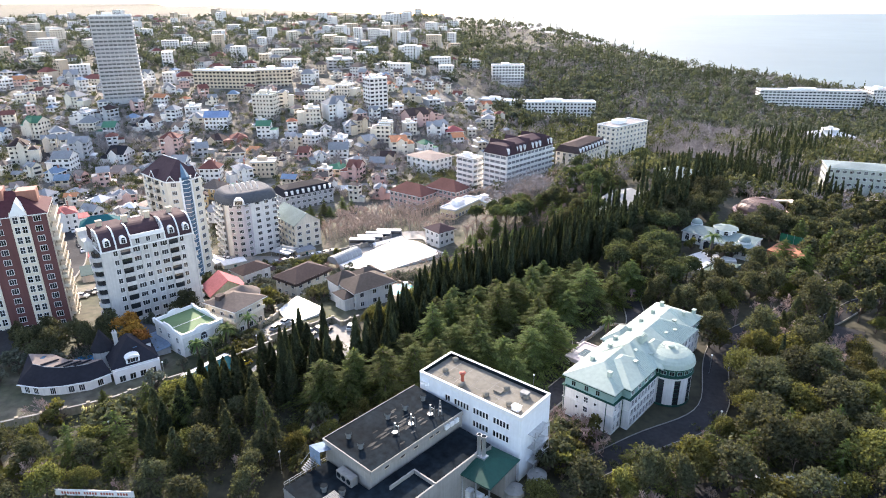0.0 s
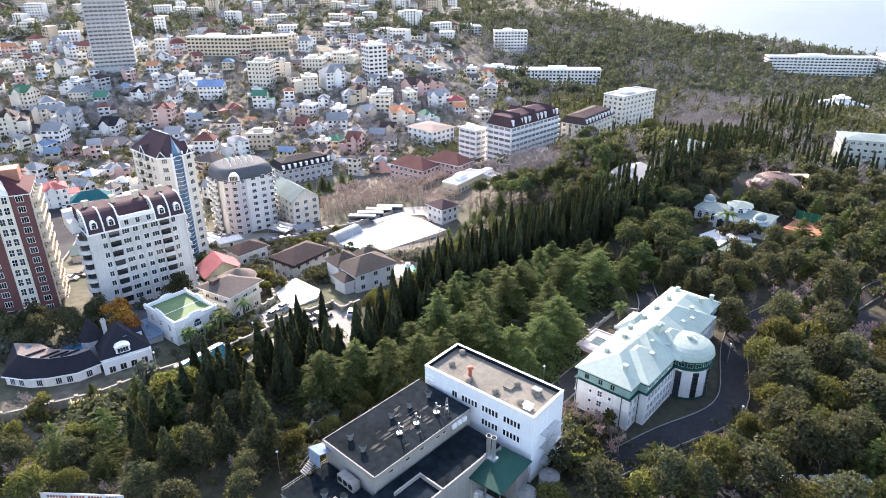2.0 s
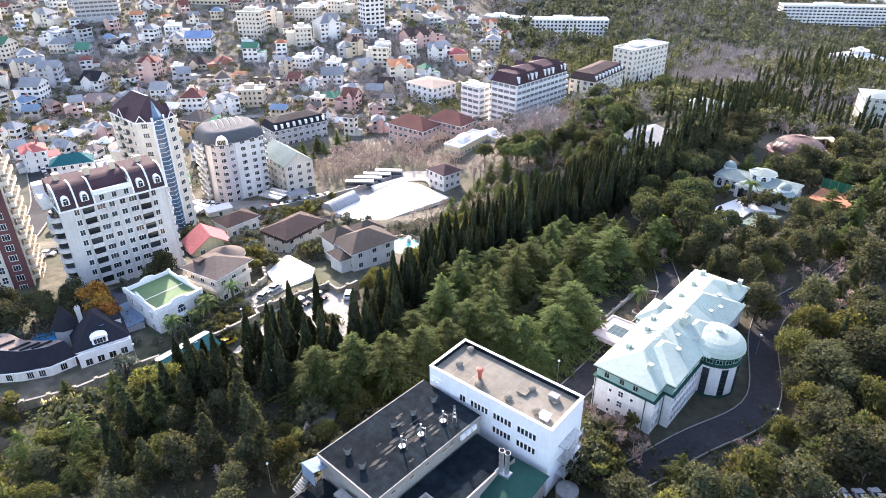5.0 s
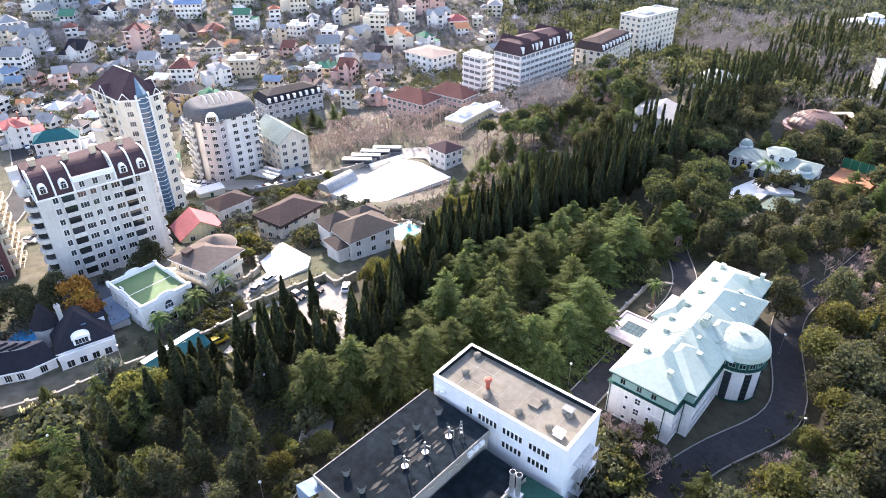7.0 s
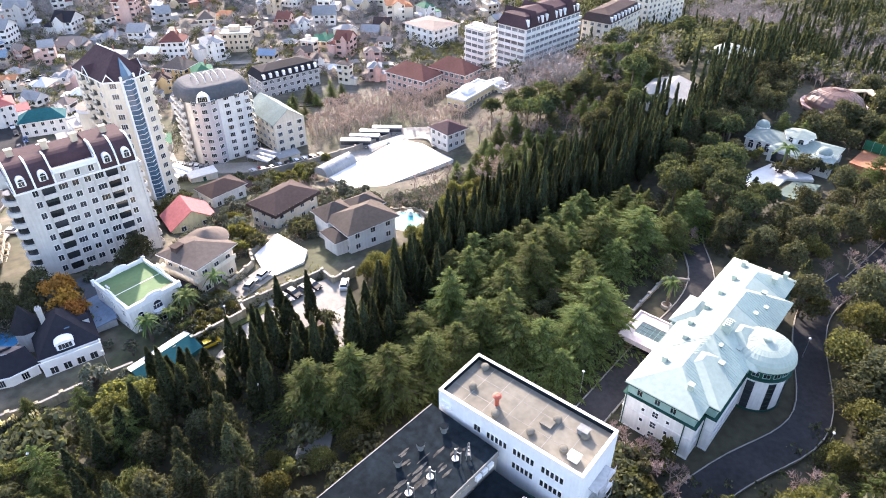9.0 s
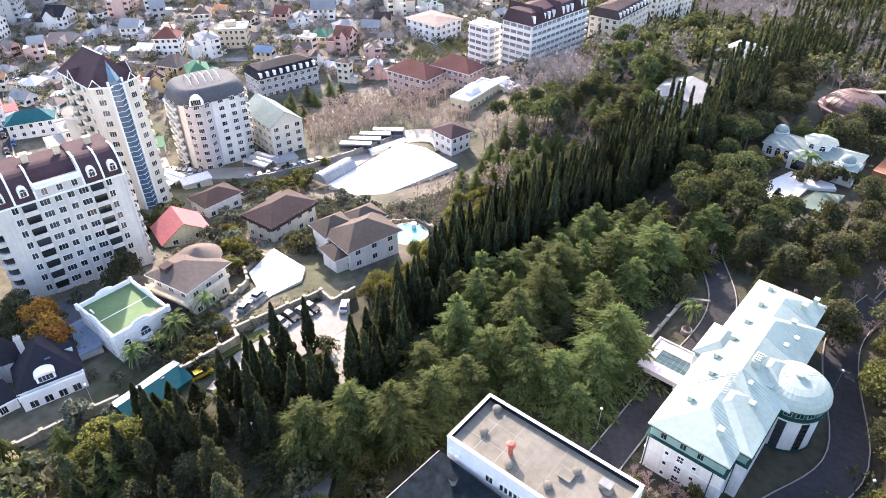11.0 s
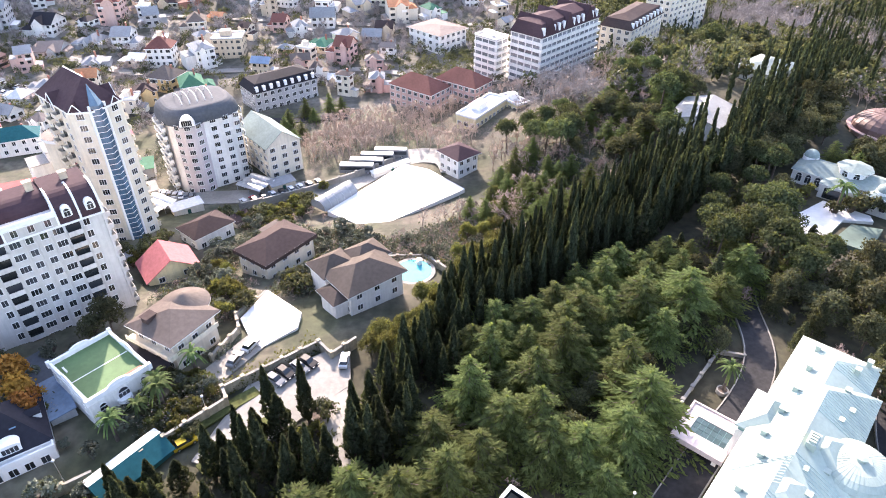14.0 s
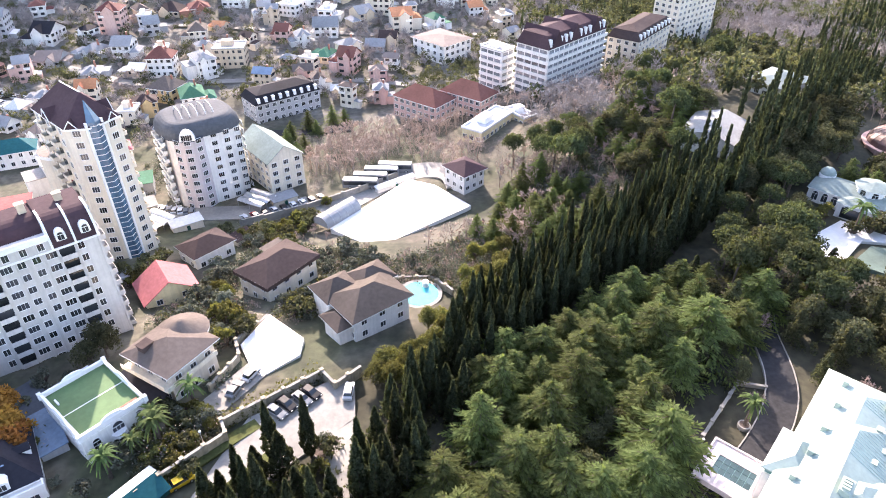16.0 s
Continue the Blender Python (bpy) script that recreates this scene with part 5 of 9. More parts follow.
    part("rim", MB().cyl(0, 0, -1, 0.12, 3.6, n=28).cyl(2.6, 0.6, -1, 0.115, 2.7, n=28), M_CONCRETE, p)
    part("pool_water", MB().cyl(0, 0, 0, 0.14, 3.0, n=28).cyl(2.6, 0.6, 0, 0.135, 2.1, n=28), surf("blue_pool_water", (0.03, 0.22, 0.42), 0.06, var=0.1), p)


slate_villa()


def villa_pool():
    p = thing("swimming_pool", -14.4, 201.0, height(-14.4, 201) + 0.5, 30, "turquoise round pool with pale rim and fountain", "pool")
    part("terrace", MB().cyl(0, 0, -2, 0.1, 5.4, n=30), M_CONCRETE, p)
    part("pool_water", MB().cyl(0, 0, -0.5, 0.13, 4.5, n=30), M_POOL, p)
    f = MB().cyl(2.6, 1.8, 0, 0.9, 0.8, 0.5, n=12).cyl(2.6, 1.8, 0.9, 1.5, 0.3, 0.8, n=12)
    for i in range(9):
        a = 2 * math.pi * i / 9
        f.tube((2.6, 1.8, 2.0), (2.6 + 0.9 * math.cos(a), 1.8 + 0.9 * math.sin(a), 0.5), 0.04, n=3)
    part("fountain", f, M_TRIM, p, "white fountain bowl")


villa_pool()


def teal_hut():
    t = thing("garage", -59.2, 141.2, 2.4, 54, "teal sheet garage with pale roof behind cypresses", "garage")
    part("wall", MB().box(-6.2, -2.5, -2, 6.2, 2.2, 1.5).box(-6.2, -0.9, 1.5, 6.2, 2.2, 2.7), surf("teal_paint", (0.02, 0.15, 0.16), 0.5, var=0.08), t)
    part("roof", MB().ring([(-6.6, 0.4, 3.4), (6.6, 0.4, 3.4), (6.6, 2.6, 2.9), (-6.6, 2.6, 2.9)], [(-6.6, 0.4, 3.56), (6.6, 0.4, 3.56), (6.6, 2.6, 3.06), (-6.6, 2.6, 3.06)]), M_COURT, t, "pale rear roof slope")
    part("front_roof", MB().ring([(-6.6, -3.0, 1.6), (6.6, -3.0, 1.6), (6.6, 0.4, 3.4), (-6.6, 0.4, 3.4)], [(-6.6, -3.0, 1.76), (6.6, -3.0, 1.76), (6.6, 0.4, 3.56), (-6.6, 0.4, 3.56)]), ROOFS["tealsheet"], t, "dark teal ribbed roof slope")
    part("door", MB().box(-1.4, -2.58, -0.2, 1.4, -2.5, 1.4), M_TEAL, t)


teal_hut()

# ---------------------------------------------------------------- apartment blocks
def balcony_mesh(w, deep=1.2, mat="white"):
    key = ("balcony", w, deep, mat)
    if key not in WIN:
        mb = MB().box(-w / 2, -deep, -0.15, w / 2, 0, 0).box(-w / 2, -deep, 0, w / 2, -deep + 0.1, 0.95).box(-w / 2, -deep + 0.1, 0, -w / 2 + 0.1, 0, 0.95).box(w / 2 - 0.1, -deep + 0.1, 0, w / 2, 0, 0.95)
        mb.poly([(-w / 2, 0, 0), (w / 2, 0, 0), (w / 2, -0.05, 2.2), (-w / 2, -0.05, 2.2)], 1)
        mb.box(-w / 2, -0.15, 2.2, w / 2, -0.05, 2.32)
        WIN[key] = mb.mesh("balcony", [WALLS[mat], M_GLASS])
    return WIN[key]


def arched_block():
    t = thing("apartment_block", -91.9, 185.4, -1.5, 39.9, "pale grey apartment block with barrel-vaulted dark mansards", "apartments")
    w, d, h, n = 26.5, 14.0, 26.0, 9
    X, Y, s = w / 2, d / 2, 26.0 / 9
    body = MB().box(-X, -Y, -8, X, Y, h)
    pil = MB().box(-0.22, -0.3, -8, 0.22, 0, h - 0.4).mesh("pilaster", [WALLS["apartment"]])
    for a in (-X + 0.25, -8.3, -5.0, -2.3, 0.3, 2.9, 5.4, 8.6, X - 0.25):
        part("pilaster", pil, None, t, at=(a, -Y, 0))
    part("cornice", MB().box(-X - 0.15, -Y - 0.36, h - 0.4, X + 0.15, Y + 0.1, h), M_TRIM, t)
    part("wall", body, WALLS["apartment"], t)
    k = [math.pi / 2 * i / 7 for i in range(8)]

    def barrel(x0, x1, m, front, hh, mb, back=Y - 1.2):
        o = [(front + 4.6 * (1 - math.cos(a)), h + hh * math.sin(a)) for a in k] + [(back, h + hh - 0.4), (back, h)]
        mb.ring([(x0, y, z) for y, z in o], [(x1, y, z) for y, z in o], m)

    for a, b in ((-X, -4.6), (4.6, X)):
        vault = MB()
        barrel(a, b, 0, -Y - 0.2, 5.4, vault)
        part("mansard", vault, [ROOFS["plum"]], t, "dark plum barrel-vaulted mansard")
        for q in (a, (a + b) / 2 - 0.2, b - 0.4):
            rib = MB()
            barrel(q, q + 0.4, 0, -Y - 0.42, 5.62, rib, 0.5)
            part("mansard_rib", rib, M_TRIM, t)
    vault = MB()
    barrel(-4.6, 4.6, 0, -Y + 2.6, 4.9, vault)
    part("mansard", vault, [ROOFS["plum"]], t, "dark plum mansard set back behind the terrace")
    part("attic", MB().box(-4.6, -Y - 0.25, h, 4.6, -Y + 2.8, h + 2.4), WALLS["apartment"], t)
    part("balustrade", MB().box(-4.7, -Y - 0.4, h + 2.4, 4.7, -Y - 0.2, h + 3.4).box(-4.7, -Y - 0.2, h + 2.4, -4.5, -Y + 2.6, h + 3.4).box(4.5, -Y - 0.2, h + 2.4, 4.7, -Y + 2.6, h + 3.4).box(-4.9, -Y - 0.55, h + 2.2, 4.9, -Y - 0.3, h + 2.45), M_TRIM, t)
    part("rear_terrace", MB().box(-X - 2.2, 1.0, h - 1.6, -X + 0.4, Y + 0.4, h + 1.4).box(-X - 2.2, Y + 0.4, h - 1.6, -1.0, Y + 3.4, h + 3.0), WALLS["white"], t)
    for q in (-10.5, -3.4, 3.0, 9.6):
        part("chimney", MB().box(q - 0.7, 1.0, h + 4, q + 0.7, 2.0, h + 6.7).box(q - 0.85, 0.85, h + 6.7, q + 0.85, 2.15, h + 6.95), WALLS["tan"], t)
    dorm = MB().box(-0.9, -0.8, 0, 0.9, 1.6, 1.3)
    kk = [math.pi * i / 8 for i in range(9)]
    dorm.ring([(0.9 * math.cos(a), -0.8, 1.3 + 0.9 * math.sin(a)) for a in kk], [(0.9 * math.cos(a), 1.6, 1.3 + 0.9 * math.sin(a)) for a in kk])
    dme = dorm.mesh("dormer", [M_TRIM])
    for a in (-11.2, -6.8, 6.8, 11.2):
        q = part("dormer", dme, None, t, at=(a, -Y + 0.3, h + 1.4))
        part("window", win_mesh(1.1, 1.1, 2, 1, True), None, q, at=(0, -0.82, 0.1))
    lv = [s * i + 0.9 for i in range(n)]
    one = win_mesh(1.1, 1.5, 2, 1)
    windows(t, w, d, "f", (-9.4, 9.6), lv, one)
    windows(t, w, d, "f", (-3.6, 4.2), lv, win_mesh(1.9, 1.4, 3, 1))
    windows(t, w, d, "f", (-1.0, 1.6), lv, win_mesh(1.3, 1.4, 2, 1))
    windows(t, w, d, "f", (-3.0, 0, 3.0), (h + 0.5,), one, 0.25)
    windows(t, w, d, "f", (-6.7, 7.0), [s * i + 0.1 for i in range(n)], balcony_mesh(2.8, 1.1, "apartment"), name="balcony")
    windows(t, w, d, "r", (-3.5, 0.5, 4.5), [s * i + 0.1 for i in range(n)], balcony_mesh(2.6, 1.3, "apartment"), name="balcony")
    windows(t, w, d, "l", (-1, 3), [s * i + 0.1 for i in range(n)], balcony_mesh(2.8, 1.3, "apartment"), name="balcony")
    bow = MB().cyl(0, 0, 0, 0.16, 2.3, n=18).cyl(0, 0, 0.16, 1.1, 2.3, 2.36, n=18).cyl(0, 0, 1.1, 2.6, 1.7, n=18, m=1).mesh("corner_balcony", [WALLS["apartment"], M_GLASS])
    for i in range(n):
        part("corner_balcony", bow, None, t, "rounded corner balcony", at=(-X - 0.2, -Y + 2.6, s * i))


def tower():
    t = thing("apartment_tower", -97.5, 230.0, -8.5, 0, "cream tower with plum hipped roof and blue glass stair strip", "apartments")
    h, n = 39.5, 13
    s = h / n
    plan = [(-14.6, 5.5), (-0.8, -7.1), (4.4, -6.1), (6.4, -3.2), (8.7, 1.3), (-3.5, 12.8)]
    wide = [(p[0] * 1.05 + 0.1, p[1] * 1.05) for p in plan]
    part("wall", MB().prism(plan, -6, h - 0.5), WALLS["cream"], t)
    part("cornice", MB().prism(wide, h - 0.5, h), M_TRIM, t)
    low = MB().cyl(-13.6, 8.6, -6, 26, 5.2, n=24)
    part("rear_wing", low, WALLS["cream"], t, "lower rounded cream wing")
    part("rear_wing_parapet", MB().cyl(-13.6, 8.6, 26, 26.9, 5.45, n=24, top_m=1), [M_TRIM, ROOFS["greybrown"]], t)
    roof = MB()
    e = [(*p, h) for p in wide]
    p1, p2 = (-6.6, 7.4, h + 6.4), (1.6, 0.2, h + 6.4)
    roof.poly([e[0], e[1], p2, p1]).poly([e[1], e[2], p2]).poly([e[2], e[3], p2]).poly([e[3], e[4], p2]).poly([e[4], e[5], p1, p2]).poly([e[5], e[0], p1])
    part("roof", roof, ROOFS["plum"], t, "steep plum-coloured sheet roof")
    part("ridge", MB().tube(p1, p2, 0.16, n=5), M_TRIM, t)

    def face(i, j):
        p, q = Vector(plan[i]), Vector(plan[j])
        d = (q - p).normalized()
        return p, q, d, math.degrees(math.atan2(d.y, d.x))

    def row(i, j, shares, levels, me, name="window"):
        p, q, d, rz = face(i, j)
        for k in shares:
            at = p.lerp(q, k)
            for z in levels:
                part(name, me, None, t, at=(at.x, at.y, z), rz=rz)

    lv, deck = [s * i + 0.9 for i in range(n)], [s * i + 0.1 for i in range(n)]
    row(0, 1, (0.30, 0.62), deck, balcony_mesh(2.8, 1.4, "cream"), "balcony")
    row(0, 1, (0.12, 0.46, 0.84), lv, win_mesh(1.3, 1.5, 2, 1))
    row(1, 2, (0.47,), lv, win_mesh(1.7, 1.5, 3, 1))
    row(3, 4, (0.55,), lv, win_mesh(1.7, 1.5, 3, 1))
    row(4, 5, (0.16, 0.5), deck, balcony_mesh(2.4, 1.3, "cream"), "balcony")
    for i, j, k, b in ((1, 2, 0.32, 1.5), (3, 4, 0.6, 1.3), (0, 1, 0.5, 2.0), (4, 5, 0.35, 2.0)):
        p, q, d, rz = face(i, j)
        g = p.lerp(q, k)
        tri = [(-b, h), (b, h), (0, h + b * 1.35)]
        gab = MB().ring([(u, -0.5, z) for u, z in tri], [(u, 3.6, z) for u, z in tri])
        o = part("gable", gab, ROOFS["plum"], t, at=(g.x, g.y, 0), rz=rz)
        part("gable_frame", MB().tube((-b, -0.52, h), (0, -0.52, h + b * 1.35), 0.14, n=4).tube((b, -0.52, h), (0, -0.52, h + b * 1.35), 0.14, n=4).tube((-b, -0.52, h), (b, -0.52, h), 0.1, n=4), M_TRIM, o)
    p, q, d, rz = face(2, 3)
    m, half = (p + q) / 2, (q - p).length / 2
    glass = MB().ring([(-half, 0, -6), (0, -1.0, -6), (half, 0, -6)], [(-half, 0, h + 1.0), (0, -1.0, h + 1.0), (half, 0, h + 1.0)])
    glass.ring([(-half, 0, h + 1.0), (0, -1.0, h + 1.0), (half, 0, h + 1.0)], [(-0.05, 1.6, h + 6.0), (0, 1.5, h + 6.0), (0.05, 1.6, h + 6.0)])
    strip_bay = part("glass_strip", glass, M_BLUEGLASS, t, "pointed blue glass stair bay", at=(m.x, m.y, 0), rz=rz)
    bar = MB().ring([(-half - 0.05, 0, 0), (0, -1.08, 0), (half + 0.05, 0, 0)], [(-half - 0.05, 0, 0.14), (0, -1.08, 0.14), (half + 0.05, 0, 0.14)]).mesh("transom", [M_TRIM])
    for i in range(30):
        part("transom", bar, None, strip_bay, at=(0, 0, -4 + i * 1.5))
    for u in (-half - 0.25, half + 0.25):
        part("pilaster", MB().box(u - 0.25, -0.3, -6, u + 0.25, 0.3, h + 1.2), M_TRIM, t, at=(m.x, m.y, 0), rz=rz)


def red_tower():
    t = thing("apartment_block", -125.9, 177.6, -0.5, 25, "tall red-brown apartment block with cream window strip", "apartments")
    w, d, h, n = 22.0, 16.0, 36.0, 12
    X, Y, s = w / 2, d / 2, 3.0
    part("wall", MB().box(-X, -Y, -6, X, Y, h), WALLS["redbrown"], t)
    part("cream_strip", MB().box(2.2, -Y - 0.35, -6, 6.4, -Y, h + 1.2).box(-8.4, -Y - 0.35, -6, -4.2, -Y, h + 1.2).box(X, -Y + 0.4, -6, X + 0.2, Y - 0.4, h), WALLS["cream"], t)
    roof = MB().hip(-X, -Y, X, Y, h, 5.4, 0.5, 0, 1)
    for a in (-6.3, 4.3):
        roof.ring([(a - 2.2, -Y - 0.6, h + 0.1), (a + 2.2, -Y - 0.6, h + 0.1), (a, -Y - 0.6, h + 4.4)], [(a - 2.2, -Y + 4, h + 0.1), (a + 2.2, -Y + 4, h + 0.1), (a, -Y + 4, h + 4.4)], 1)
    roof.box(-4, -3, h + 2, 1, 3, h + 6.4, 2).box(4, -2, h + 2, 9, 3, h + 5.4, 2)
    part("roof", roof, [ROOFS["maroon"], M_TRIM, WALLS["brick"]], t, "plum roof with sharp white gables")
    lv = [s * i + 0.9 for i in range(n)]
    windows(t, w, d, "f", (-1.0, 8.6, -10), lv, win_mesh(1.7, 1.6, 3, 1))
    windows(t, w, d, "f", (3.4, 5.2, -5.4, -7.2), lv, win_mesh(1.2, 1.9, 2, 2), 0.35)
    for k in (-5.2, -1.8, 1.8, 5.2):
        windows(t, w, d, "r", (k,), [s * i + 0.1 for i in range(n)], balcony_mesh(2.6, 1.5, "cream"), 0.2, name="balcony")


def round_block():
    t = thing("apartment_block", -86.5, 272.5, -13.5, 35, "rounded white and mauve apartment block with grey domed mansard", "apartments")
    n, s = 9, 2.75
    h = n * s - 1
    R = 12.0
    outline = [(R * math.copysign(abs(math.cos(a)) ** 0.62, math.cos(a)), 10.5 * math.copysign(abs(math.sin(a)) ** 0.62, math.sin(a))) for a in [2 * math.pi * i / 36 for i in range(36)]]
    part("wall", MB().prism(outline, -6, h), WALLS["white"], t)
    part("corner_bay", MB().cyl(-5.2, -7.2, -6, h, 5.0, n=20), WALLS["mauve"], t, "mauve rounded bay")
    mans = MB()
    last = [(x * 1.03, y * 1.03, h) for x, y in outline]
    for i in range(1, 7):
        a = math.pi / 2 * i / 6
        k = 0.74 + 0.29 * math.cos(a)
        nxt = [(x * k, y * k, h + 4.4 * math.sin(a)) for x, y in outline]
        mans.ring(last, nxt, 0)
        last = nxt
    mans.cyl(-5.2, -7.2, h, h + 0.5, 5.2, n=20)
    part("mansard", mans, ROOFS["slate"], t, "grey metal domed mansard")
    k = [math.pi * i / 8 for i in range(9)]
    for i in range(5):
        a = -5 + i * 2.4
        arch = MB()
        for b, c in zip(k, k[1:]):
            arch.tube((a, 4.5 * math.cos(b), h + 4.2 + 2.2 * math.sin(b)), (a, 4.5 * math.cos(c), h + 4.2 + 2.2 * math.sin(c)), 0.14, n=5)
        part("roof_frame", arch, M_TRIM, t, "white arched roof frame")
    bay = MB().ring([(2.3 * math.cos(a), -0.9, 3.1 * math.sin(a)) for a in k], [(2.3 * math.cos(a), 1.5, 3.1 * math.sin(a)) for a in k])
    q = part("dormer", bay, M_TRIM, t, at=(-6.5, -11.3, h + 0.4), rz=-20)
    part("window", win_mesh(3.0, 1.8, 5, 1), None, q, at=(0, -0.92, 0.2))
    me, lv = win_mesh(1.7, 1.4, 3, 1), [s * i + 0.8 for i in range(n)]
    windows(t, 24, 21, "f", (1.5, 5.5, 9), lv, me)
    windows(t, 24, 21, "r", (-6.5, -2.5, 2.0, 6.0), lv, me, -0.1)
    for z in lv:
        for deg in (210, 250, 290):
            a = radians(deg)
            part("window", me, None, t, at=(-5.2 + 5.0 * math.cos(a), -7.2 + 5.0 * math.sin(a), z), rz=deg + 90)
    windows(t, 24, 21, "l", (-3, 1, 5), [s * i for i in range(n)], balcony_mesh(2.6, 1.3, "white"), name="balcony")


def block(name, x, y, z, rz, w, d, storeys, roof, wall, label, rise=2.4, kind="hip", cols=(6, 4), s=3.0, over=0.5, strips=False, group=""):
    """A plain block of flats or a large house with windows on three sides."""
    t = thing(name, x, y, z, rz, label, "building", group)
    h, X, Y = storeys * s, w / 2, d / 2
    PLACED.append((x, y, max(w, d) * 0.5))
    part("wall", MB().box(-X, -Y, -8, X, Y, h), WALLS[wall], t)
    if strips:
        band = MB().box(-X - 0.6, -Y - 0.9, -0.25, X + 0.6, Y, 1.0).mesh("balcony_band", [WALLS[wall]])
        for i in range(1, storeys):
            part("balcony_band", band, None, t, at=(0, 0, i * s))
    r = MB()
    if kind == "hip":
        r.hip(-X, -Y, X, Y, h, rise, over, 0, 1)
    elif kind == "gable":
        r.gable(-X, -Y, X, Y, h, rise, over, 0, 2)
    elif kind == "mansard":
        o = [(-X - 0.4, -Y - 0.4), (X + 0.4, -Y - 0.4), (X + 0.4, Y + 0.4), (-X - 0.4, Y + 0.4)]
        p = [(-X + 1.6, -Y + 1.6), (X - 1.6, -Y + 1.6), (X - 1.6, Y - 1.6), (-X + 1.6, Y - 1.6)]
        r.ring([(*q, h) for q in o], [(*q, h + rise) for q in p], 0)
        r.hip(-X + 1.6, -Y + 1.6, X - 1.6, Y - 1.6, h + rise + 0.22, 1.6, 0.0, 0, 0)
        for i in range(cols[0]):
            a = w * ((i + 0.5) / cols[0] - 0.5)
            r.box(a - 0.6, -Y - 0.1, h + 0.2, a + 0.6, -Y + 1.5, h + rise * 0.8, 1)
        for a in (-0.36, -0.05, 0.3) if strips else ():
            k = [(w * a - 3.4, h + 0.4), (w * a + 3.4, h + 0.4), (w * a, h + rise + 2.2)]
            part("roof_gable", MB().ring([(u, -Y - 0.5, q) for u, q in k], [(u, Y + 0.4, q) for u, q in k]), ROOFS[roof], t, "steep dark cross gable")
    else:
        r.box(-X - 0.2, -Y - 0.2, h, X + 0.2, Y + 0.2, h + 0.25, 0)
        r.box(-X - 0.2, -Y - 0.2, h + 0.25, X + 0.2, -Y + 0.1, h + 0.9, 1).box(-X - 0.2, Y - 0.1, h + 0.25, X + 0.2, Y + 0.2, h + 0.9, 1).box(-X - 0.2, -Y + 0.1, h + 0.25, -X + 0.1, Y - 0.1, h + 0.9, 1).box(X - 0.1, -Y + 0.1, h + 0.25, X + 0.2, Y - 0.1, h + 0.9, 1)
        r.box(-w * 0.2, -1.5, h + 0.25, w * 0.05, d * 0.3, h + 2.6, 1)
    part("roof", r, [ROOFS[roof], M_TRIM, WALLS[wall]], t)
    me = win_mesh(1.7, 1.5, 3, 1)
    lv = [s * i + 0.9 for i in range(storeys)]
    off = 0.12 if strips else 0.0
    for side, n, span in (("f", cols[0], w), ("r", cols[1], d), ("l", cols[1], d)):
        if y > 460 or strips:
            windows(t, w, d, side, (0,), lv, win_mesh(span - 1.2, 1.5, n, 1, trim=WALLS[wall], gaps=0.5 if strips else 1.3, glass=M_SKYGLASS if strips else M_GLASS), off if side == "f" else 0, "window_band")
        else:
            windows(t, w, d, side, [span * ((i + 0.5) / n - 0.5) for i in range(n)], lv, me, off if side == "f" else 0)
    return t


arched_block()
tower()
red_tower()
round_block()
block("apartment_block", -67.0, 280.6, -13.8, -51, 21.5, 12.4, 4, "celadon", "cream", "cream four-storey block with pale grey-green gabled roof", 4.4, "gable", (6, 3))
block("apartment_block", 43.0, 360.0, -14.5, 45.6, 42.0, 16.0, 9, "plum", "white", "long white apartment block with balcony bands and dark mansard", 4.6, "mansard", (12, 4), 2.9, strips=True)
block("apartment_block", 15.0, 357.0, -13.0, 45.6, 8.0, 12.0, 7, "flat", "white", "lower white balcony wing of the long block", 0, "flat", (2, 3), 2.9, strips=True)
block("apartment_block", 83.5, 386.0, -15.0, 52, 36.0, 15.0, 7, "brown", "cream", "cream apartment block with dark mansard", 3.4, "mansard", (9, 4))
block("apartment_block", 122.0, 440.0, -20.0, 40, 36.0, 15.0, 10, "flat", "cream", "tall pale block with blue-tinged roof storey", 0, "flat", (9, 4))
block("apartment_block", -8.5, 404.5, -18.5, 45, 18.6, 22.0, 5, "greybrown", "white", "white five-storey block with overhanging grey-brown roof", 1.5, "hip", (5, 5), 3.1, 0.9)
block("terrace_house", -16.0, 334.0, -14.5, -38, 22.0, 13.0, 3, "brownred", "pink", "pink terrace with steep red-brown roofs", 4.6, "hip", (7, 4))
block("terrace_house", 2.5, 336.0, -13.0, -38, 20.0, 12.0, 3, "brownred", "pink", "pink terrace with steep red-brown roofs and chimneys", 4.6, "hip", (7, 4))
block("apartment_block", -76.5, 342.5, -16.0, 38, 29.0, 14.0, 3, "dark", "grey", "long grey four-storey block with dark mansard", 3.0, "mansard", (9, 4))
block("pavilion", 9.0, 311.0, -10.0, 55, 24.0, 8.6, 1, "white", "yellow", "low yellow pavilion with bright white flat roof", 0, "flat", (8, 3), 4.4)
block("pavilion", 21.6, 318.6, -9.6, -55, 12.0, 6.0, 1, "white", "yellow", "low pavilion wing with bright white roof", 0, "flat", (4, 2), 3.6)
block("sanatorium", 52.0, 626.0, -17.0, -28, 40, 14, 5, "white", "white", "long white slab building with terraces and ribbon windows", 0, "flat", (14, 5))
block("sanatorium", 108.0, 612.0, -17.0, -4, 66, 14, 5, "white", "white", "white slab building with bands of windows", 0, "flat", (20, 4))
block("sanatorium", 70.0, 720.0, 2.0, 0, 34, 16, 6, "flat", "white", "white hillside building above cypresses", 0, "flat", (10, 4))
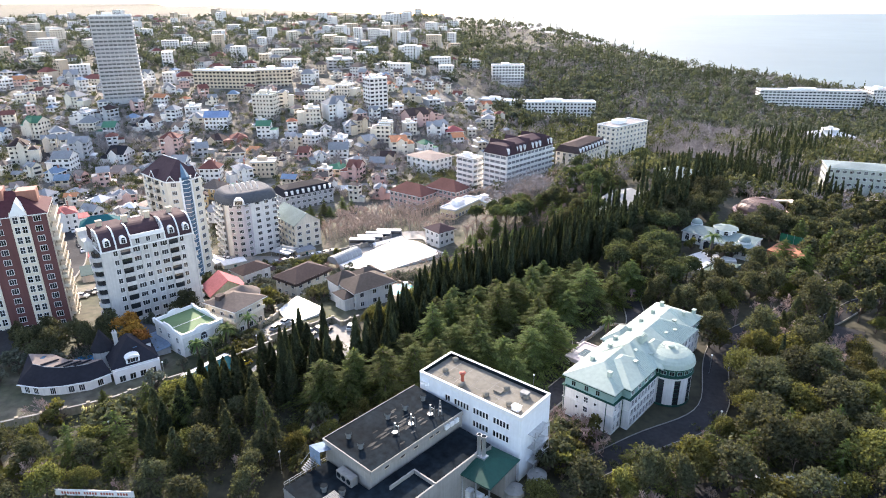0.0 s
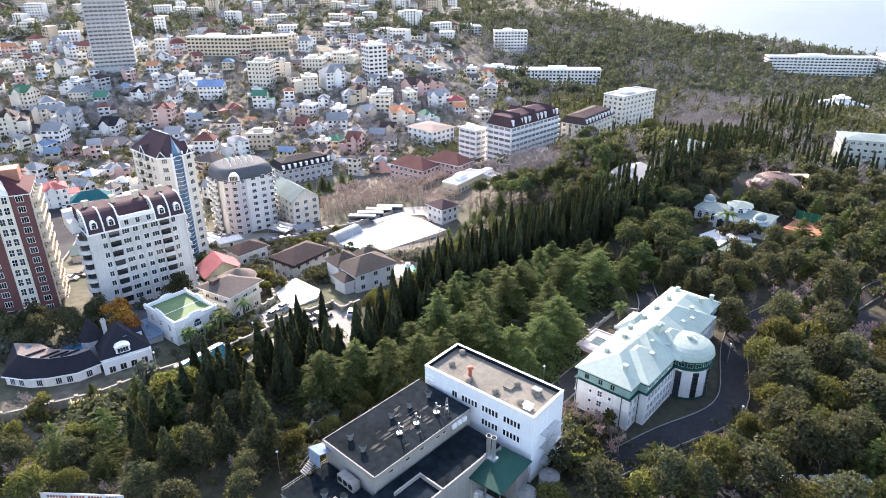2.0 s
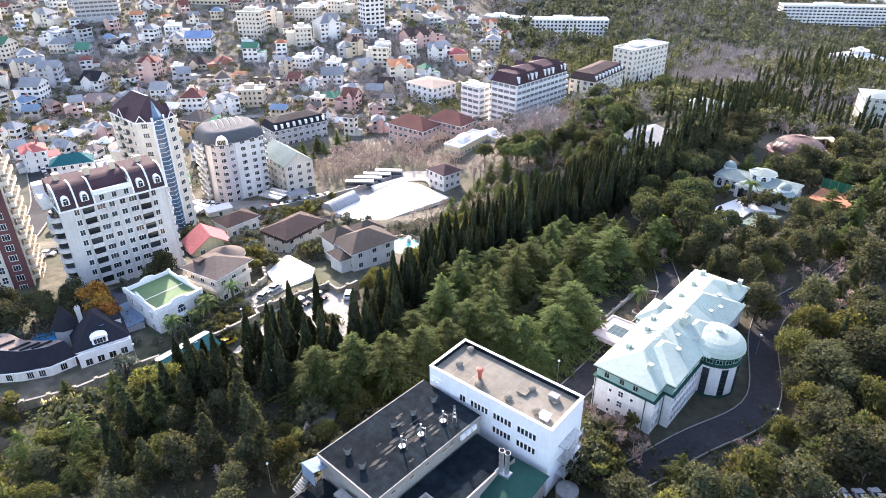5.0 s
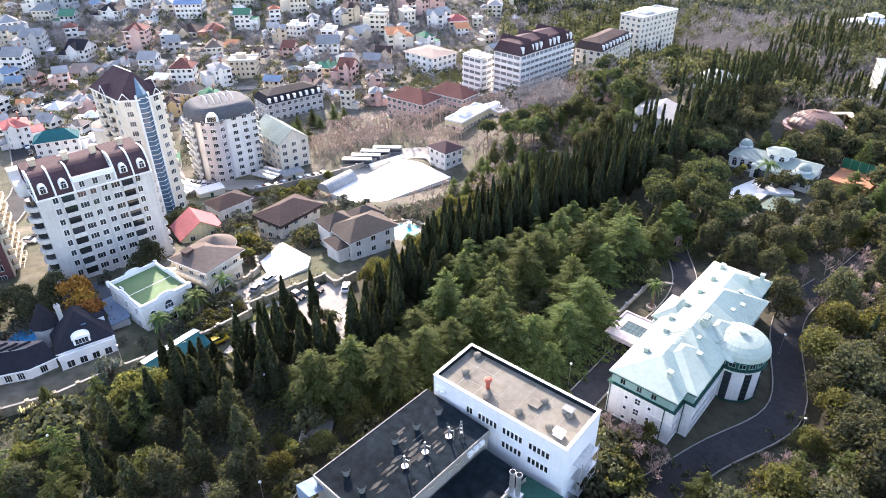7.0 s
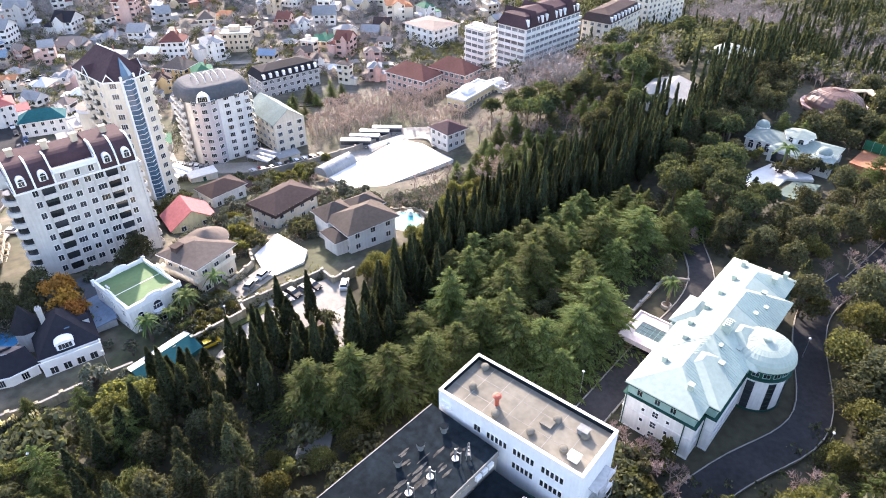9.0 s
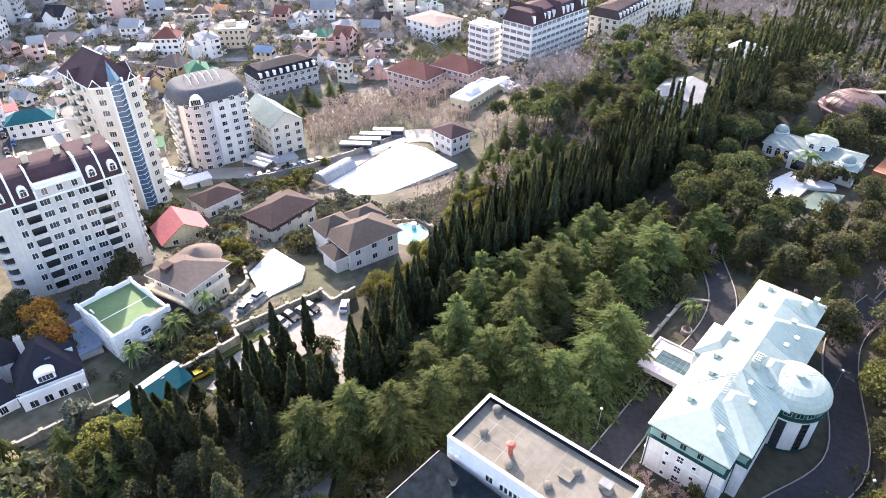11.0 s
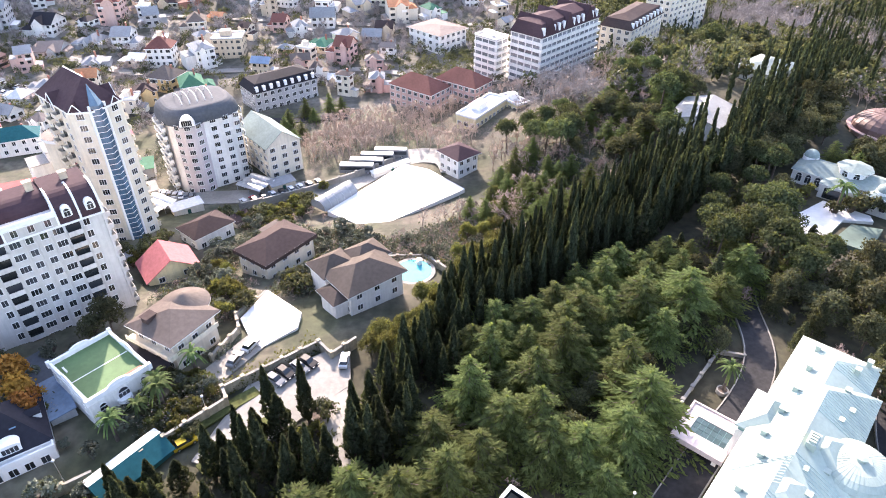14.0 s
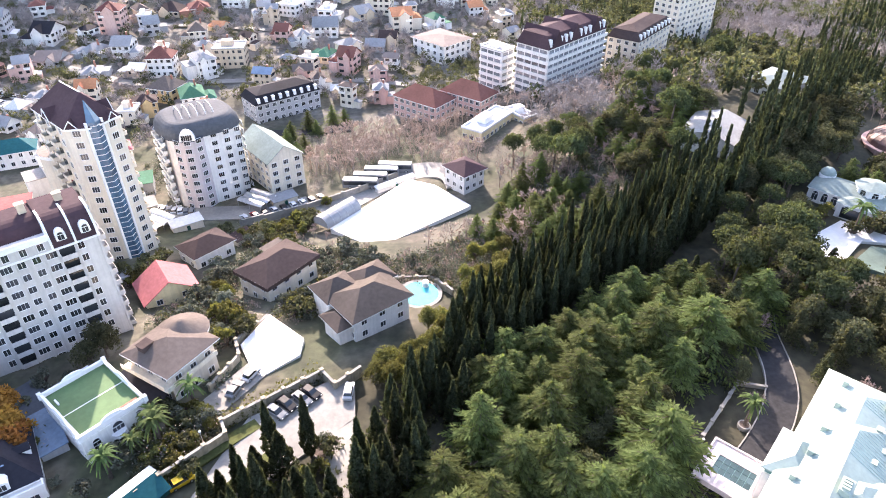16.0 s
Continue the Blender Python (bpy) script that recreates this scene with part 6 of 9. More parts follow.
block("sanatorium", 418.0, 752.0, -38.0, -9, 112, 17, 8, "flat", "white", "huge white sanatorium slab on the coast", 0, "flat", (26, 4), 3.2)
block("sanatorium", 487.0, 736.0, -38.0, -9, 24, 24, 9, "flat", "white", "taller white end block with roof aerials", 0, "flat", (7, 5), 3.2)
block("apartment_tower", -262.0, 545.0, 13.0, 24, 30, 17, 22, "flat", "grey", "tall grey slab tower with balcony grid", 0, "flat", (9, 4), 2.9, strips=True)
block("sanatorium", -190.0, 590.0, 15.0, -6, 56, 14, 5, "flat", "tan", "long curved tan building with rows of windows", 0, "flat", (16, 4))
block("sanatorium", -150.0, 596.0, 15.0, 14, 30, 14, 5, "flat", "tan", "tan wing bending forward with rows of windows", 0, "flat", (9, 4))
block("apartment_tower", -53.0, 522.0, 4.0, 30, 15, 13, 9, "flat", "white", "slim white nine-storey tower", 0, "flat", (4, 3))


# ---------------------------------------------------------------- pavilions in the wood
def mansion():
    t = thing("mansion", 107.0, 234.4, 1.6, -42, "low white mansion with pale green roofs and small domes", "mansion")
    part("wall", MB().box(-13, -5, -3, 13, 5.5, 4.2).box(-4.5, -8.5, -3, 4, -4.8, 4.0).box(7, -8, -3, 13.5, -4.8, 4.4), WALLS["white"], t)
    roof = MB().hip(-13, -5, 13, 5.5, 4.2, 1.8, 0.5, 0, 1).hip(-4.5, -8.5, 4, -2, 4.0, 1.2, 0.4, 0, 1).hip(7, -8, 13.5, -2, 4.4, 1.0, 0.4, 0, 1)
    roof.cyl(1, 1, 4.6, 6.8, 4.2, n=8, m=1).cyl(1, 1, 6.8, 7.0, 4.8, n=8, m=1).cyl(1, 1, 7.0, 8.2, 4.8, 0.3, n=8)
    part("roof", roof, [ROOFS["celadon"], M_TRIM], t)
    for a, b in ((-11, 3.5), (10.2, -5.0)):
        part("dome", MB().cyl(a, b, 4.0, 5.6, 2.2, n=20, m=1).dome(a, b, 5.6, 2.1, 1.9, 20, 5), [ROOFS["celadon"], M_TRIM], t, smooth=False)
    for i in range(8):
        a = math.pi / 4 * (i + 0.5)
        part("window", win_mesh(1.5, 0.9, 2, 1, True), None, t, at=(1 + 3.9 * math.cos(a), 1 + 3.9 * math.sin(a), 5.1), rz=math.degrees(a) + 90)
    # No recess here: a flat dark sheet stands for the porch's shade.
    part("porch_arch", MB().box(-3.2, -8.62, 0, 2.7, -8.5, 3.0), M_GLASS, t, "flat dark panel painting the shade inside the porch arch")
    windows(t, 26, 10, "f", (-11, -8.5, -6), (0.8,), win_mesh(1.5, 1.9, 2, 1, True))
    windows(t, 26, 17, "f", (-2, 1.5), (0.8,), win_mesh(1.4, 1.9, 2, 1, True))
    windows(t, 27, 10, "r", (-6, -3.5, 0, 3), (0.8,), win_mesh(1.4, 1.9, 2, 1))
    windows(t, 26, 16, "f", (9, 11.5), (0.8,), win_mesh(1.4, 1.9, 2, 1))


def domed_hall():
    t = thing("pavilion", 139.5, 271.5, 0.5, 0, "round hall with pinkish copper dome and flat surround", "pavilion")
    part("wall", MB().cyl(0, 0, -4, 2.2, 10.6, n=32).cyl(0, 0, 2.2, 2.6, 11.4, n=32), WALLS["pink"], t)
    d = MB().dome(0, 0, 2.6, 10.0, 5.6, 24, 6).cyl(0, 0, 8.0, 8.7, 1.1, n=12)
    seam = MB()
    for j in range(6):
        e0, e1 = math.pi / 2 * j / 6, math.pi / 2 * (j + 1) / 6
        seam.tube((10.02 * math.cos(e0), 0, 2.6 + 5.62 * math.sin(e0)), (10.02 * math.cos(e1), 0, 2.6 + 5.62 * math.sin(e1)), 0.09, n=4)
    seam = seam.mesh("roof_seam", [M_COPPER])
    for i in range(24):
        part("roof_seam", seam, None, t, rz=15 * i)
    post = MB().box(-0.2, -0.2, -4, 0.2, 0.2, 2.2).mesh("column", [WALLS["pink"]])
    for i in range(16):
        a = 2 * math.pi * i / 16
        part("column", post, None, t, at=(11.2 * math.cos(a), 11.2 * math.sin(a), 0))
    part("dome", d, M_COPPER, t)
    part("canopy", MB().box(4, 7, 4.4, 18, 9, 4.9).box(15, -2, 4.4, 17, 7, 4.9).box(15.2, -1.8, -4, 15.8, -1.2, 4.4).box(17, 8, -4, 17.6, 8.6, 4.4).box(4.4, 8, -4, 5.0, 8.6, 4.4).box(15.2, 8, -4, 15.8, 8.6, 4.4), WALLS["tan"], t)


def court_fence(a, b):
    t = thing("court_fence", *a, 2.6, math.degrees(math.atan2(b[1] - a[1], b[0] - a[0])), "green netting fence on steel posts beside the clay court", "fence")
    n, far = 5, math.dist(a, b)
    post = MB().tube((0, 0, -1), (0, 0, 3.7), 0.05, n=6).mesh("post", [M_STEEL])
    for i in range(n + 1):
        part("post", post, None, t, at=(far * i / n, 0, 0))
    net = MB().box(0, -0.02, 0.2, far, 0.02, 3.5)
    part("netting", net, surf("green_netting", (0.02, 0.13, 0.075), 0.8, var=0.15, spec=0.1), t)


court_fence((130.3, 235.4), (138.9, 225.8))
mansion()
domed_hall()
block("cottage", 78.8, 273.2, 5.0, 56, 20, 17, 1, "palegrey", "white", "white cottage with pale gabled roof among cypresses", 2.6, "gable", (6, 4), 3.0)
block("cottage", 115.0, 311.0, 5.6, 40, 19, 15, 1, "verdigris", "white", "white pavilion with pale blue-green hipped roof", 2.2, "hip", (6, 5), 4.8)
block("sanatorium", 234.0, 356.0, -9.5, -20, 34, 18, 3, "verdigris", "sage", "pale sanatorium building with cornice and blue-grey roof", 1.5, "hip", (10, 5), 3.6)


def circus():
    t = thing("hall", 335.0, 560.0, height(335, 560) + 2.0, 0, "large white hall with radiating folded roof", "hall")
    part("wall", MB().cyl(0, 0, -6, 3, 21, n=36), WALLS["white"], t)
    r = MB()
    for i in range(36):
        a, b, c = [2 * math.pi * (i + k) / 36 for k in (0, 0.5, 1)]
        p = lambda q, rad, z: (rad * math.cos(q), rad * math.sin(q), z)
        r.poly([p(a, 24, 3), p(b, 24, 4.4), p(b, 6, 9.6), p(a, 6, 8.8)]).poly([p(b, 24, 4.4), p(c, 24, 3), p(c, 6, 8.8), p(b, 6, 9.6)])
    r.cyl(0, 0, 8.4, 11, 6.4, n=24).cyl(0, 0, 11, 11.6, 7, n=24).cyl(0, 0, 11.6, 13.6, 3, 2, n=12)
    part("roof", r, M_COURT, t)


circus()

# ---------------------------------------------------------------- the town's houses
TOWN = random.Random(11)


def cross_gable(mb, a, half, y0, y1, z, rise, m, wall):
    """A small gabled roof with its ridge along y, over a front bay."""
    mb.ring([(a - half, y0, z), (a + half, y0, z), (a, y0, z + rise)], [(a - half, y1, z), (a + half, y1, z), (a, y1, z + rise)], m)
    mb.poly([(a - half * 0.86, y0 - 0.02, z), (a + half * 0.86, y0 - 0.02, z), (a, y0 - 0.02, z + rise * 0.86)], wall)


def town_house(x, y, rz, w, d, storeys, roof, wall, near=True):
    """A house of a main body and, mostly, a lower wing, a gabled bay, dormers and a lean-to."""
    if y < 620:
        w, d = min(w * 0.9, 17), min(d * 0.88, 13)
    z = min(height(x + a, y + b) for a in (-w / 2, w / 2) for b in (-d / 2, d / 2)) + 0.3
    words = {"flat": "flat", "dark": "blue-black", "tealsheet": "dark teal", "brownred": "red-brown", "greybrown": "grey-brown", "rose": "faded rose-red", "greendark": "dark green", "bluegrey": "blue-grey"}
    t = thing("house", x, y, z, rz, f"{wall} rendered house, {storeys} storeys, with {words.get(roof, roof)} roof", "house", "town houses")
    s = 2.9
    h, X, Y = storeys * s, w / 2, d / 2
    PLACED.append((x, y, max(w, d) * 0.62))
    body, r, pick = MB(), MB(), TOWN.random()
    flat = roof in ("flat", "white") and storeys > 1 or storeys >= 5
    side = TOWN.choice((-1, 1))
    winged = w > 8.5 and TOWN.random() < 0.75
    x0, x1 = (-X, X) if not winged else (-X, X - w * 0.34) if side > 0 else (-X + w * 0.34, X)
    cx, mw = (x0 + x1) / 2, x1 - x0
    body.box(x0, -Y, -7, x1, Y, h)
    if winged:
        wh = h - s if storeys > 1 else h - 0.5
        wx0, wx1 = (x1, X) if side > 0 else (-X, x0)
        wy0, wy1 = (-Y + d * 0.28, Y) if TOWN.random() < 0.6 else (-Y - d * 0.12, Y - d * 0.35)
        body.box(wx0, wy0, -7, wx1, wy1, wh)
        if flat or TOWN.random() < 0.35:
            wing = MB().box(wx0 - 0.1, wy0 - 0.15, wh, wx1 + 0.1, wy1 + 0.15, wh + 0.25, 0)
        else:
            wing = MB().hip(wx0, wy0, wx1, wy1, wh, (wx1 - wx0) * 0.34, 0.35, 0, 1)
        part("wing_roof", wing, [ROOFS[roof], M_TRIM], t)
    if flat:
        r.box(x0 - 0.25, -Y - 0.25, h, x1 + 0.25, Y + 0.25, h + 0.3, 0).box(x0 - 0.25, -Y - 0.25, h + 0.3, x1 + 0.25, -Y, h + 0.9, 1).box(x0 - 0.25, Y, h + 0.3, x1 + 0.25, Y + 0.25, h + 0.9, 1)
        r.box(cx - mw * 0.25, -d * 0.1, h + 0.3, cx + mw * 0.1, d * 0.3, h + 2.6, 2)
    else:
        rise = min(mw, d) * TOWN.uniform(0.26, 0.42)
        if pick < 0.5:
            r.hip(x0, -Y, x1, Y, h, rise, 0.6, 0, 1)
        else:
            r.gable(x0, -Y, x1, Y, h, rise, 0.6, 0, 2)
        if TOWN.random() < 0.6:
            a, half = cx + mw * TOWN.uniform(-0.22, 0.22), mw * TOWN.uniform(0.17, 0.26)
            body.box(a - half * 0.9, -Y - 1.1, -7, a + half * 0.9, -Y, h)
            bay = MB()
            cross_gable(bay, a, half * 1.15, -Y - 1.4, 0, h, rise * 0.82, 0, 1)
            part("bay_roof", bay, [ROOFS[roof], WALLS[wall]], t)
    if TOWN.random() < 0.5:
        a = x0 if side > 0 else x1
        lean = MB().ring([(a - side * 0.2, -Y * 0.8, 2.6), (a - side * 3.2, -Y * 0.8, 2.1), (a - side * 3.2, Y * 0.5, 2.1), (a - side * 0.2, Y * 0.5, 2.6)][::side],
               [(a - side * 0.2, -Y * 0.8, 2.75), (a - side * 3.2, -Y * 0.8, 2.25), (a - side * 3.2, Y * 0.5, 2.25), (a - side * 0.2, Y * 0.5, 2.75)][::side])
        part("lean_to_roof", lean, ROOFS[TOWN.choice(("grey", "white", "greybrown"))], t)
        body.box(min(a, a - side * 3.0), -Y * 0.7, -7, max(a, a - side * 3.0), Y * 0.45, 2.1)
    part("wall", body, WALLS[wall], t)
    part("roof", r, [ROOFS[roof], M_TRIM, WALLS[wall]], t)
    n, k = max(2, min(6, int(mw / 2.7))), max(1, min(5, int(d / 3.2)))
    lv = [s * i + 0.9 for i in range(storeys)]
    if y < 372 and near:
        windows(t, mw, d, "f", [mw * ((i + 0.5) / n - 0.5) for i in range(n)], lv, win_mesh(1.1, 1.4, 2, 1), c=(cx, 0))
    else:
        windows(t, mw, d, "f", (0,), lv, win_mesh(round(mw) - 1.5, 1.3, n, 1, trim=WALLS[wall], gaps=1.5), name="window_band", c=(cx, 0))
    if math.sin(radians(rz)) < 0.3:
        windows(t, mw, d, "r", (0,), lv, win_mesh(round(d) - 1.5, 1.3, k, 1, trim=WALLS[wall], gaps=1.5), name="window_band", c=(cx, 0))
    if TOWN.random() < 0.4:
        part("balcony", balcony_mesh(2.6, 1.2, "white"), None, t, at=(cx + mw * TOWN.choice((-0.25, 0.25)), -Y - 0.02, (storeys - 1) * s))
    if TOWN.random() < 0.6 and storeys < 5 and y < 430:
        part("chimney", MB().box(-0.35, -0.35, 0, 0.35, 0.35, d * 0.3 + 1.0), WALLS["brick"], t, at=(cx + mw * 0.22, d * 0.1, h))


town_house(-231.9, 382.1, -8, 13.0, 10.3, 2, "bluegrey", "white")
town_house(-182.2, 302.2, 35, 16.2, 13.3, 3, "red", "white")
town_house(-214.4, 420.9, -8, 23.4, 17.0, 2, "dark", "white")
town_house(-192.7, 422.0, -18, 11.3, 9.3, 2, "dark", "white")
town_house(-182.5, 433.1, 4, 13.6, 12.8, 4, "brownred", "pink")
town_house(-214.3, 457.5, -18, 11.5, 8.8, 1, "tan", "tan")
town_house(-231.1, 455.4, 24, 12.5, 10.1, 2, "brownred", "white")
town_house(-218.6, 483.3, -8, 18.2, 17.2, 2, "dark", "white")
town_house(-200.5, 393.1, 4, 20.9, 15.9, 1, "greybrown", "grey")
town_house(-182.9, 403.5, -18, 14.2, 13.4, 1, "grey", "grey")
town_house(-164.2, 404.6, 4, 14.9, 14.0, 2, "grey", "white")
town_house(-152.8, 380.9, -8, 13.1, 9.8, 1, "white", "tan")
town_house(-139.1, 380.5, 4, 12.9, 11.5, 3, "brownred", "white")
town_house(-121.9, 378.4, 35, 14.5, 14.3, 3, "grey", "white")
town_house(-110.1, 391.6, 4, 16.0, 11.6, 3, "flat", "tan")
town_house(-159.8, 430.8, 24, 12.6, 10.1, 2, "grey", "grey")
town_house(-136.9, 421.2, 14, 14.8, 12.6, 2, "tan", "cream")
town_house(-128.4, 433.6, -8, 11.0, 8.5, 1, "orange", "tan")
town_house(-125.9, 467.7, 4, 16.1, 11.7, 3, "green", "white")
town_house(-113.7, 348.5, 24, 15.6, 14.8, 2, "green", "white")
town_house(-128.8, 354.8, -18, 12.9, 12.5, 2, "tan", "ochre")
town_house(-132.9, 339.2, 24, 10.0, 9.1, 2, "brown", "ochre")
town_house(-167.4, 486.3, 4, 23.4, 22.3, 3, "blue", "white")
town_house(-148.3, 459.4, 24, 18.3, 13.9, 1, "brownred", "brick")
town_house(-242.8, 425.2, 14, 22.4, 19.7, 4, "grey", "grey")
town_house(-108.9, 454.5, 14, 11.3, 9.5, 2, "grey", "white")
town_house(-92.2, 420.8, -8, 11.7, 9.3, 2, "brownred", "pink")
town_house(-54.1, 382.3, -18, 13.4, 9.7, 3, "brownred", "pink")
town_house(-62.7, 363.8, 14, 9.5, 8.4, 2, "tan", "white")
town_house(-69.2, 427.3, 4, 13.7, 11.8, 2, "grey", "white")
town_house(-54.2, 444.5, 35, 15.6, 13.1, 2, "grey", "tan")
town_house(-43.0, 463.4, 4, 16.2, 12.0, 4, "flat", "cream")
town_house(-63.4, 476.2, 35, 15.2, 11.6, 3, "brown", "tan")
town_house(-27.8, 437.2, 14, 17.9, 17.4, 3, "orange", "cream")
town_house(-10.8, 442.0, 35, 12.0, 10.7, 2, "green", "white")
town_house(-6.3, 473.1, 4, 11.4, 8.6, 3, "grey", "white")
town_house(7.8, 480.0, 14, 14.5, 13.4, 2, "red", "cream")
town_house(-82.4, 467.3, 4, 11.5, 10.2, 2, "grey", "white")
town_house(-69.3, 448.7, -8, 13.0, 12.7, 2, "white", "white")
town_house(-67.5, 397.7, -18, 12.8, 12.2, 1, "green", "tan")
town_house(-54.9, 403.0, 35, 11.7, 9.0, 2, "grey", "cream")
town_house(-81.1, 413.6, 24, 10.8, 9.6, 2, "grey", "white")
town_house(-41.6, 408.0, -8, 10.5, 7.8, 1, "grey", "grey")
town_house(-35.3, 411.1, -8, 9.4, 7.4, 2, "brown", "tan")
town_house(-93.1, 455.4, -18, 12.7, 9.0, 2, "white", "white")
town_house(-269.3, 457.7, 35, 16.2, 11.8, 3, "grey", "white")
town_house(-259.8, 484.0, 4, 18.4, 17.0, 2, "grey", "cream")
town_house(-273.7, 493.7, 4, 17.2, 12.2, 3, "grey", "white")
town_house(-244.4, 474.3, 4, 14.6, 11.7, 2, "green", "grey")
town_house(-193.4, 474.5, -8, 13.2, 12.3, 2, "tan", "white")
town_house(-188.1, 492.6, 14, 16.0, 15.3, 2, "grey", "cream")
town_house(-119.4, 410.6, 24, 9.7, 8.8, 1, "grey", "white")
town_house(-105.2, 412.1, -18, 9.7, 7.6, 2, "brown", "cream")
town_house(-158.9, 456.4, -8, 13.2, 12.8, 1, "brown", "tan")
town_house(-167.9, 329.4, 4, 11.3, 8.4, 1, "white", "grey")
town_house(-169.6, 377.6, 14, 12.6, 11.1, 1, "grey", "grey")
town_house(-189.7, 341.3, -8, 11.9, 9.5, 1, "white", "grey")
town_house(-207.9, 355.6, -18, 9.4, 7.6, 1, "grey", "white")
town_house(-183.4, 351.6, 14, 12.1, 9.1, 1, "grey", "white")
town_house(-236.0, 393.7, 4, 17.9, 17.9, 4, "grey", "white")
town_house(-273.6, 420.0, 24, 20.3, 14.8, 4, "brown", "cream")
town_house(-295.2, 469.3, -8, 26.0, 21.5, 4, "green", "cream")
town_house(-273.6, 496.4, -8, 18.2, 13.4, 3, "white", "white")
town_house(-256.8, 501.6, -18, 14.5, 10.4, 3, "brown", "grey")
town_house(-220.0, 484.2, -8, 18.8, 16.6, 2, "dark", "white")
town_house(-207.3, 501.1, -8, 13.1, 11.5, 3, "grey", "white")
town_house(-338.6, 604.8, 24, 26.0, 22.0, 3, "grey", "grey")
town_house(-293.2, 532.9, -8, 24.4, 19.4, 3, "grey", "cream")
town_house(-272.3, 552.8, -18, 21.7, 16.0, 3, "grey", "white")
town_house(-230.3, 565.2, 24, 17.6, 13.9, 2, "grey", "white")
town_house(-192.8, 515.7, 14, 26.0, 23.3, 2, "flat", "white")
town_house(-136.3, 508.3, -8, 25.4, 21.4, 6, "greendark", "cream")
town_house(-125.4, 529.7, 14, 13.1, 9.3, 4, "grey", "cream")
town_house(-101.2, 493.5, 14, 23.5, 19.6, 4, "flat", "cream")
town_house(-83.7, 504.5, 35, 16.5, 15.9, 4, "grey", "white")
town_house(-102.9, 542.9, -8, 26.0, 22.1, 3, "flat", "cream")
town_house(-79.6, 558.5, -18, 26.0, 18.5, 3, "white", "cream")
town_house(-43.6, 459.9, -8, 16.5, 15.3, 4, "flat", "cream")
town_house(-65.4, 476.5, 14, 15.5, 14.9, 2, "grey", "grey")
town_house(-78.8, 516.4, -8, 16.8, 13.4, 3, "grey", "cream")
town_house(-25.0, 545.1, 4, 15.8, 13.7, 3, "grey", "tan")
town_house(-8.4, 506.6, 24, 20.4, 16.8, 3, "brown", "pink")
town_house(-21.0, 495.0, 35, 24.0, 21.5, 3, "brown", "pink")
town_house(-4.0, 478.4, 35, 13.2, 12.1, 3, "grey", "white")
town_house(12.2, 468.6, 14, 13.7, 11.2, 2, "orange", "white")
town_house(-37.0, 515.7, 14, 12.5, 9.5, 2, "white", "white")
town_house(-6.6, 541.7, 24, 17.4, 16.9, 3, "white", "grey")
town_house(34.3, 529.4, -8, 17.1, 13.7, 3, "grey", "cream")
town_house(-52.3, 671.2, 35, 26.0, 21.9, 2, "flat", "white")
town_house(-189.2, 754.7, 35, 26.0, 20.7, 2, "white", "cream")
town_house(-206.5, 959.6, 14, 26.0, 22.3, 3, "grey", "cream")
town_house(-97.3, 825.7, 35, 26.0, 24.5, 4, "flat", "grey")
town_house(30.6, 792.1, 4, 26.0, 20.8, 3, "flat", "white")
town_house(-105.4, 691.5, 14, 26.0, 25.7, 3, "flat", "grey")
town_house(-487.3, 842.4, -18, 26.0, 24.9, 4, "flat", "grey")
town_house(-421.5, 702.2, 4, 26.0, 25.7, 4, "flat", "cream")
town_house(-363.3, 739.9, 35, 26.0, 19.7, 4, "grey", "grey")

town_house(-163.0, 292.0, 24, 18.0, 10.0, 2, "tealsheet", "white")
town_house(-137.0, 271.0, 38, 19.0, 12.0, 4, "flat", "white")
town_house(-120.5, 258.0, 38, 11.0, 12.0, 7, "flat", "cream")
town_house(-148.0, 312.0, 12, 13.0, 10.0, 2, "greybrown", "cream")
town_house(-126.0, 292.0, 30, 12.0, 9.0, 2, "rose", "white")
town_house(-112.0, 312.0, -10, 12.0, 9.0, 2, "grey", "white")
town_house(-96.0, 316.0, 24, 11.0, 9.0, 2, "greybrown", "tan")
town_house(-138.0, 330.0, 4, 12.0, 9.0, 2, "white", "cream")
town_house(-108.0, 334.0, 14, 11.0, 9.0, 2, "orange", "white")
# more houses on the free plots of the slope
for i in range(1500):
    y = 305 + 330 * TOWN.random() ** 0.8
    x = TOWN.uniform(-0.74 * y, 60 if y > 420 else -30)
    w = TOWN.uniform(6.5, 11)
    if blocked(x, y, w * 0.72) or (y < 345 and x > -100) or height(x, y) < -17.5:
        continue
    # Roof and wall choices lean pale, putting the town's haze into their colours.
    town_house(x, y, TOWN.choice((-22, -10, 3, 12, 25, 38)), w, w * TOWN.uniform(0.7, 1.0), TOWN.choice((1, 2, 2, 2, 3, 3)),
               TOWN.choice(("grey", "grey", "grey", "brownred", "tan", "white", "greybrown", "greybrown", "bluegrey", "white", "orange")), TOWN.choice(("white", "white", "white", "cream", "cream", "tan", "pink")), False)
    if len(PLACED) > 285:
        break


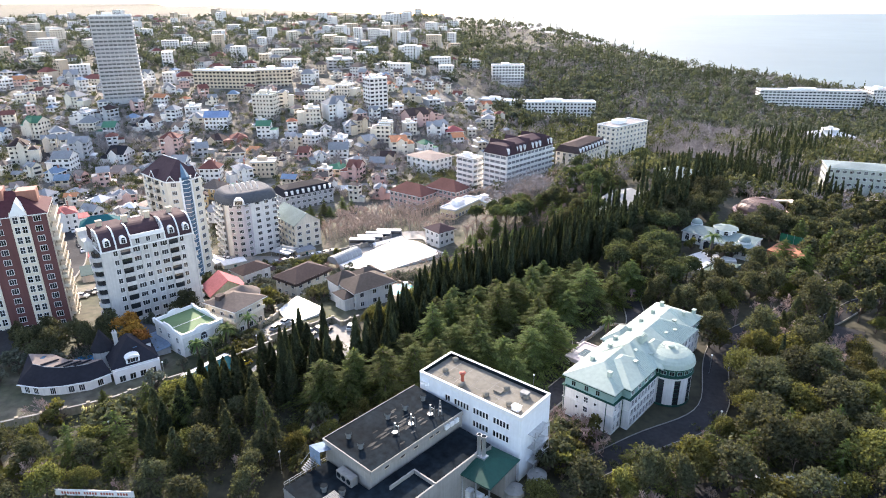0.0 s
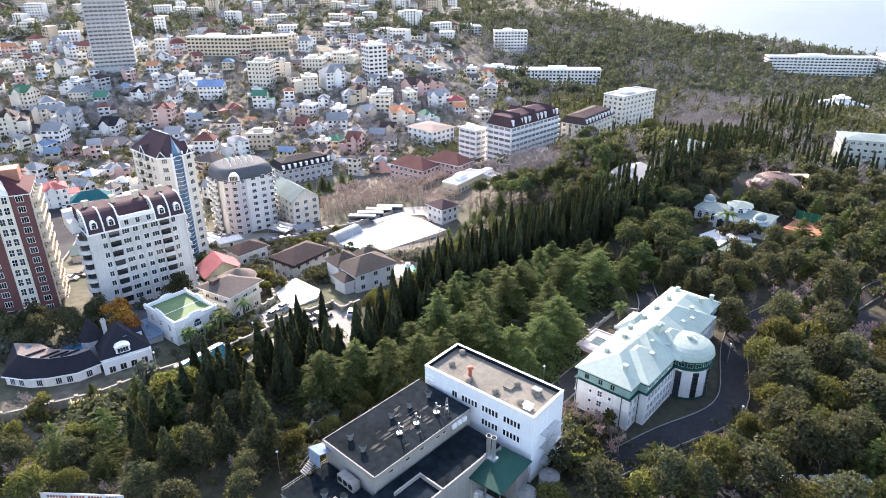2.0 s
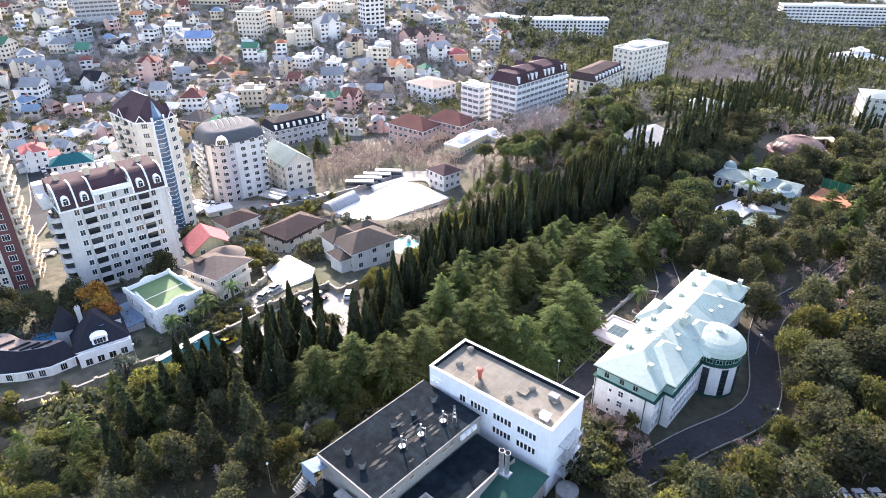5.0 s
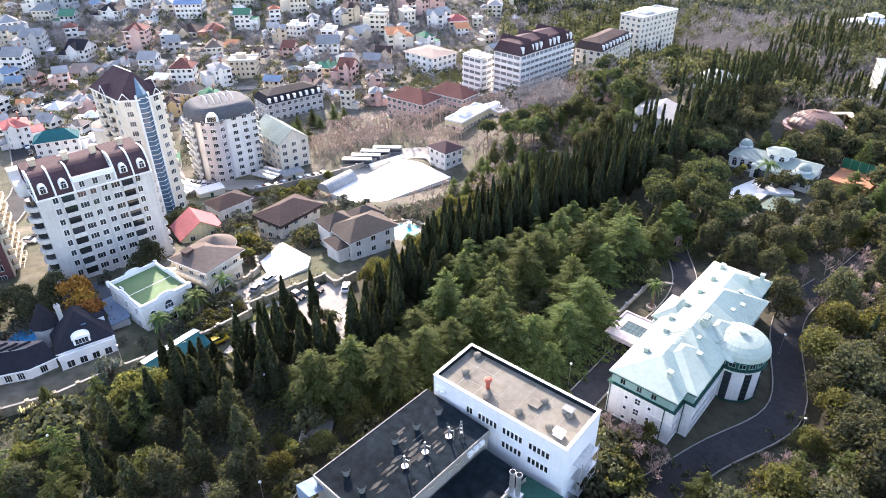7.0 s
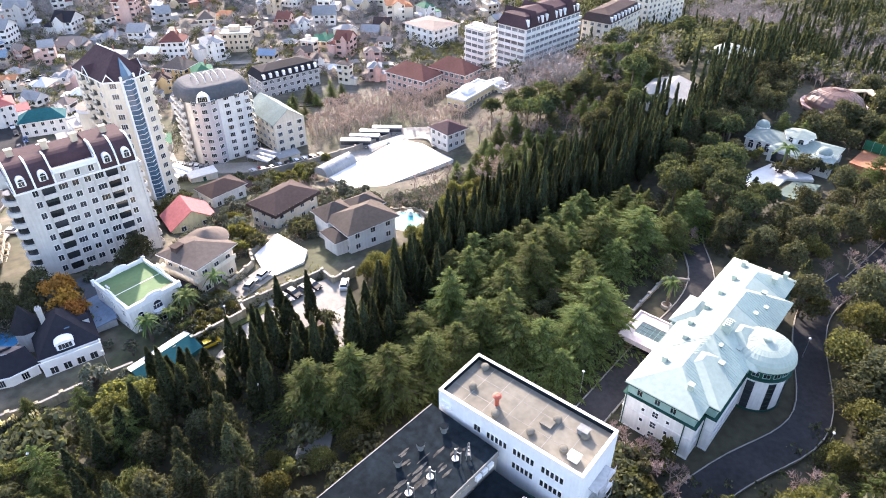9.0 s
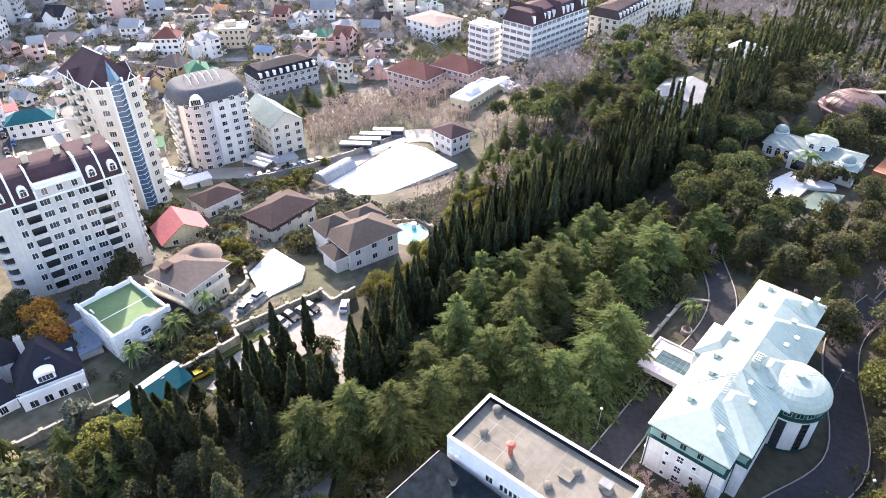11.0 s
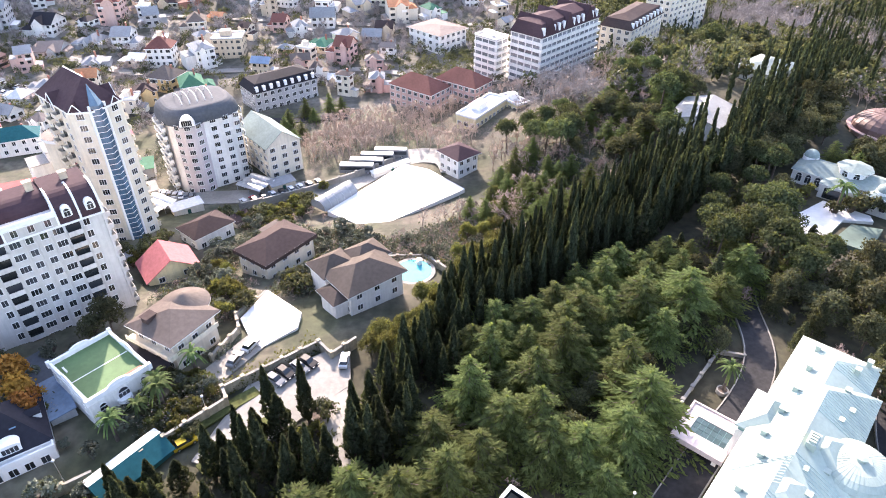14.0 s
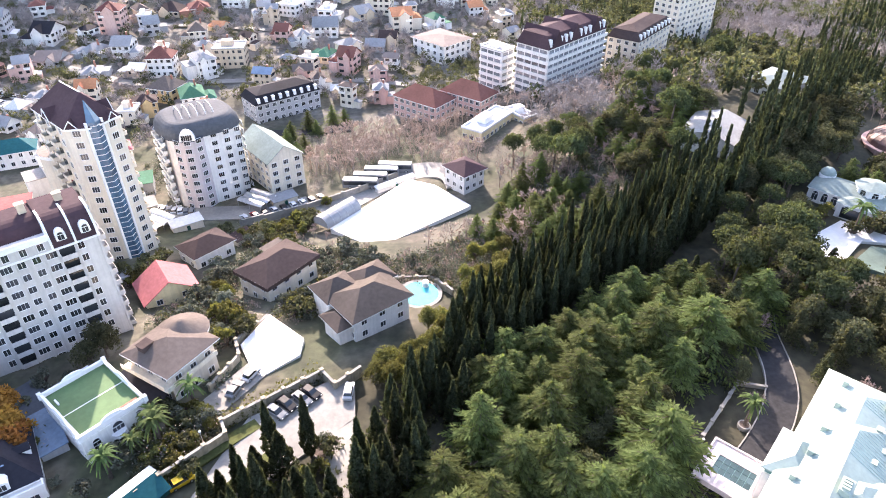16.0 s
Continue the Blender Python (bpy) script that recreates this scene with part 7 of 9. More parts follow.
def hillside_houses():
    """The far upper town, past counting."""
    rng, mb, n = random.Random(21), MB(), 0
    while n < 330:
        y = 560 + 900 * rng.random() ** 1.3
        x = rng.uniform(-0.78 * y, 0.02 * y)
        w, d = rng.uniform(9, 20), rng.uniform(8, 13)
        if blocked(x, y, w * 0.7) or height(x, y) < -10:
            continue
        n += 1
        storeys = rng.choice((2, 2, 3, 3, 4, 5, 7))
        h, z, a = storeys * 2.9, height(x, y), radians(rng.uniform(-35, 35))
        c, s = math.cos(a), math.sin(a)
        put = lambda u, v, q: (x + u * c - v * s, y + u * s + v * c, z + q)
        o = [(-w / 2, -d / 2), (w / 2, -d / 2), (w / 2, d / 2), (-w / 2, d / 2)]
        m = rng.choice((0, 0, 0, 1, 2))
        mb.ring([put(*p, -5) for p in o], [put(*p, h) for p in o], m)
        if storeys < 4:
            r, e = rng.choice((4, 5, 6, 6)), [put(p[0] * 1.08, p[1] * 1.08, h) for p in o]
            f, g = put(-w * 0.2, 0, h + d * 0.3), put(w * 0.2, 0, h + d * 0.3)
            mb.poly([e[0], e[1], g, f], r).poly([e[1], e[2], g], r).poly([e[2], e[3], f, g], r).poly([e[3], e[0], f], r)
        for i in range(storeys):
            for j in range(int(w / 3)):
                u = -w / 2 + 1.5 + j * 3
                mb.poly([put(u - 0.7, -d / 2 - 0.05, i * 2.9 + 0.9), put(u + 0.7, -d / 2 - 0.05, i * 2.9 + 0.9), put(u + 0.7, -d / 2 - 0.05, i * 2.9 + 2.3), put(u - 0.7, -d / 2 - 0.05, i * 2.9 + 2.3)], 3)
        PLACED.append((x, y, w * 0.5))
    ob = new("hillside_houses", mb.mesh("hillside_houses", [WALLS["white"], WALLS["cream"], WALLS["tan"], M_GLASS, ROOFS["brownred"], ROOFS["grey"], ROOFS["tan"]]))
    tagged(ob, "pale houses scattered over the far wooded hillside", "houses", kind="stuff")


hillside_houses()

# ---------------------------------------------------------------- vehicles, tent and yard things
PAINT = {k: surf("paint_" + k, c, 0.38, metal=0.0, var=0.03, big=0.03, bump=0, spec=0.2) for k, c in {
    "white": (0.75, 0.75, 0.75), "black": (0.012, 0.012, 0.015), "grey": (0.18, 0.19, 0.2), "red": (0.35, 0.02, 0.02), "yellow": (0.65, 0.42, 0.03), "silver": (0.5, 0.51, 0.52), "blue": (0.03, 0.08, 0.2)}.items()}
VEH = {}


def wheel_mesh(r):
    if ("w", r) not in VEH:
        mb = MB()
        k = [2 * math.pi * i / 14 for i in range(14)]
        for y0, y1, rad, m in ((-0.11, 0.11, r, 0), (-0.115, 0.115, r * 0.6, 1)):
            mb.ring([(rad * math.cos(a), y0, rad * math.sin(a)) for a in k], [(rad * math.cos(a), y1, rad * math.sin(a)) for a in k], m)
        VEH["w", r] = mb.mesh("wheel", [M_TYRE, M_STEEL])
    return VEH["w", r]


def car(x, y, rz, paint, label, z=None):
    t = thing("car", x, y, height(x, y) + 0.15 if z is None else z, rz, label, "car", "parked cars")
    if paint not in VEH:
        prof = [(-2.15, 0.3), (2.15, 0.3), (2.2, 0.65), (1.95, 0.82), (1.0, 0.95), (-1.75, 0.98), (-2.15, 0.85)]
        mb = MB().ring([(a, -0.86, b) for a, b in prof], [(a, 0.86, b) for a, b in prof])
        VEH[paint] = mb.mesh("body", [PAINT[paint]])
        cab = MB().ring([(-1.75, -0.8, 0.97), (1.0, -0.8, 0.94), (1.0, 0.8, 0.94), (-1.75, 0.8, 0.97)], [(-1.35, -0.64, 1.42), (0.25, -0.64, 1.45), (0.25, 0.64, 1.45), (-1.35, 0.64, 1.42)])
        VEH[paint, "glass"] = cab.mesh("glazing", [M_GLASS])
        VEH[paint, "roof"] = MB().box(-1.36, -0.66, 1.425, 0.26, 0.66, 1.475).mesh("roof", [PAINT[paint]])
    for name, key in (("body", paint), ("glazing", (paint, "glass")), ("roof", (paint, "roof"))):
        part(name, VEH[key], None, t)
    for a in (-1.35, 1.35):
        for b in (-0.8, 0.8):
            part("wheel", wheel_mesh(0.33), None, t, at=(a, b, 0.33))
    lamp = VEH.setdefault("lamp", MB().box(-0.05, -0.18, -0.07, 0.05, 0.18, 0.07).mesh("headlight", [M_TRIM]))
    for b in (-0.6, 0.6):
        part("headlight", lamp, None, t, at=(2.16, b, 0.68))


def coach(x, y, rz, label):
    z = height(x, y) + 0.2
    t = thing("coach", x, y, z, rz, label, "bus", "coaches in the yard")
    prof = [(-5.9, 0.35), (5.9, 0.35), (5.95, 1.6), (5.6, 3.2), (-5.8, 3.25), (-5.95, 2.8)]
    part("body", MB().ring([(a, -1.25, b) for a, b in prof], [(a, 1.25, b) for a, b in prof]), PAINT["grey"], t)
    part("roof", MB().box(-5.7, -1.2, 3.12, 5.5, 1.2, 3.34), PAINT["white"], t, "white coach roof")
    part("glazing", MB().box(-5.6, -1.28, 1.5, 5.5, 1.28, 2.7), M_GLASS, t)
    part("roof_hatch", MB().box(-3.5, -0.7, 3.2, -1.5, 0.7, 3.45).box(1.5, -0.6, 3.2, 3.0, 0.6, 3.4), M_TRIM, t)
    for a in (-3.6, 3.8):
        for b in (-1.15, 1.15):
            part("wheel", wheel_mesh(0.5), None, t, at=(a, b, 0.5))


for i, (x, y) in enumerate(((-36.0, 271.4), (-33.0, 275.3), (-29.6, 279.3), (-25.0, 282.4))):
    coach(x, y, -3, "grey touring coach with white roof parked in a row")
for x, y, rz, p in ((-33.9, 165.6, -36, "black"), (-35.3, 164.0, -40, "grey"), (-37.9, 162.8, -38, "black"), (-39.4, 160.9, -34, "grey"), (-26.8, 165.9, 88, "silver"), (-52, 146.4, 40, "yellow")):
    car(x, y, rz, p, f"{p} car parked beside the sandstone wall", 3.02)
car(-48.7, 167.0, 72, "grey", "grey car on the bright drive", height(-48.7, 167) + 0.45)
car(-46.7, 171.5, 64, "silver", "silver car on the bright forecourt", 1.95)
ROWS_OF_CARS = random.Random(5)
for i in range(13):
    car(-123 + i * 1.1 + ROWS_OF_CARS.uniform(-0.3, 0.3), 190 + i * 3.2, -8 + ROWS_OF_CARS.uniform(-5, 5), ROWS_OF_CARS.choice(("white", "silver", "grey", "black", "white")), "car parked in the row between apartment blocks")
for i in range(9):
    car(-70 + i * 2.7, 251.5 + i * 1.6, 125 + ROWS_OF_CARS.uniform(-6, 6), ROWS_OF_CARS.choice(("white", "silver", "black", "red", "white")), "car parked along the service road")
for i in range(16):
    k = i / 15
    car(-228 + 70 * k + ROWS_OF_CARS.uniform(-2, 2), 372 - 105 * k, -57 + ROWS_OF_CARS.uniform(-4, 4), ROWS_OF_CARS.choice(("white", "silver", "black", "grey", "blue")), "car on the town street")

for i in range(12):
    car(-208 + (i % 6) * 3.0, 352 + (i // 6) * 7 - (i % 6) * 1.2, 70 + ROWS_OF_CARS.uniform(-5, 5), ROWS_OF_CARS.choice(("white", "silver", "black", "grey", "white")), "car in the crowded street-side car park")
for i in range(8):
    car(-101 + i * 1.9, 258 - i * 0.4, 100 + ROWS_OF_CARS.uniform(-8, 8), ROWS_OF_CARS.choice(("white", "silver", "grey", "white")), "car parked behind the cream tower")


def barrel_tent():
    x, y = -40.6, 248.2
    t = thing("storage_tent", x, y, -9.0, 52, "white barrel-vaulted storage tent beside the sports ground", "tent")
    k = [math.pi * i / 12 for i in range(13)]
    part("cover", MB().ring([(-7, 3.2 * math.cos(a), 3.0 * math.sin(a)) for a in k], [(7, 3.2 * math.cos(a), 3.0 * math.sin(a)) for a in k]), surf("grey_tent_fabric", (0.33, 0.34, 0.34), 0.7, var=0.08, spec=0.1), t)
    for i in range(6):
        q, ribs = -7 + 2.8 * i, MB()
        for a, b in zip(k, k[1:]):
            ribs.tube((q, 3.25 * math.cos(a), 3.05 * math.sin(a)), (q, 3.25 * math.cos(b), 3.05 * math.sin(b)), 0.07, n=4)
        part("rib", ribs, M_STEEL, t)


barrel_tent()

# ---------------------------------------------------------------- trees
RNG = np.random.default_rng(7)


def leaf_cards(centres, along, width, length, rng, facing=None):
    """Leaf clumps as bent diamonds: centres (n,3), their long axes (n,3), and the ways that they roughly face."""
    n = len(centres)
    a = along / np.linalg.norm(along, axis=1, keepdims=True)
    s = np.cross(a, rng.normal(size=(n, 3)) if facing is None else facing + rng.normal(0, 0.38, (n, 3)))
    s /= np.linalg.norm(s, axis=1, keepdims=True) + 1e-9
    u = np.cross(a, s)
    L, W = (length * rng.uniform(0.6, 1.3, (n, 1))), (width * rng.uniform(0.6, 1.3, (n, 1)))
    v = np.stack([centres - a * L / 2, centres + s * W / 2 + u * W * 0.18, centres + a * L / 2, centres - s * W / 2 + u * W * 0.18], 1)
    return v.reshape(-1, 3)


def cards_mesh(name, verts, mat):
    me = bpy.data.meshes.new(name)
    n = len(verts) // 4
    me.vertices.add(len(verts))
    me.vertices.foreach_set("co", np.ascontiguousarray(verts, dtype=np.float32).ravel())
    me.loops.add(4 * n)
    me.loops.foreach_set("vertex_index", np.arange(4 * n, dtype=np.int32))
    me.polygons.add(n)
    me.polygons.foreach_set("loop_start", np.arange(0, 4 * n, 4, dtype=np.int32))
    me.materials.append(mat)
    me.update()
    me.validate()
    return me


def tree(name, trunk, crown, label, category, crown_name="crown", twig=M_BARK):
    t = new(name)
    tagged(t, label, category)
    part("trunk", trunk, twig, t)
    if crown is not None:
        part(crown_name, crown, None, t)
    return t


def limbed_trunk(h, r, top, spread, n, rng, up=0.9):
    """A tapered trunk whose limbs grow out of its own faces."""
    mb, rows, sides = MB(), 7, 7
    rings = []
    for i in range(rows):
        f = i / (rows - 1)
        z = -1 + (top + 1) * f
        rings.append([(0.2 * f + r * (1 - 0.4 * f) * math.cos(2 * math.pi * k / sides), 0.1 * f + r * (1 - 0.4 * f) * math.sin(2 * math.pi * k / sides), z) for k in range(sides)])
    for i in range(rows - 1):
        mb.ring(rings[i], rings[i + 1], 0, (i == 0, i == rows - 2))
    for j in range(n):
        i, k = int(rng.integers(rows // 2, rows - 1)), j % sides
        base = [rings[i][k], rings[i][(k + 1) % sides], rings[i + 1][(k + 1) % sides]]
        a, L = 2 * math.pi * (k + 0.5) / sides + rng.normal(0, 0.2), spread * rng.uniform(0.6, 1.0)
        p = (L * math.cos(a), L * math.sin(a), base[0][2] + L * up)
        mb.ring(base, [(p[0], p[1], p[2] + 0.04), (p[0] + 0.04, p[1], p[2]), (p[0], p[1] + 0.04, p[2])])
    return mb


def make_cypress(cards, seed, h=15.0, r=1.45):
    rng = np.random.default_rng(seed)
    z = rng.uniform(0.02, 1, cards) ** 0.92
    prof = r * np.minimum(1, (z / 0.22 + 0.12)) * np.clip(1 - z, 0, 1) ** 0.8 * 1.3
    a = rng.uniform(0, 2 * np.pi, cards)
    lump = 1 + 0.16 * np.sin(a * 3 + z * 20 + seed) + 0.10 * np.sin(a * 5 - z * 33)
    rad = prof * np.sqrt(rng.uniform(0.62, 1, cards)) * lump
    c = np.stack([rad * np.cos(a), rad * np.sin(a), 0.5 + z * (h - 0.5)], 1)
    along = np.stack([np.cos(a) * 0.28, np.sin(a) * 0.28, np.ones(cards)], 1) + rng.normal(0, 0.22, (cards, 3))
    k = (900 / cards) ** 0.5
    v = leaf_cards(c, along, 0.6 * k, 1.25 * k, rng, np.stack([np.cos(a), np.sin(a), np.full(cards, 0.35)], 1))
    return tree("cypress", MB().tube((0, 0, -1), (0, 0, h * 0.9), 0.22, 0.05, 6), cards_mesh("crown", v, L_CYPRESS), "slender dark green Italian cypress", "tree")


def make_cedar(seed, h=16.0, wide=0.36, mat=None, tiers=15):
    rng = np.random.default_rng(seed)
    trunk = MB().tube((0, 0, -1), (0, 0, h * 0.97), 0.34, 0.05, 7)
    cs, al = [], []
    for i in range(tiers):
        f = (i + rng.uniform(0.2, 0.8)) / tiers
        L = h * wide * (1 - f) ** 0.8 + 0.5
        k = 8 if f < 0.6 else 6
        for a in rng.uniform(0, 2 * np.pi) + np.arange(k) * (2 * np.pi / k) + rng.normal(0, 0.3, k):
            z = h * (0.10 + 0.89 * f) + rng.normal(0, 0.25)
            ln = L * rng.uniform(0.5, 1.2)
            rise = 0.30 * f + rng.normal(0.05, 0.08)
            d, s = np.array([np.cos(a), np.sin(a), 0]), np.array([-np.sin(a), np.cos(a), 0])
            trunk.tube((0, 0, z), tuple(d * ln * 0.8 + [0, 0, z + ln * 0.8 * (rise - 0.25)]), 0.06, 0.02, 3)
            for q in np.arange(0.15, 1.02, 0.19 / max(ln, 0.8)):
                span = 0.42 * ln * q ** 0.7 * (1.18 - q) + 0.12
                y = z + ln * (rise * q - 0.34 * q * q)
                for side in (-1, 1):
                    o = rng.uniform(0.15, 1.0) * span
                    cs.append(d * ln * q + s * side * o + [0, 0, y - 0.22 * o + rng.normal(0, 0.05)])
                    al.append(d * 0.8 + s * side * 0.75 + [0, 0, rng.normal(-0.25, 0.18)])
                if q > 0.8:
                    cs.append(d * ln * (q + 0.1) + [0, 0, y])
                    al.append(d + [0, 0, -0.35])
    for _ in range(14):
        cs.append(rng.normal(0, 0.12, 3) + [0, 0, h * rng.uniform(0.94, 1.03)])
        al.append(rng.normal(0, 0.3, 3) + [0, 0, 1.0])
    out = np.array(cs) * [1, 1, 0] / (np.linalg.norm(np.array(cs)[:, :2], axis=1, keepdims=True) + 0.3)
    v = leaf_cards(np.array(cs), np.array(al), 0.27, 0.8, rng, out * 0.45 + [0, 0, 1.0])
    return tree("cedar", trunk, cards_mesh("crown", v, mat or L_CEDAR), "tall green Himalayan cedar with drooping tiers", "tree")


def lobe_crown(rng, lobes, per, size, mat, flat=1.0):
    """Leaf clumps over the skins of many lobes, denser on top, each facing outwards."""
    cs, al, fc = [], [], []
    mid = np.mean([p[:3] for p in lobes], axis=0)
    for cx, cy, cz, r in lobes:
        d = rng.normal(size=(per, 3))
        d /= np.linalg.norm(d, axis=1, keepdims=True)
        d[:, 2] = np.where(d[:, 2] < -0.45, -d[:, 2], d[:, 2])
        rad = r * rng.uniform(0.72, 1.08, (per, 1)) * (1 + 0.22 * np.sin(d[:, :1] * 5 + cx) * np.cos(d[:, 1:2] * 6 + cy))
        c = d * rad * [1, 1, flat] + [cx, cy, cz]
        g = c - mid + [0, 0, r]
        cs.append(c)
        fc.append(d * 0.75 + 0.35 * g / (np.linalg.norm(g, axis=1, keepdims=True) + 1e-6))
        al.append(rng.normal(0, 0.7, (per, 3)))
    return cards_mesh("crown", leaf_cards(np.concatenate(cs), np.concatenate(al), size * 0.8, size * 1.2, rng, np.concatenate(fc)), mat)


def make_round(seed, mat, label, h=10.0, r=4.2, n=15, per=95, size=0.75, name="tree"):
    rng = np.random.default_rng(seed)
    trunk = limbed_trunk(h, 0.32, h * 0.5, r * 0.7, 9, rng)
    lobes = []
    for i in range(n):
        a, q = rng.uniform(0, 2 * np.pi), np.sqrt(rng.uniform(0, 1))
        z = h * (0.45 + 0.42 * (1 - q * q) + rng.uniform(-0.14, 0.06))
        lobes.append((r * 0.72 * q * np.cos(a), r * 0.72 * q * np.sin(a), z, r * rng.uniform(0.3, 0.48)))
    return tree(name, trunk, lobe_crown(rng, lobes, per, size, mat, 0.85), label, "tree")


def make_thuja(seed, h=13.0, r=2.9):
    """A dense dark conifer: a lumpy cone of many small lobes."""
    rng = np.random.default_rng(seed)
    lobes = []
    for i in range(46):
        f = (i + rng.uniform()) / 46
        a, q = rng.uniform(0, 2 * np.pi), r * (1 - f) ** 0.75 * rng.uniform(0.55, 0.95)
        lobes.append((q * np.cos(a), q * np.sin(a), h * (0.08 + 0.88 * f), 0.45 + 1.0 * (1 - f)))
    return tree("thuja", MB().tube((0, 0, -1), (0, 0, h * 0.9), 0.3, 0.06, 7), lobe_crown(rng, lobes, 66, 0.44, L_THUJA, 1.15), "dense dark green conifer with lumpy conical crown", "tree")


def make_umbrella(seed, h=13.0, r=5.2):
    rng = np.random.default_rng(seed)
    trunk = MB().tube((0, 0, -1), (0.4, 0.2, h * 0.72), 0.34, 0.2, 7)
    lobes = []
    for i in range(20):
        a, q = rng.uniform(0, 2 * np.pi), np.sqrt(rng.uniform(0, 1))
        p = (r * 0.78 * q * np.cos(a), r * 0.78 * q * np.sin(a), h * (0.70 + 0.22 * (1 - q * q) + rng.uniform(-0.04, 0.03)))
        lobes.append((*p, r * rng.uniform(0.3, 0.42)))
        trunk.tube((0.4, 0.2, h * 0.68), (p[0] * 0.85, p[1] * 0.85, p[2] - 0.5), 0.13, 0.04, 4)
    return tree("pine", trunk, lobe_crown(rng, lobes, 120, 0.62, L_PINE, 0.85), "umbrella pine with broad domed crown", "tree")


def make_bare(seed, h=10.0, label="leafless pinkish-brown tree with fine twigs", depth=6, fine=0.034):
    rng = np.random.default_rng(seed)
    mb, tw = MB(), MB()

    def grow(p, d, L, r, k):
        q = p + d * L
        (mb if k > 2 else tw).tube(tuple(p), tuple(q), r, r * 0.62, 4 if k > 3 else 3)
        if k == 0:
            return
        for _ in range(3 if k > 1 else 4):
            e = d + rng.normal(0, 0.5, 3) + [0, 0, 0.12]
            grow(p + d * L * rng.uniform(0.6, 1.0), e / np.linalg.norm(e), L * rng.uniform(0.58, 0.8), max(r * 0.55, fine), k - 1)

    grow(np.array([0, 0, -0.8]), np.array([0.03, 0.02, 1.0]), h * (0.26 if depth > 5 else 0.30), 0.19, depth - 1)
    t = tree("bare_tree", mb, tw.mesh("crown", [M_TWIG]), label, "tree", "crown", M_TWIG)
    return t


def make_palm(seed, h=4.5):
    rng = np.random.default_rng(seed)
    trunk = MB().tube((0, 0, -1), (0.1, 0, h), 0.3, 0.22, 8)
    f = MB()
    for i in range(26):
        a, up = rng.uniform(0, 2 * math.pi), rng.uniform(0.0, 1.1)
        last, w = Vector((0.1, 0, h)), 0.32
        for k in range(1, 6):
            q = k / 5
            p = Vector((2.2 * q * math.cos(a) * math.cos(up * 0.6), 2.2 * q * math.sin(a) * math.cos(up * 0.6), h + 2.0 * up * q - 1.8 * q * q))
            s = Vector((-math.sin(a), math.cos(a), 0)) * w * (1 - q * 0.75)
            f.poly([last - s, last + s, p + s * 0.8, p - s * 0.8])
            last = p
    return tree("palm", trunk, f.mesh("fronds", [L_PALM]), "garden palm with arching fronds", "palm", "fronds")


KIND = {
    "cypress": [make_cypress(2400, s, 15.0, 1.2 + 0.12 * s) for s in range(5)],
    "cedar": [make_cedar(s + 20, 16.0, 0.31 + 0.02 * s, tiers=17 + s % 3) for s in range(5)],
    "broad_cedar": [make_cedar(s + 30, 11.5, 0.50, tiers=9) for s in range(3)],
    "thuja": [make_thuja(s + 35) for s in range(3)],
    "laurel": [make_round(s + 40, L_LAUREL, "broad evergreen tree with yellow-green crown", 9.5, 5.0, 24, 110, 0.52, "laurel_tree") for s in range(4)],
    "oak": [make_round(s + 50, L_OAK, "dark evergreen oak with uneven crown", 12.0, 4.8, 22, 100, 0.58, "evergreen_oak") for s in range(4)],
    "pine": [make_umbrella(s + 60) for s in range(2)],
    "bare": [make_bare(s + 70, 10.5) for s in range(4)],
    "autumn": [make_round(80, L_AUTUMN, "tree with orange autumn leaves", 6.5, 2.8, 9, 80, 0.5, "autumn_tree")],
    "olive": [make_round(s + 83, L_OLIVE, "silvery olive-leaved garden tree", 5.5, 2.4, 9, 70, 0.5, "garden_tree") for s in range(2)],
    "shrub": [make_round(s + 90, L_OAK if s else L_LAUREL, "clipped evergreen garden shrub", 2.6, 1.7, 7, 45, 0.42, "shrub") for s in range(2)],
    "palm": [make_palm(s + 95) for s in range(2)],
}
USED = set()
TREES = []


def plant(kind, x, y, size=1.0, tall=1.0, z=None):
    """One tree, turned and sized by chance round the given size."""
    k = int(RNG.integers(len(KIND[kind])))
    src = KIND[kind][k]
    if kind in ("oak", "laurel", "cedar") and x < -64 and 114 < y < 142:      # below the slate-roofed villa, shrunk to keep its front in the camera's view
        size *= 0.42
    wide = RNG.uniform(0.84, 1.2, 2) if kind in ("oak", "laurel", "bare", "olive") else (1, 1)
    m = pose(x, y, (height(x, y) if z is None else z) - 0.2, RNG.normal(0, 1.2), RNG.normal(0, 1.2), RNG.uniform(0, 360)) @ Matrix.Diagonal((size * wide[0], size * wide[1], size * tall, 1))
    TREES.append((x, y))
    if src in USED:
        return copy_thing(src, m)
    USED.add(src)
    src.matrix_basis = m
    return src


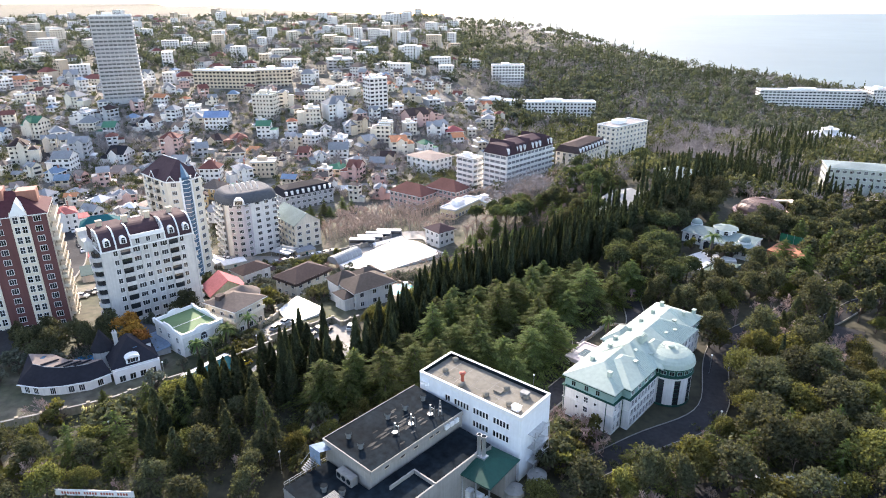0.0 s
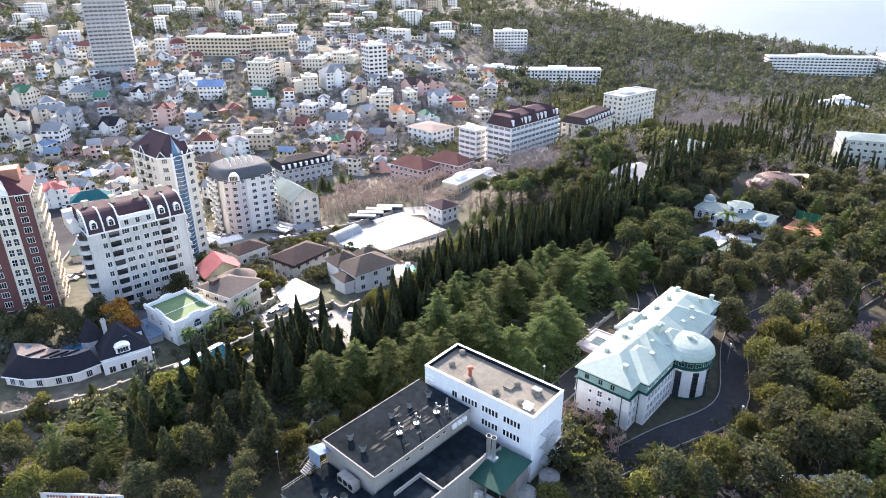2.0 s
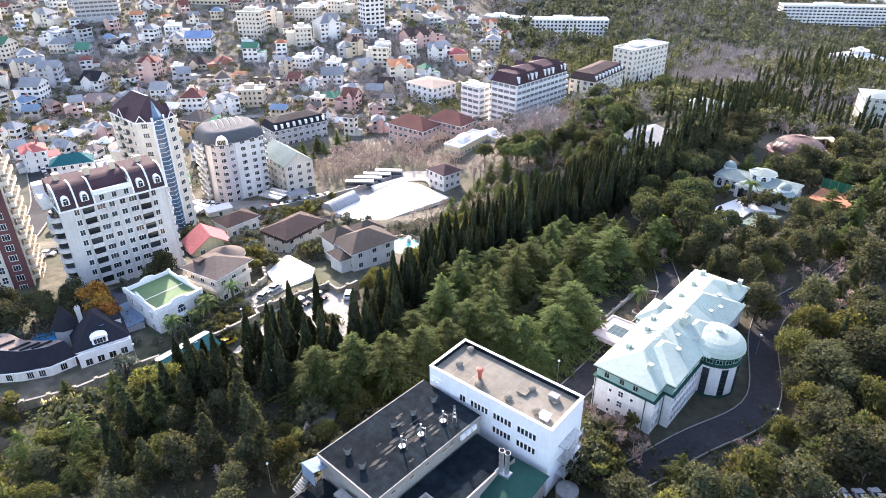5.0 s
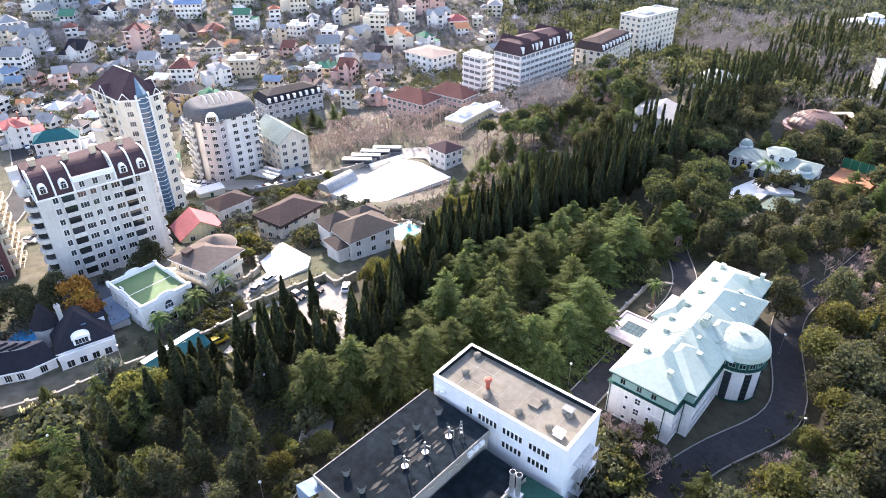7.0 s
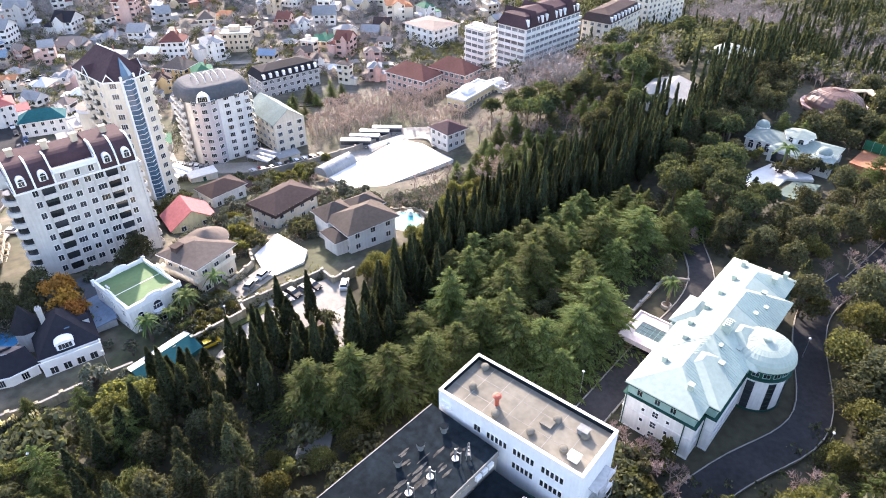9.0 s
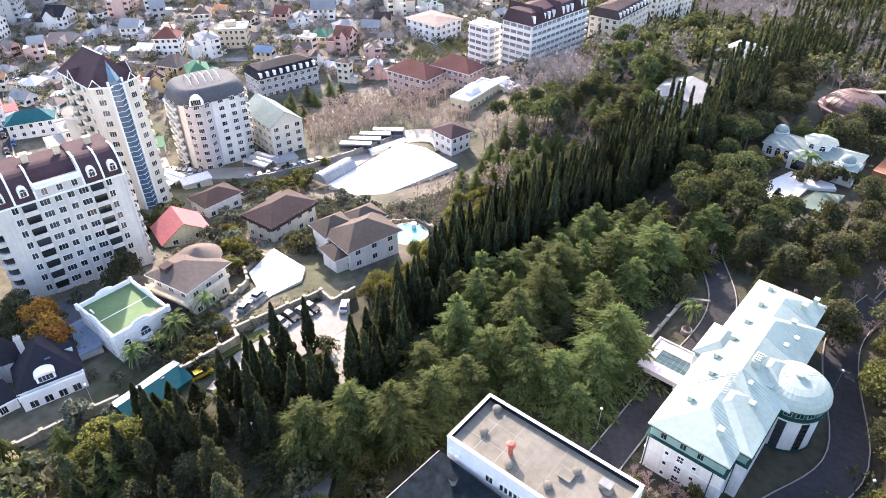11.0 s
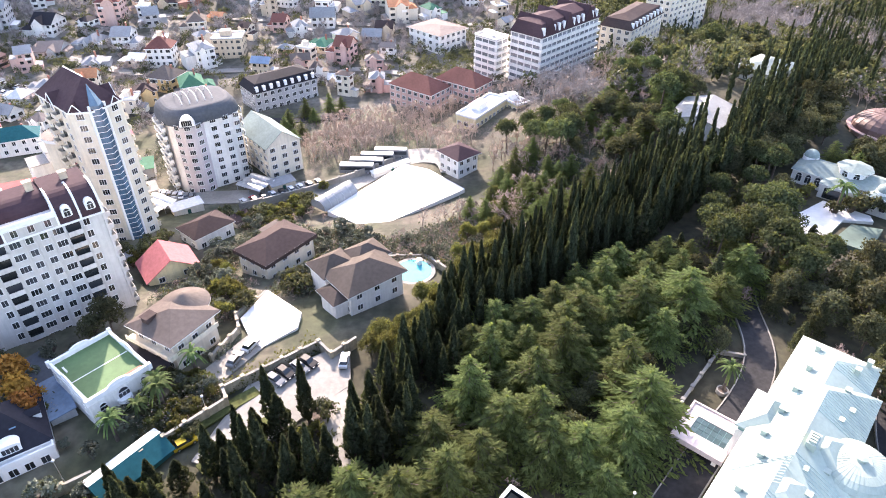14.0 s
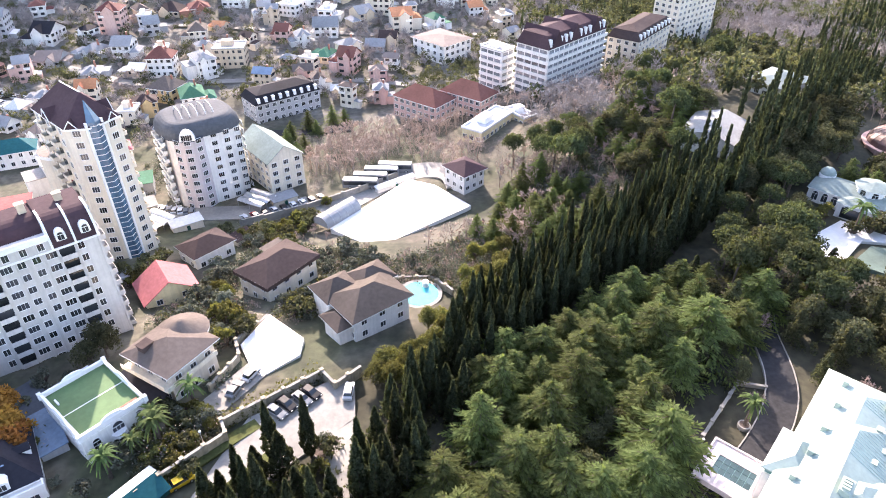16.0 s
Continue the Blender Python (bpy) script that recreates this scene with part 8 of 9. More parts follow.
def grove(kind, x0, y0, x1, y1, width, n, size=(0.8, 1.15), gap=2.0, tall=1.0):
    """Trees strewn along a band between two points."""
    done, tries = 0, 0
    d = np.array([x1 - x0, y1 - y0])
    s = np.array([-d[1], d[0]]) / np.hypot(*d)
    while done < n and tries < n * 12:
        tries += 1
        p = np.array([x0, y0]) + d * RNG.uniform() + s * RNG.uniform(-width / 2, width / 2)
        wide = 1.0 if kind in ("oak", "laurel", "broad_cedar") and p[0] > 20 else 0
        if blocked(*p, 1.0) or on_road(*p) or wide and any(on_road(p[0] + a, p[1] + b) for a in (-wide, wide) for b in (-wide, wide)) or -80 < p[0] < -52 and p[1] < 99 or any((p[0] - a) ** 2 + (p[1] - b) ** 2 < gap * gap for a, b in TREES):
            continue
        plant(kind, *p, RNG.uniform(*size), tall * RNG.uniform(0.9, 1.12))
        done += 1


# dark conifers, a broad cedar and a bright laurel in the low part of the park
for x, y, h in ((-63.7, 120.6, 11), (-44.6, 111.2, 12), (-41.8, 122.2, 14), (-53.2, 123.7, 13), (-53.7, 106.4, 12), (-33.8, 108.3, 13), (-47.5, 117.0, 12), (-38.0, 115.5, 12.5)):
    plant("thuja", x, y, h / 13, 1.0)
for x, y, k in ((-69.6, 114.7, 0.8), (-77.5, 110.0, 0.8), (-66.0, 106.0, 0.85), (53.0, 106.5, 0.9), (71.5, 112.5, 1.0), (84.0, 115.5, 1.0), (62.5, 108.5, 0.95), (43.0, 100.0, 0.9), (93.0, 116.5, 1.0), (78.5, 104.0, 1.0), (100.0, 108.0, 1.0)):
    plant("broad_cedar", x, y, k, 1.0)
plant("laurel", -62.5, 126.4, 0.75)
plant("laurel", 17.8, 96.2, 0.7)
for x, y, k in ((98.0, 221.5, 1.5), (102.5, 222.0, 1.3), (106.8, 222.5, 1.5), (111.5, 221.0, 1.4), (115.0, 222.5, 1.3), (94.0, 229.0, 1.4)):
    plant("shrub", x, y, k)
for x, y, h in ((-59.0, 106.9, 13), (-53.9, 132.5, 12)):
    plant("cypress", x, y, 1.1, h / 15 / 1.1)
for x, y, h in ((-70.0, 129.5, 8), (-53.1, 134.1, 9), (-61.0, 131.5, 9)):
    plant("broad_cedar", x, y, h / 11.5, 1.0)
for x, y, k in ((-66.8, 143.9, 0.8), (-72.5, 146.1, 0.6), (-51.8, 159.0, 1.1), (-70.1, 134.8, 1.2), (-64.5, 136.5, 0.9)):
    plant("olive", x, y, k)
for x, y, h in ((-37.6, 151.3, 14), (-31.6, 151.6, 15), (-45.0, 140.1, 14), (-39.4, 141.0, 14), (-31.3, 142.1, 12), (-26.0, 140.9, 12), (-31.6, 135.2, 10), (-41.4, 137.8, 11), (-22.4, 146.5, 14), (-17.4, 144.8, 15), (-13.0, 150.0, 15), (-14.9, 150.4, 16)):
    plant("cypress", x, y, 1.1, h / 15 / 1.1)
# cypresses before the car park, one by one
for x, y, h in ((-32.9, 152.7, 15.9), (-28.2, 137.9, 17), (-26.1, 137.5, 16), (-37.6, 150.7, 14.9), (-38.9, 150.6, 12.9), (-41.5, 144.5, 13.5), (-39.3, 147.2, 9.4), (-45.8, 140.3, 14.3), (-43.5, 142.0, 9.3), (-35.5, 129.2, 17), (-32.0, 137.1, 15.5), (-49.8, 138.0, 11.1), (-54.1, 137.3, 8), (-58.5, 135.1, 10.5), (-43.0, 132.0, 11.5), (-44.7, 129.3, 12.0), (-38.2, 128.1, 12.4)):
    if not any((x - a) ** 2 + (y - b) ** 2 < 3.2 for a, b in TREES):
        plant("cypress", x, y, 1.0, h / 15)
for x, y, h in ((-22.6, 149.1, 13), (-17.3, 141.6, 18), (-19.4, 142.6, 17), (-16.0, 142.5, 17), (-14.7, 144.2, 18), (-20.8, 142.9, 15), (-18.5, 147, 17), (-15.5, 149, 17), (-12.8, 146.5, 16), (-20, 152, 14), (-17, 154, 16), (-13.6, 153, 16), (-14.8, 158, 15), (-18.2, 160, 14)):
    if not any((x - a) ** 2 + (y - b) ** 2 < 3.0 for a, b in TREES):
        plant("cypress", x, y, 1.0, h / 15)
for x, y, h in ((-40.5, 143.9, 13), (-37.2, 142.6, 13), (-36.8, 151.5, 14), (-35.2, 150.6, 13.5), (-29, 142.1, 13.5), (-31.1, 139.3, 14), (-33, 139.7, 13), (-39.9, 137.8, 12.5), (-46.2, 134.8, 13), (-55, 131, 13), (-49.8, 131.3, 12.5), (-36.1, 133.7, 14), (-22.9, 146.3, 12), (-21.2, 145.9, 12.5), (-44, 140.2, 13), (-52.2, 130.2, 11)):
    x, y = x * 0.95 - 0.4, y * 0.95 + 3.8
    if not any((x - a) ** 2 + (y - b) ** 2 < 4.5 for a, b in TREES):
        plant("cypress", x, y, 1.2, (h + 4) / 15 / 1.2)
# the long double avenue of cypresses
for a, b, wd, n, high in (((-10.5, 160), (-1.5, 179.5), 10, 26, 1.0), ((-1.5, 179.5), (14, 197), 14, 38, 1.12), ((14, 197), (32, 212), 15, 38, 1.25), ((33, 211), (53, 230), 18, 46, 1.27)):
    grove("cypress", *a, *b, wd, n, (0.78, 1.14), 2.2, high)


def far_avenue():
    """The avenue's far stretch, past counting: one mesh of slender crowns."""
    rng = np.random.default_rng(3)
    cs, al, fc, spots = [], [], [], []
    for a, b, wd, n in (((51, 230), (71, 249), 21, 60), ((71, 249), (97, 269), 23, 70), ((94, 272), (130, 308), 20, 46), ((130, 308), (180, 372), 26, 56), ((180, 380), (250, 470), 44, 60), ((150, 330), (215, 330), 30, 30), ((250, 470), (330, 540), 60, 40)):
        d = np.subtract(b, a)
        s = np.array([-d[1], d[0]]) / np.hypot(*d)
        k = 0
        while k < n:
            p = np.array(a) + d * rng.uniform() + s * rng.uniform(-wd / 2, wd / 2)
            k += 1
            if blocked(*p, 0.5) or any(np.hypot(*(p - q)) < 1.9 for q in spots):
                continue
            spots.append(p)
            h, r, m = 17.0 * rng.uniform(0.75, 1.15), rng.uniform(0.95, 1.35), 300
            z = rng.uniform(0.02, 1, m) ** 0.92
            t = rng.uniform(0, 2 * np.pi, m)
            rad = r * np.minimum(1, z / 0.22 + 0.12) * np.clip(1 - z, 0, 1) ** 0.7 * 1.2 * np.sqrt(rng.uniform(0.45, 1, m))
            cs.append(np.stack([p[0] + rad * np.cos(t), p[1] + rad * np.sin(t), height(*p) + z * h], 1))
            al.append(np.stack([np.cos(t) * 0.28, np.sin(t) * 0.28, np.ones(m)], 1) + rng.normal(0, 0.22, (m, 3)))
            fc.append(np.stack([np.cos(t), np.sin(t), np.full(m, 0.35)], 1))
    ob = new("cypress_avenue", cards_mesh("cypress_avenue", leaf_cards(np.concatenate(cs), np.concatenate(al), 0.75, 1.7, rng, np.concatenate(fc)), L_CYPRESS))
    tagged(ob, "far double avenue of dark green cypresses", "trees", kind="stuff")


far_avenue()
for x, y, k in ((42.6, 101.6, 1.0), (56.2, 101.8, 0.9), (52, 110.5, 1.0), (46.5, 104.5, 0.9), (60, 104, 0.9), (99, 170, 1.2), (95, 166, 1.1), (103, 174, 1.2), (92, 171, 1.0), (98, 145, 1.1), (88, 150, 0.9), (70, 165, 0.9), (84, 166, 1.0)):
    plant("bare", x, y, k)
# cedars in the middle of the park
for x, y, h in ((14.9, 162.6, 15), (25.6, 156.1, 15), (9.0, 156.4, 13), (-2.8, 152.2, 14), (3.1, 146.3, 12), (8.4, 146.0, 13), (14.8, 141.2, 12), (27.0, 149.0, 14), (21.9, 143.5, 13), (9.8, 142.1, 12), (5.6, 157.0, 10), (1.7, 162.9, 13),
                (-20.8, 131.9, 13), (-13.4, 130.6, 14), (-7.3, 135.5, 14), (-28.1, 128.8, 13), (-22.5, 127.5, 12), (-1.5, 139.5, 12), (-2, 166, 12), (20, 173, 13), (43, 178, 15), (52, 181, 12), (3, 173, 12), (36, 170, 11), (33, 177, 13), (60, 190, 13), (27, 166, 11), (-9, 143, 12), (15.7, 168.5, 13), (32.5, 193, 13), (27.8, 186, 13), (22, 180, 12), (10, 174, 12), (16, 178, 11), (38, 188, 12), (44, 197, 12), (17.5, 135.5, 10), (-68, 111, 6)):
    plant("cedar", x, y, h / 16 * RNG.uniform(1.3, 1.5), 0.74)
for x, y, k in ((80.1, 145.5, 1.05), (71.6, 153.2, 0.9), (91, 144, 1.0), (73.0, 138.0, 0.95), (74.5, 129.4, 0.95), (66.5, 113.5, 0.9), (84, 135, 1), (79, 121, 1.0), (65, 114, 1), (49, 103, 1), (38, 99, 1), (33, 96, 0.9), (66, 107, 1.05), (74, 108, 1), (91, 135, 1.1), (44, 98, 0.9), (55, 99, 1), (74, 152, 0.95), (84, 104, 1.1), (86, 120, 1.1), (94, 112, 1.1), (60, 93, 1), (24, 92, 0.9), (76, 96, 1.1), (97, 126, 1.0), (103, 138, 1.0)):
    plant("laurel" if RNG.uniform() < 0.5 else "oak", x, y, k)
grove("cedar", -8, 160, 40, 184, 24, 8, (0.55, 0.85), 5)
grove("oak", -10, 152, 44, 180, 40, 10, (0.35, 0.6), 4.6)
grove("bare", 4, 150, 40, 172, 40, 6, (0.4, 0.6), 3)
grove("oak", 66, 160, 112, 178, 46, 16, (0.7, 1.05), 5.5)
grove("thuja", 64, 164, 110, 180, 34, 9, (0.7, 1.0), 5)
grove("cedar", 66, 168, 108, 184, 30, 8, (0.6, 0.85), 6)
grove("laurel", 66, 160, 108, 176, 40, 8, (0.6, 0.85), 5)
grove("laurel", 80, 150, 150, 160, 50, 22, (0.75, 1.1), 4.5)
grove("pine", 58, 196, 100, 206, 22, 9, (0.85, 1.15), 6.5)
grove("thuja", 50, 190, 104, 206, 26, 9, (0.7, 0.95), 6)
grove("oak", 50, 190, 110, 210, 30, 15, (0.6, 0.95), 5)
grove("laurel", 56, 188, 110, 204, 24, 8, (0.55, 0.75), 5)
grove("bare", 56, 190, 110, 210, 26, 7, (0.6, 0.85), 4)
grove("pine", 62, 205, 100, 246, 26, 7, (0.7, 0.9), 7)
grove("thuja", 62, 212, 92, 240, 16, 7, (0.6, 0.8), 5)
grove("laurel", 64, 210, 88, 236, 14, 5, (0.5, 0.7), 5)
grove("cedar", 40, 186, 90, 206, 22, 14, (0.6, 0.85), 4.5)
grove("cedar", 110, 190, 180, 240, 60, 26, (0.6, 0.9), 5)
grove("bare", 90, 150, 150, 180, 50, 16, (0.6, 0.9), 5)
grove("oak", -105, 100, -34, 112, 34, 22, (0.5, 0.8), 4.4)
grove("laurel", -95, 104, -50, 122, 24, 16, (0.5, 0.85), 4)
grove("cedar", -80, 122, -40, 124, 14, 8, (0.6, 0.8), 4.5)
grove("bare", -90, 100, -40, 112, 26, 9, (0.6, 0.8), 5)
grove("oak", -120, 84, 0, 84, 30, 26, (0.7, 1.0), 5)
grove("broad_cedar", 30, 92, 110, 110, 32, 12, (0.75, 1.0), 6)
grove("laurel", 30, 92, 110, 112, 34, 9, (0.7, 1.0), 5.2)
grove("oak", 30, 92, 110, 112, 34, 14, (0.7, 1.0), 5.2)
grove("oak", 20, 84, 115, 100, 36, 26, (0.75, 1.0), 5.2)
grove("laurel", 72, 116, 104, 150, 30, 9, (0.7, 1.0), 5.4)
grove("broad_cedar", 78, 112, 108, 146, 26, 7, (0.7, 1.0), 6)
grove("oak", 66, 120, 110, 148, 34, 16, (0.6, 0.9), 4.6)
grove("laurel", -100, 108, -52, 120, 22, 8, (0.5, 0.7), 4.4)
grove("laurel", -34, 112, -20, 128, 10, 6, (0.4, 0.6), 3.4)
grove("bare", 40, 96, 70, 108, 14, 7, (0.6, 0.8), 4)
grove("shrub", -30, 106, -20, 125, 14, 10, (0.8, 1.4), 2.5)
for x, y, k in ((30.6, 116.4, 1.1), (28.4, 117.6, 1.0), (27.0, 120.2, 0.9), (32.5, 113.2, 0.9), (26.0, 117.2, 1.0), (28.5, 113.2, 1.0), (30.4, 119.6, 0.8), (33.5, 111.5, 0.8), (24, 121.5, 0.7)):
    plant("bare", x, y, k)
grove("shrub", 20, 101, 30, 119, 8, 20, (0.7, 1.4), 1.8)
grove("bare", 19, 99, 30, 114, 8, 7, (0.6, 0.85), 2.6)
grove("bare", 18, 150, 40, 164, 14, 5, (0.4, 0.6), 4)
# bare wood between the sports ground and the town
grove("pine", 18, 272, 42, 290, 14, 8, (0.7, 0.9), 5)
grove("cedar", 2, 228, 30, 262, 24, 18, (0.5, 0.75), 4)
grove("bare", 6, 232, 40, 262, 26, 16, (0.5, 0.8), 3.6)
grove("bare", 24, 252, 60, 296, 26, 18, (0.7, 1.0), 3.6)
grove("oak", 30, 252, 60, 290, 20, 7, (0.6, 0.85), 4.4)
grove("bare", -34, 208, -6, 216, 12, 12, (0.35, 0.6), 2.4)
grove("olive", -44, 196, -26, 214, 12, 12, (0.6, 1.0), 2.6)
grove("laurel", -20, 168, -8, 186, 9, 13, (0.5, 0.8), 2.8)
grove("laurel", -6, 198, 8, 212, 10, 10, (0.5, 0.75), 3)
grove("bare", -2, 206, 24, 226, 10, 10, (0.5, 0.7), 3)
grove("cedar", 14, 214, 40, 240, 12, 12, (0.45, 0.75), 3.6)
# yards and gardens of the valley floor
grove("olive", -66, 196, -52, 226, 14, 14, (0.6, 1.1), 3)
grove("bare", -64, 192, -40, 244, 16, 16, (0.4, 0.7), 3.2)
grove("oak", -112, 196, -84, 212, 18, 14, (0.35, 0.6), 3.4)
grove("olive", -40, 214, -24, 226, 14, 12, (0.6, 1.0), 2.6)
grove("olive", -46, 220, -8, 212, 14, 12, (0.4, 0.7), 2.6)
grove("bare", -46, 218, -6, 210, 16, 14, (0.35, 0.55), 2.4)
grove("bare", -30, 214, 4, 232, 12, 16, (0.35, 0.6), 2.6)
grove("laurel", 0, 214, 8, 250, 14, 9, (0.4, 0.65), 3.2)
grove("shrub", -58, 232, -40, 262, 12, 18, (0.7, 1.4), 2.2)
grove("bare", -52, 238, -40, 256, 8, 9, (0.35, 0.6), 2.6)
grove("oak", -120, 240, -104, 300, 24, 14, (0.4, 0.7), 4)
grove("cedar", -66, 300, -52, 330, 12, 8, (0.4, 0.6), 3.4)
grove("pine", 60, 300, 80, 330, 18, 8, (0.7, 0.9), 5)
grove("oak", 100, 258, 124, 290, 20, 18, (0.7, 1.0), 4.2)
grove("oak", 116, 246, 165, 258, 14, 16, (0.7, 1.0), 4.4)
grove("cedar", 108, 244, 150, 252, 10, 6, (0.5, 0.7), 5)
grove("bare", 100, 260, 125, 285, 16, 6, (0.6, 0.8), 4)
for x, y, k in ((64, 262, 0.9), (72, 284, 1.0), (88, 262, 0.7), (31.3, 266.0, 1.1), (35, 270, 1.0), (27.5, 270, 0.95), (66.0, 278.5, 1.15), (80.7, 246.9, 0.85), (87.6, 237.8, 0.85), (84, 242, 0.9), (72.1, 241.3, 0.9), (111.6, 359.6, 1.2), (106, 352, 1.1)):
    plant("pine", x, y, k)
grove("bare", -4, 146, 40, 178, 34, 8, (0.4, 0.6), 3.6)
for x, y, k in ((-63.3, 205.7, 0.75), (-50.5, 157.5, 0.5), (-52.5, 160.0, 0.4), (-61, 203, 0.5)):
    plant("laurel", x, y, k)
for x, y, k in ((-56.6, 189.4, 1.7), (-58.4, 191.2, 1.4), (-54.8, 190.6, 1.3)):
    plant("shrub", x, y, k)
grove("bare", 36, 90, 72, 104, 16, 12, (0.8, 1.15), 3)
grove("bare", 74, 128, 108, 168, 26, 16, (0.8, 1.1), 3.4)
grove("cypress", 80, 140, 104, 164, 20, 7, (0.8, 1.0), 4)
grove("cedar", 54, 100, 100, 116, 24, 9, (0.6, 0.85), 5)
grove("pine", 66, 104, 110, 140, 30, 7, (0.8, 1.0), 5)
for x, y, h in ((-58.3, 120.7, 13), (-62.4, 112.3, 12), (-56.5, 124, 14), (-60.6, 117, 10)):
    plant("cypress", x, y, 1.2, h / 15 / 1.2)
plant("bare", -90.5, 122.5, 1.3)
plant("bare", -79.1, 102, 1.1)
plant("bare", -83, 104, 0.9)
for x, y, k in ((-87.3, 122.9, 1.1), (-64.6, 129.8, 1.2), (-72, 121, 1.3), (-75, 118, 1.2)):
    plant("shrub", x, y, k * 1.5)
grove("oak", 80, 232, 98, 262, 16, 16, (0.7, 1.0), 4)
grove("pine", 30, 270, 66, 288, 18, 9, (0.9, 1.2), 5.5)
grove("cedar", 40, 262, 70, 296, 26, 14, (0.55, 0.85), 4.2)
grove("oak", 40, 262, 70, 300, 30, 12, (0.6, 0.9), 4.4)
grove("bare", 26, 258, 66, 300, 34, 14, (0.7, 1.0), 3.6)
# gardens round the villas
for x, y, k in ((-57, 160, 0.9), (-53, 157, 0.7), (-64, 150, 0.8), (-62, 187, 1.1), (-65, 190, 0.9), (-56, 184, 0.7)):
    plant("olive", x, y, k)
for x, y, k in ((-55.5, 164, 1.35), (-58.6, 154.8, 1.1), (-61.5, 152.0, 1.1), (-59.8, 157.3, 1.0), (-64.2, 147.6, 1.0), (98.5, 221.5, 1.4)):
    plant("palm", x, y, k)
plant("autumn", -83.5, 154.5, 1.35)
plant("autumn", -86.5, 157.5, 1.15)
plant("autumn", -81, 152, 0.9)
plant("oak", -78, 178, 0.75)
plant("oak", -80, 175, 0.6)
grove("oak", -112, 150, -92, 162, 12, 14, (0.5, 0.8), 3)
grove("olive", -115, 140, -100, 150, 10, 8, (0.6, 1.0), 3)
grove("shrub", -66, 140, -50, 154, 8, 24, (0.5, 1.0), 1.5)
grove("shrub", -78, 146, -62, 146, 7, 20, (0.4, 0.9), 1.4)
grove("shrub", -66, 150, -56, 164, 9, 18, (0.5, 1.0), 1.5)
grove("shrub", -80, 150, -64, 148, 6, 10, (0.5, 1.0), 1.5)
grove("shrub", -56, 174, -50, 192, 6, 6, (0.5, 1.2), 1.5)
grove("olive", -88, 164, -78, 172, 6, 5, (0.6, 0.9), 2)
grove("shrub", -42, 192, -34, 204, 8, 16, (0.6, 1.3), 1.6)
grove("olive", -66, 214, -60, 240, 8, 8, (0.6, 1.0), 2.6)
grove("shrub", -90, 205, -62, 240, 14, 24, (0.5, 1.2), 1.8)
grove("shrub", -36, 142, -28, 156, 5, 5, (0.6, 1.0), 2)
grove("laurel", -64, 192, -52, 186, 8, 2, (0.4, 0.6), 2)


# ---------------------------------------------------------------- bare woods and undergrowth, past counting
def stand(name, label, kinds, spots, sizes, seed):
    """Many trees of the given kinds in one mesh."""
    rng = np.random.default_rng(seed)
    parts = []
    for src in kinds:
        for ob in src.children:
            me = ob.data
            co, vi, ls, lt = np.empty(len(me.vertices) * 3), np.empty(len(me.loops), int), np.empty(len(me.polygons), int), np.empty(len(me.polygons), int)
            me.vertices.foreach_get("co", co), me.loops.foreach_get("vertex_index", vi)
            me.polygons.foreach_get("loop_start", ls), me.polygons.foreach_get("loop_total", lt)
            parts.append((src, co.reshape(-1, 3), vi, ls, me.materials[0]))
    mats = list(dict.fromkeys(p[4] for p in parts))
    vs, loops, starts, slots, nv, nl = [], [], [], [], 0, 0
    for x, y in spots:
        src, k, a = kinds[int(rng.integers(len(kinds)))], rng.uniform(*sizes), rng.uniform(0, 6.283)
        turn = np.array([[math.cos(a), math.sin(a), 0], [-math.sin(a), math.cos(a), 0], [0, 0, rng.uniform(0.85, 1.15)]]) * k
        for own, co, vi, ls, mat in parts:
            if own is src:
                vs.append(co @ turn + [x, y, height(x, y)])
                loops.append(vi + nv)
                starts.append(ls + nl)
                slots.append(np.full(len(ls), mats.index(mat), np.int32))
                nv, nl = nv + len(co), nl + len(vi)
    me = bpy.data.meshes.new(name)
    me.vertices.add(nv), me.loops.add(nl)
    me.vertices.foreach_set("co", np.concatenate(vs).astype(np.float32).ravel())
    me.loops.foreach_set("vertex_index", np.concatenate(loops).astype(np.int32))
    st = np.concatenate(starts).astype(np.int32)
    me.polygons.add(len(st))
    me.polygons.foreach_set("loop_start", st)
    for mat in mats:
        me.materials.append(mat)
    me.polygons.foreach_set("material_index", np.concatenate(slots))
    me.update(), me.validate()
    return tagged(new(name, me), label, "woods", kind="stuff")


def strewn(areas, gap, seed):
    """Spots strewn over tilted bands (x0, y0, x1, y1, width, n), clear of buildings and roads."""
    rng, got = np.random.default_rng(seed), []
    for x0, y0, x1, y1, width, n in areas:
        d = np.array([x1 - x0, y1 - y0])
        s = np.array([-d[1], d[0]]) / np.hypot(*d)
        for _ in range(n * 3):
            p = np.array([x0, y0]) + d * rng.uniform() + s * rng.uniform(-width / 2, width / 2)
            if n > 0 and not blocked(*p, 0.8) and not on_road(*p) and not any((p[0] - a) ** 2 + (p[1] - b) ** 2 < gap * gap for a, b in got[-400:]):
                got.append(tuple(p))
                n -= 1
    return got


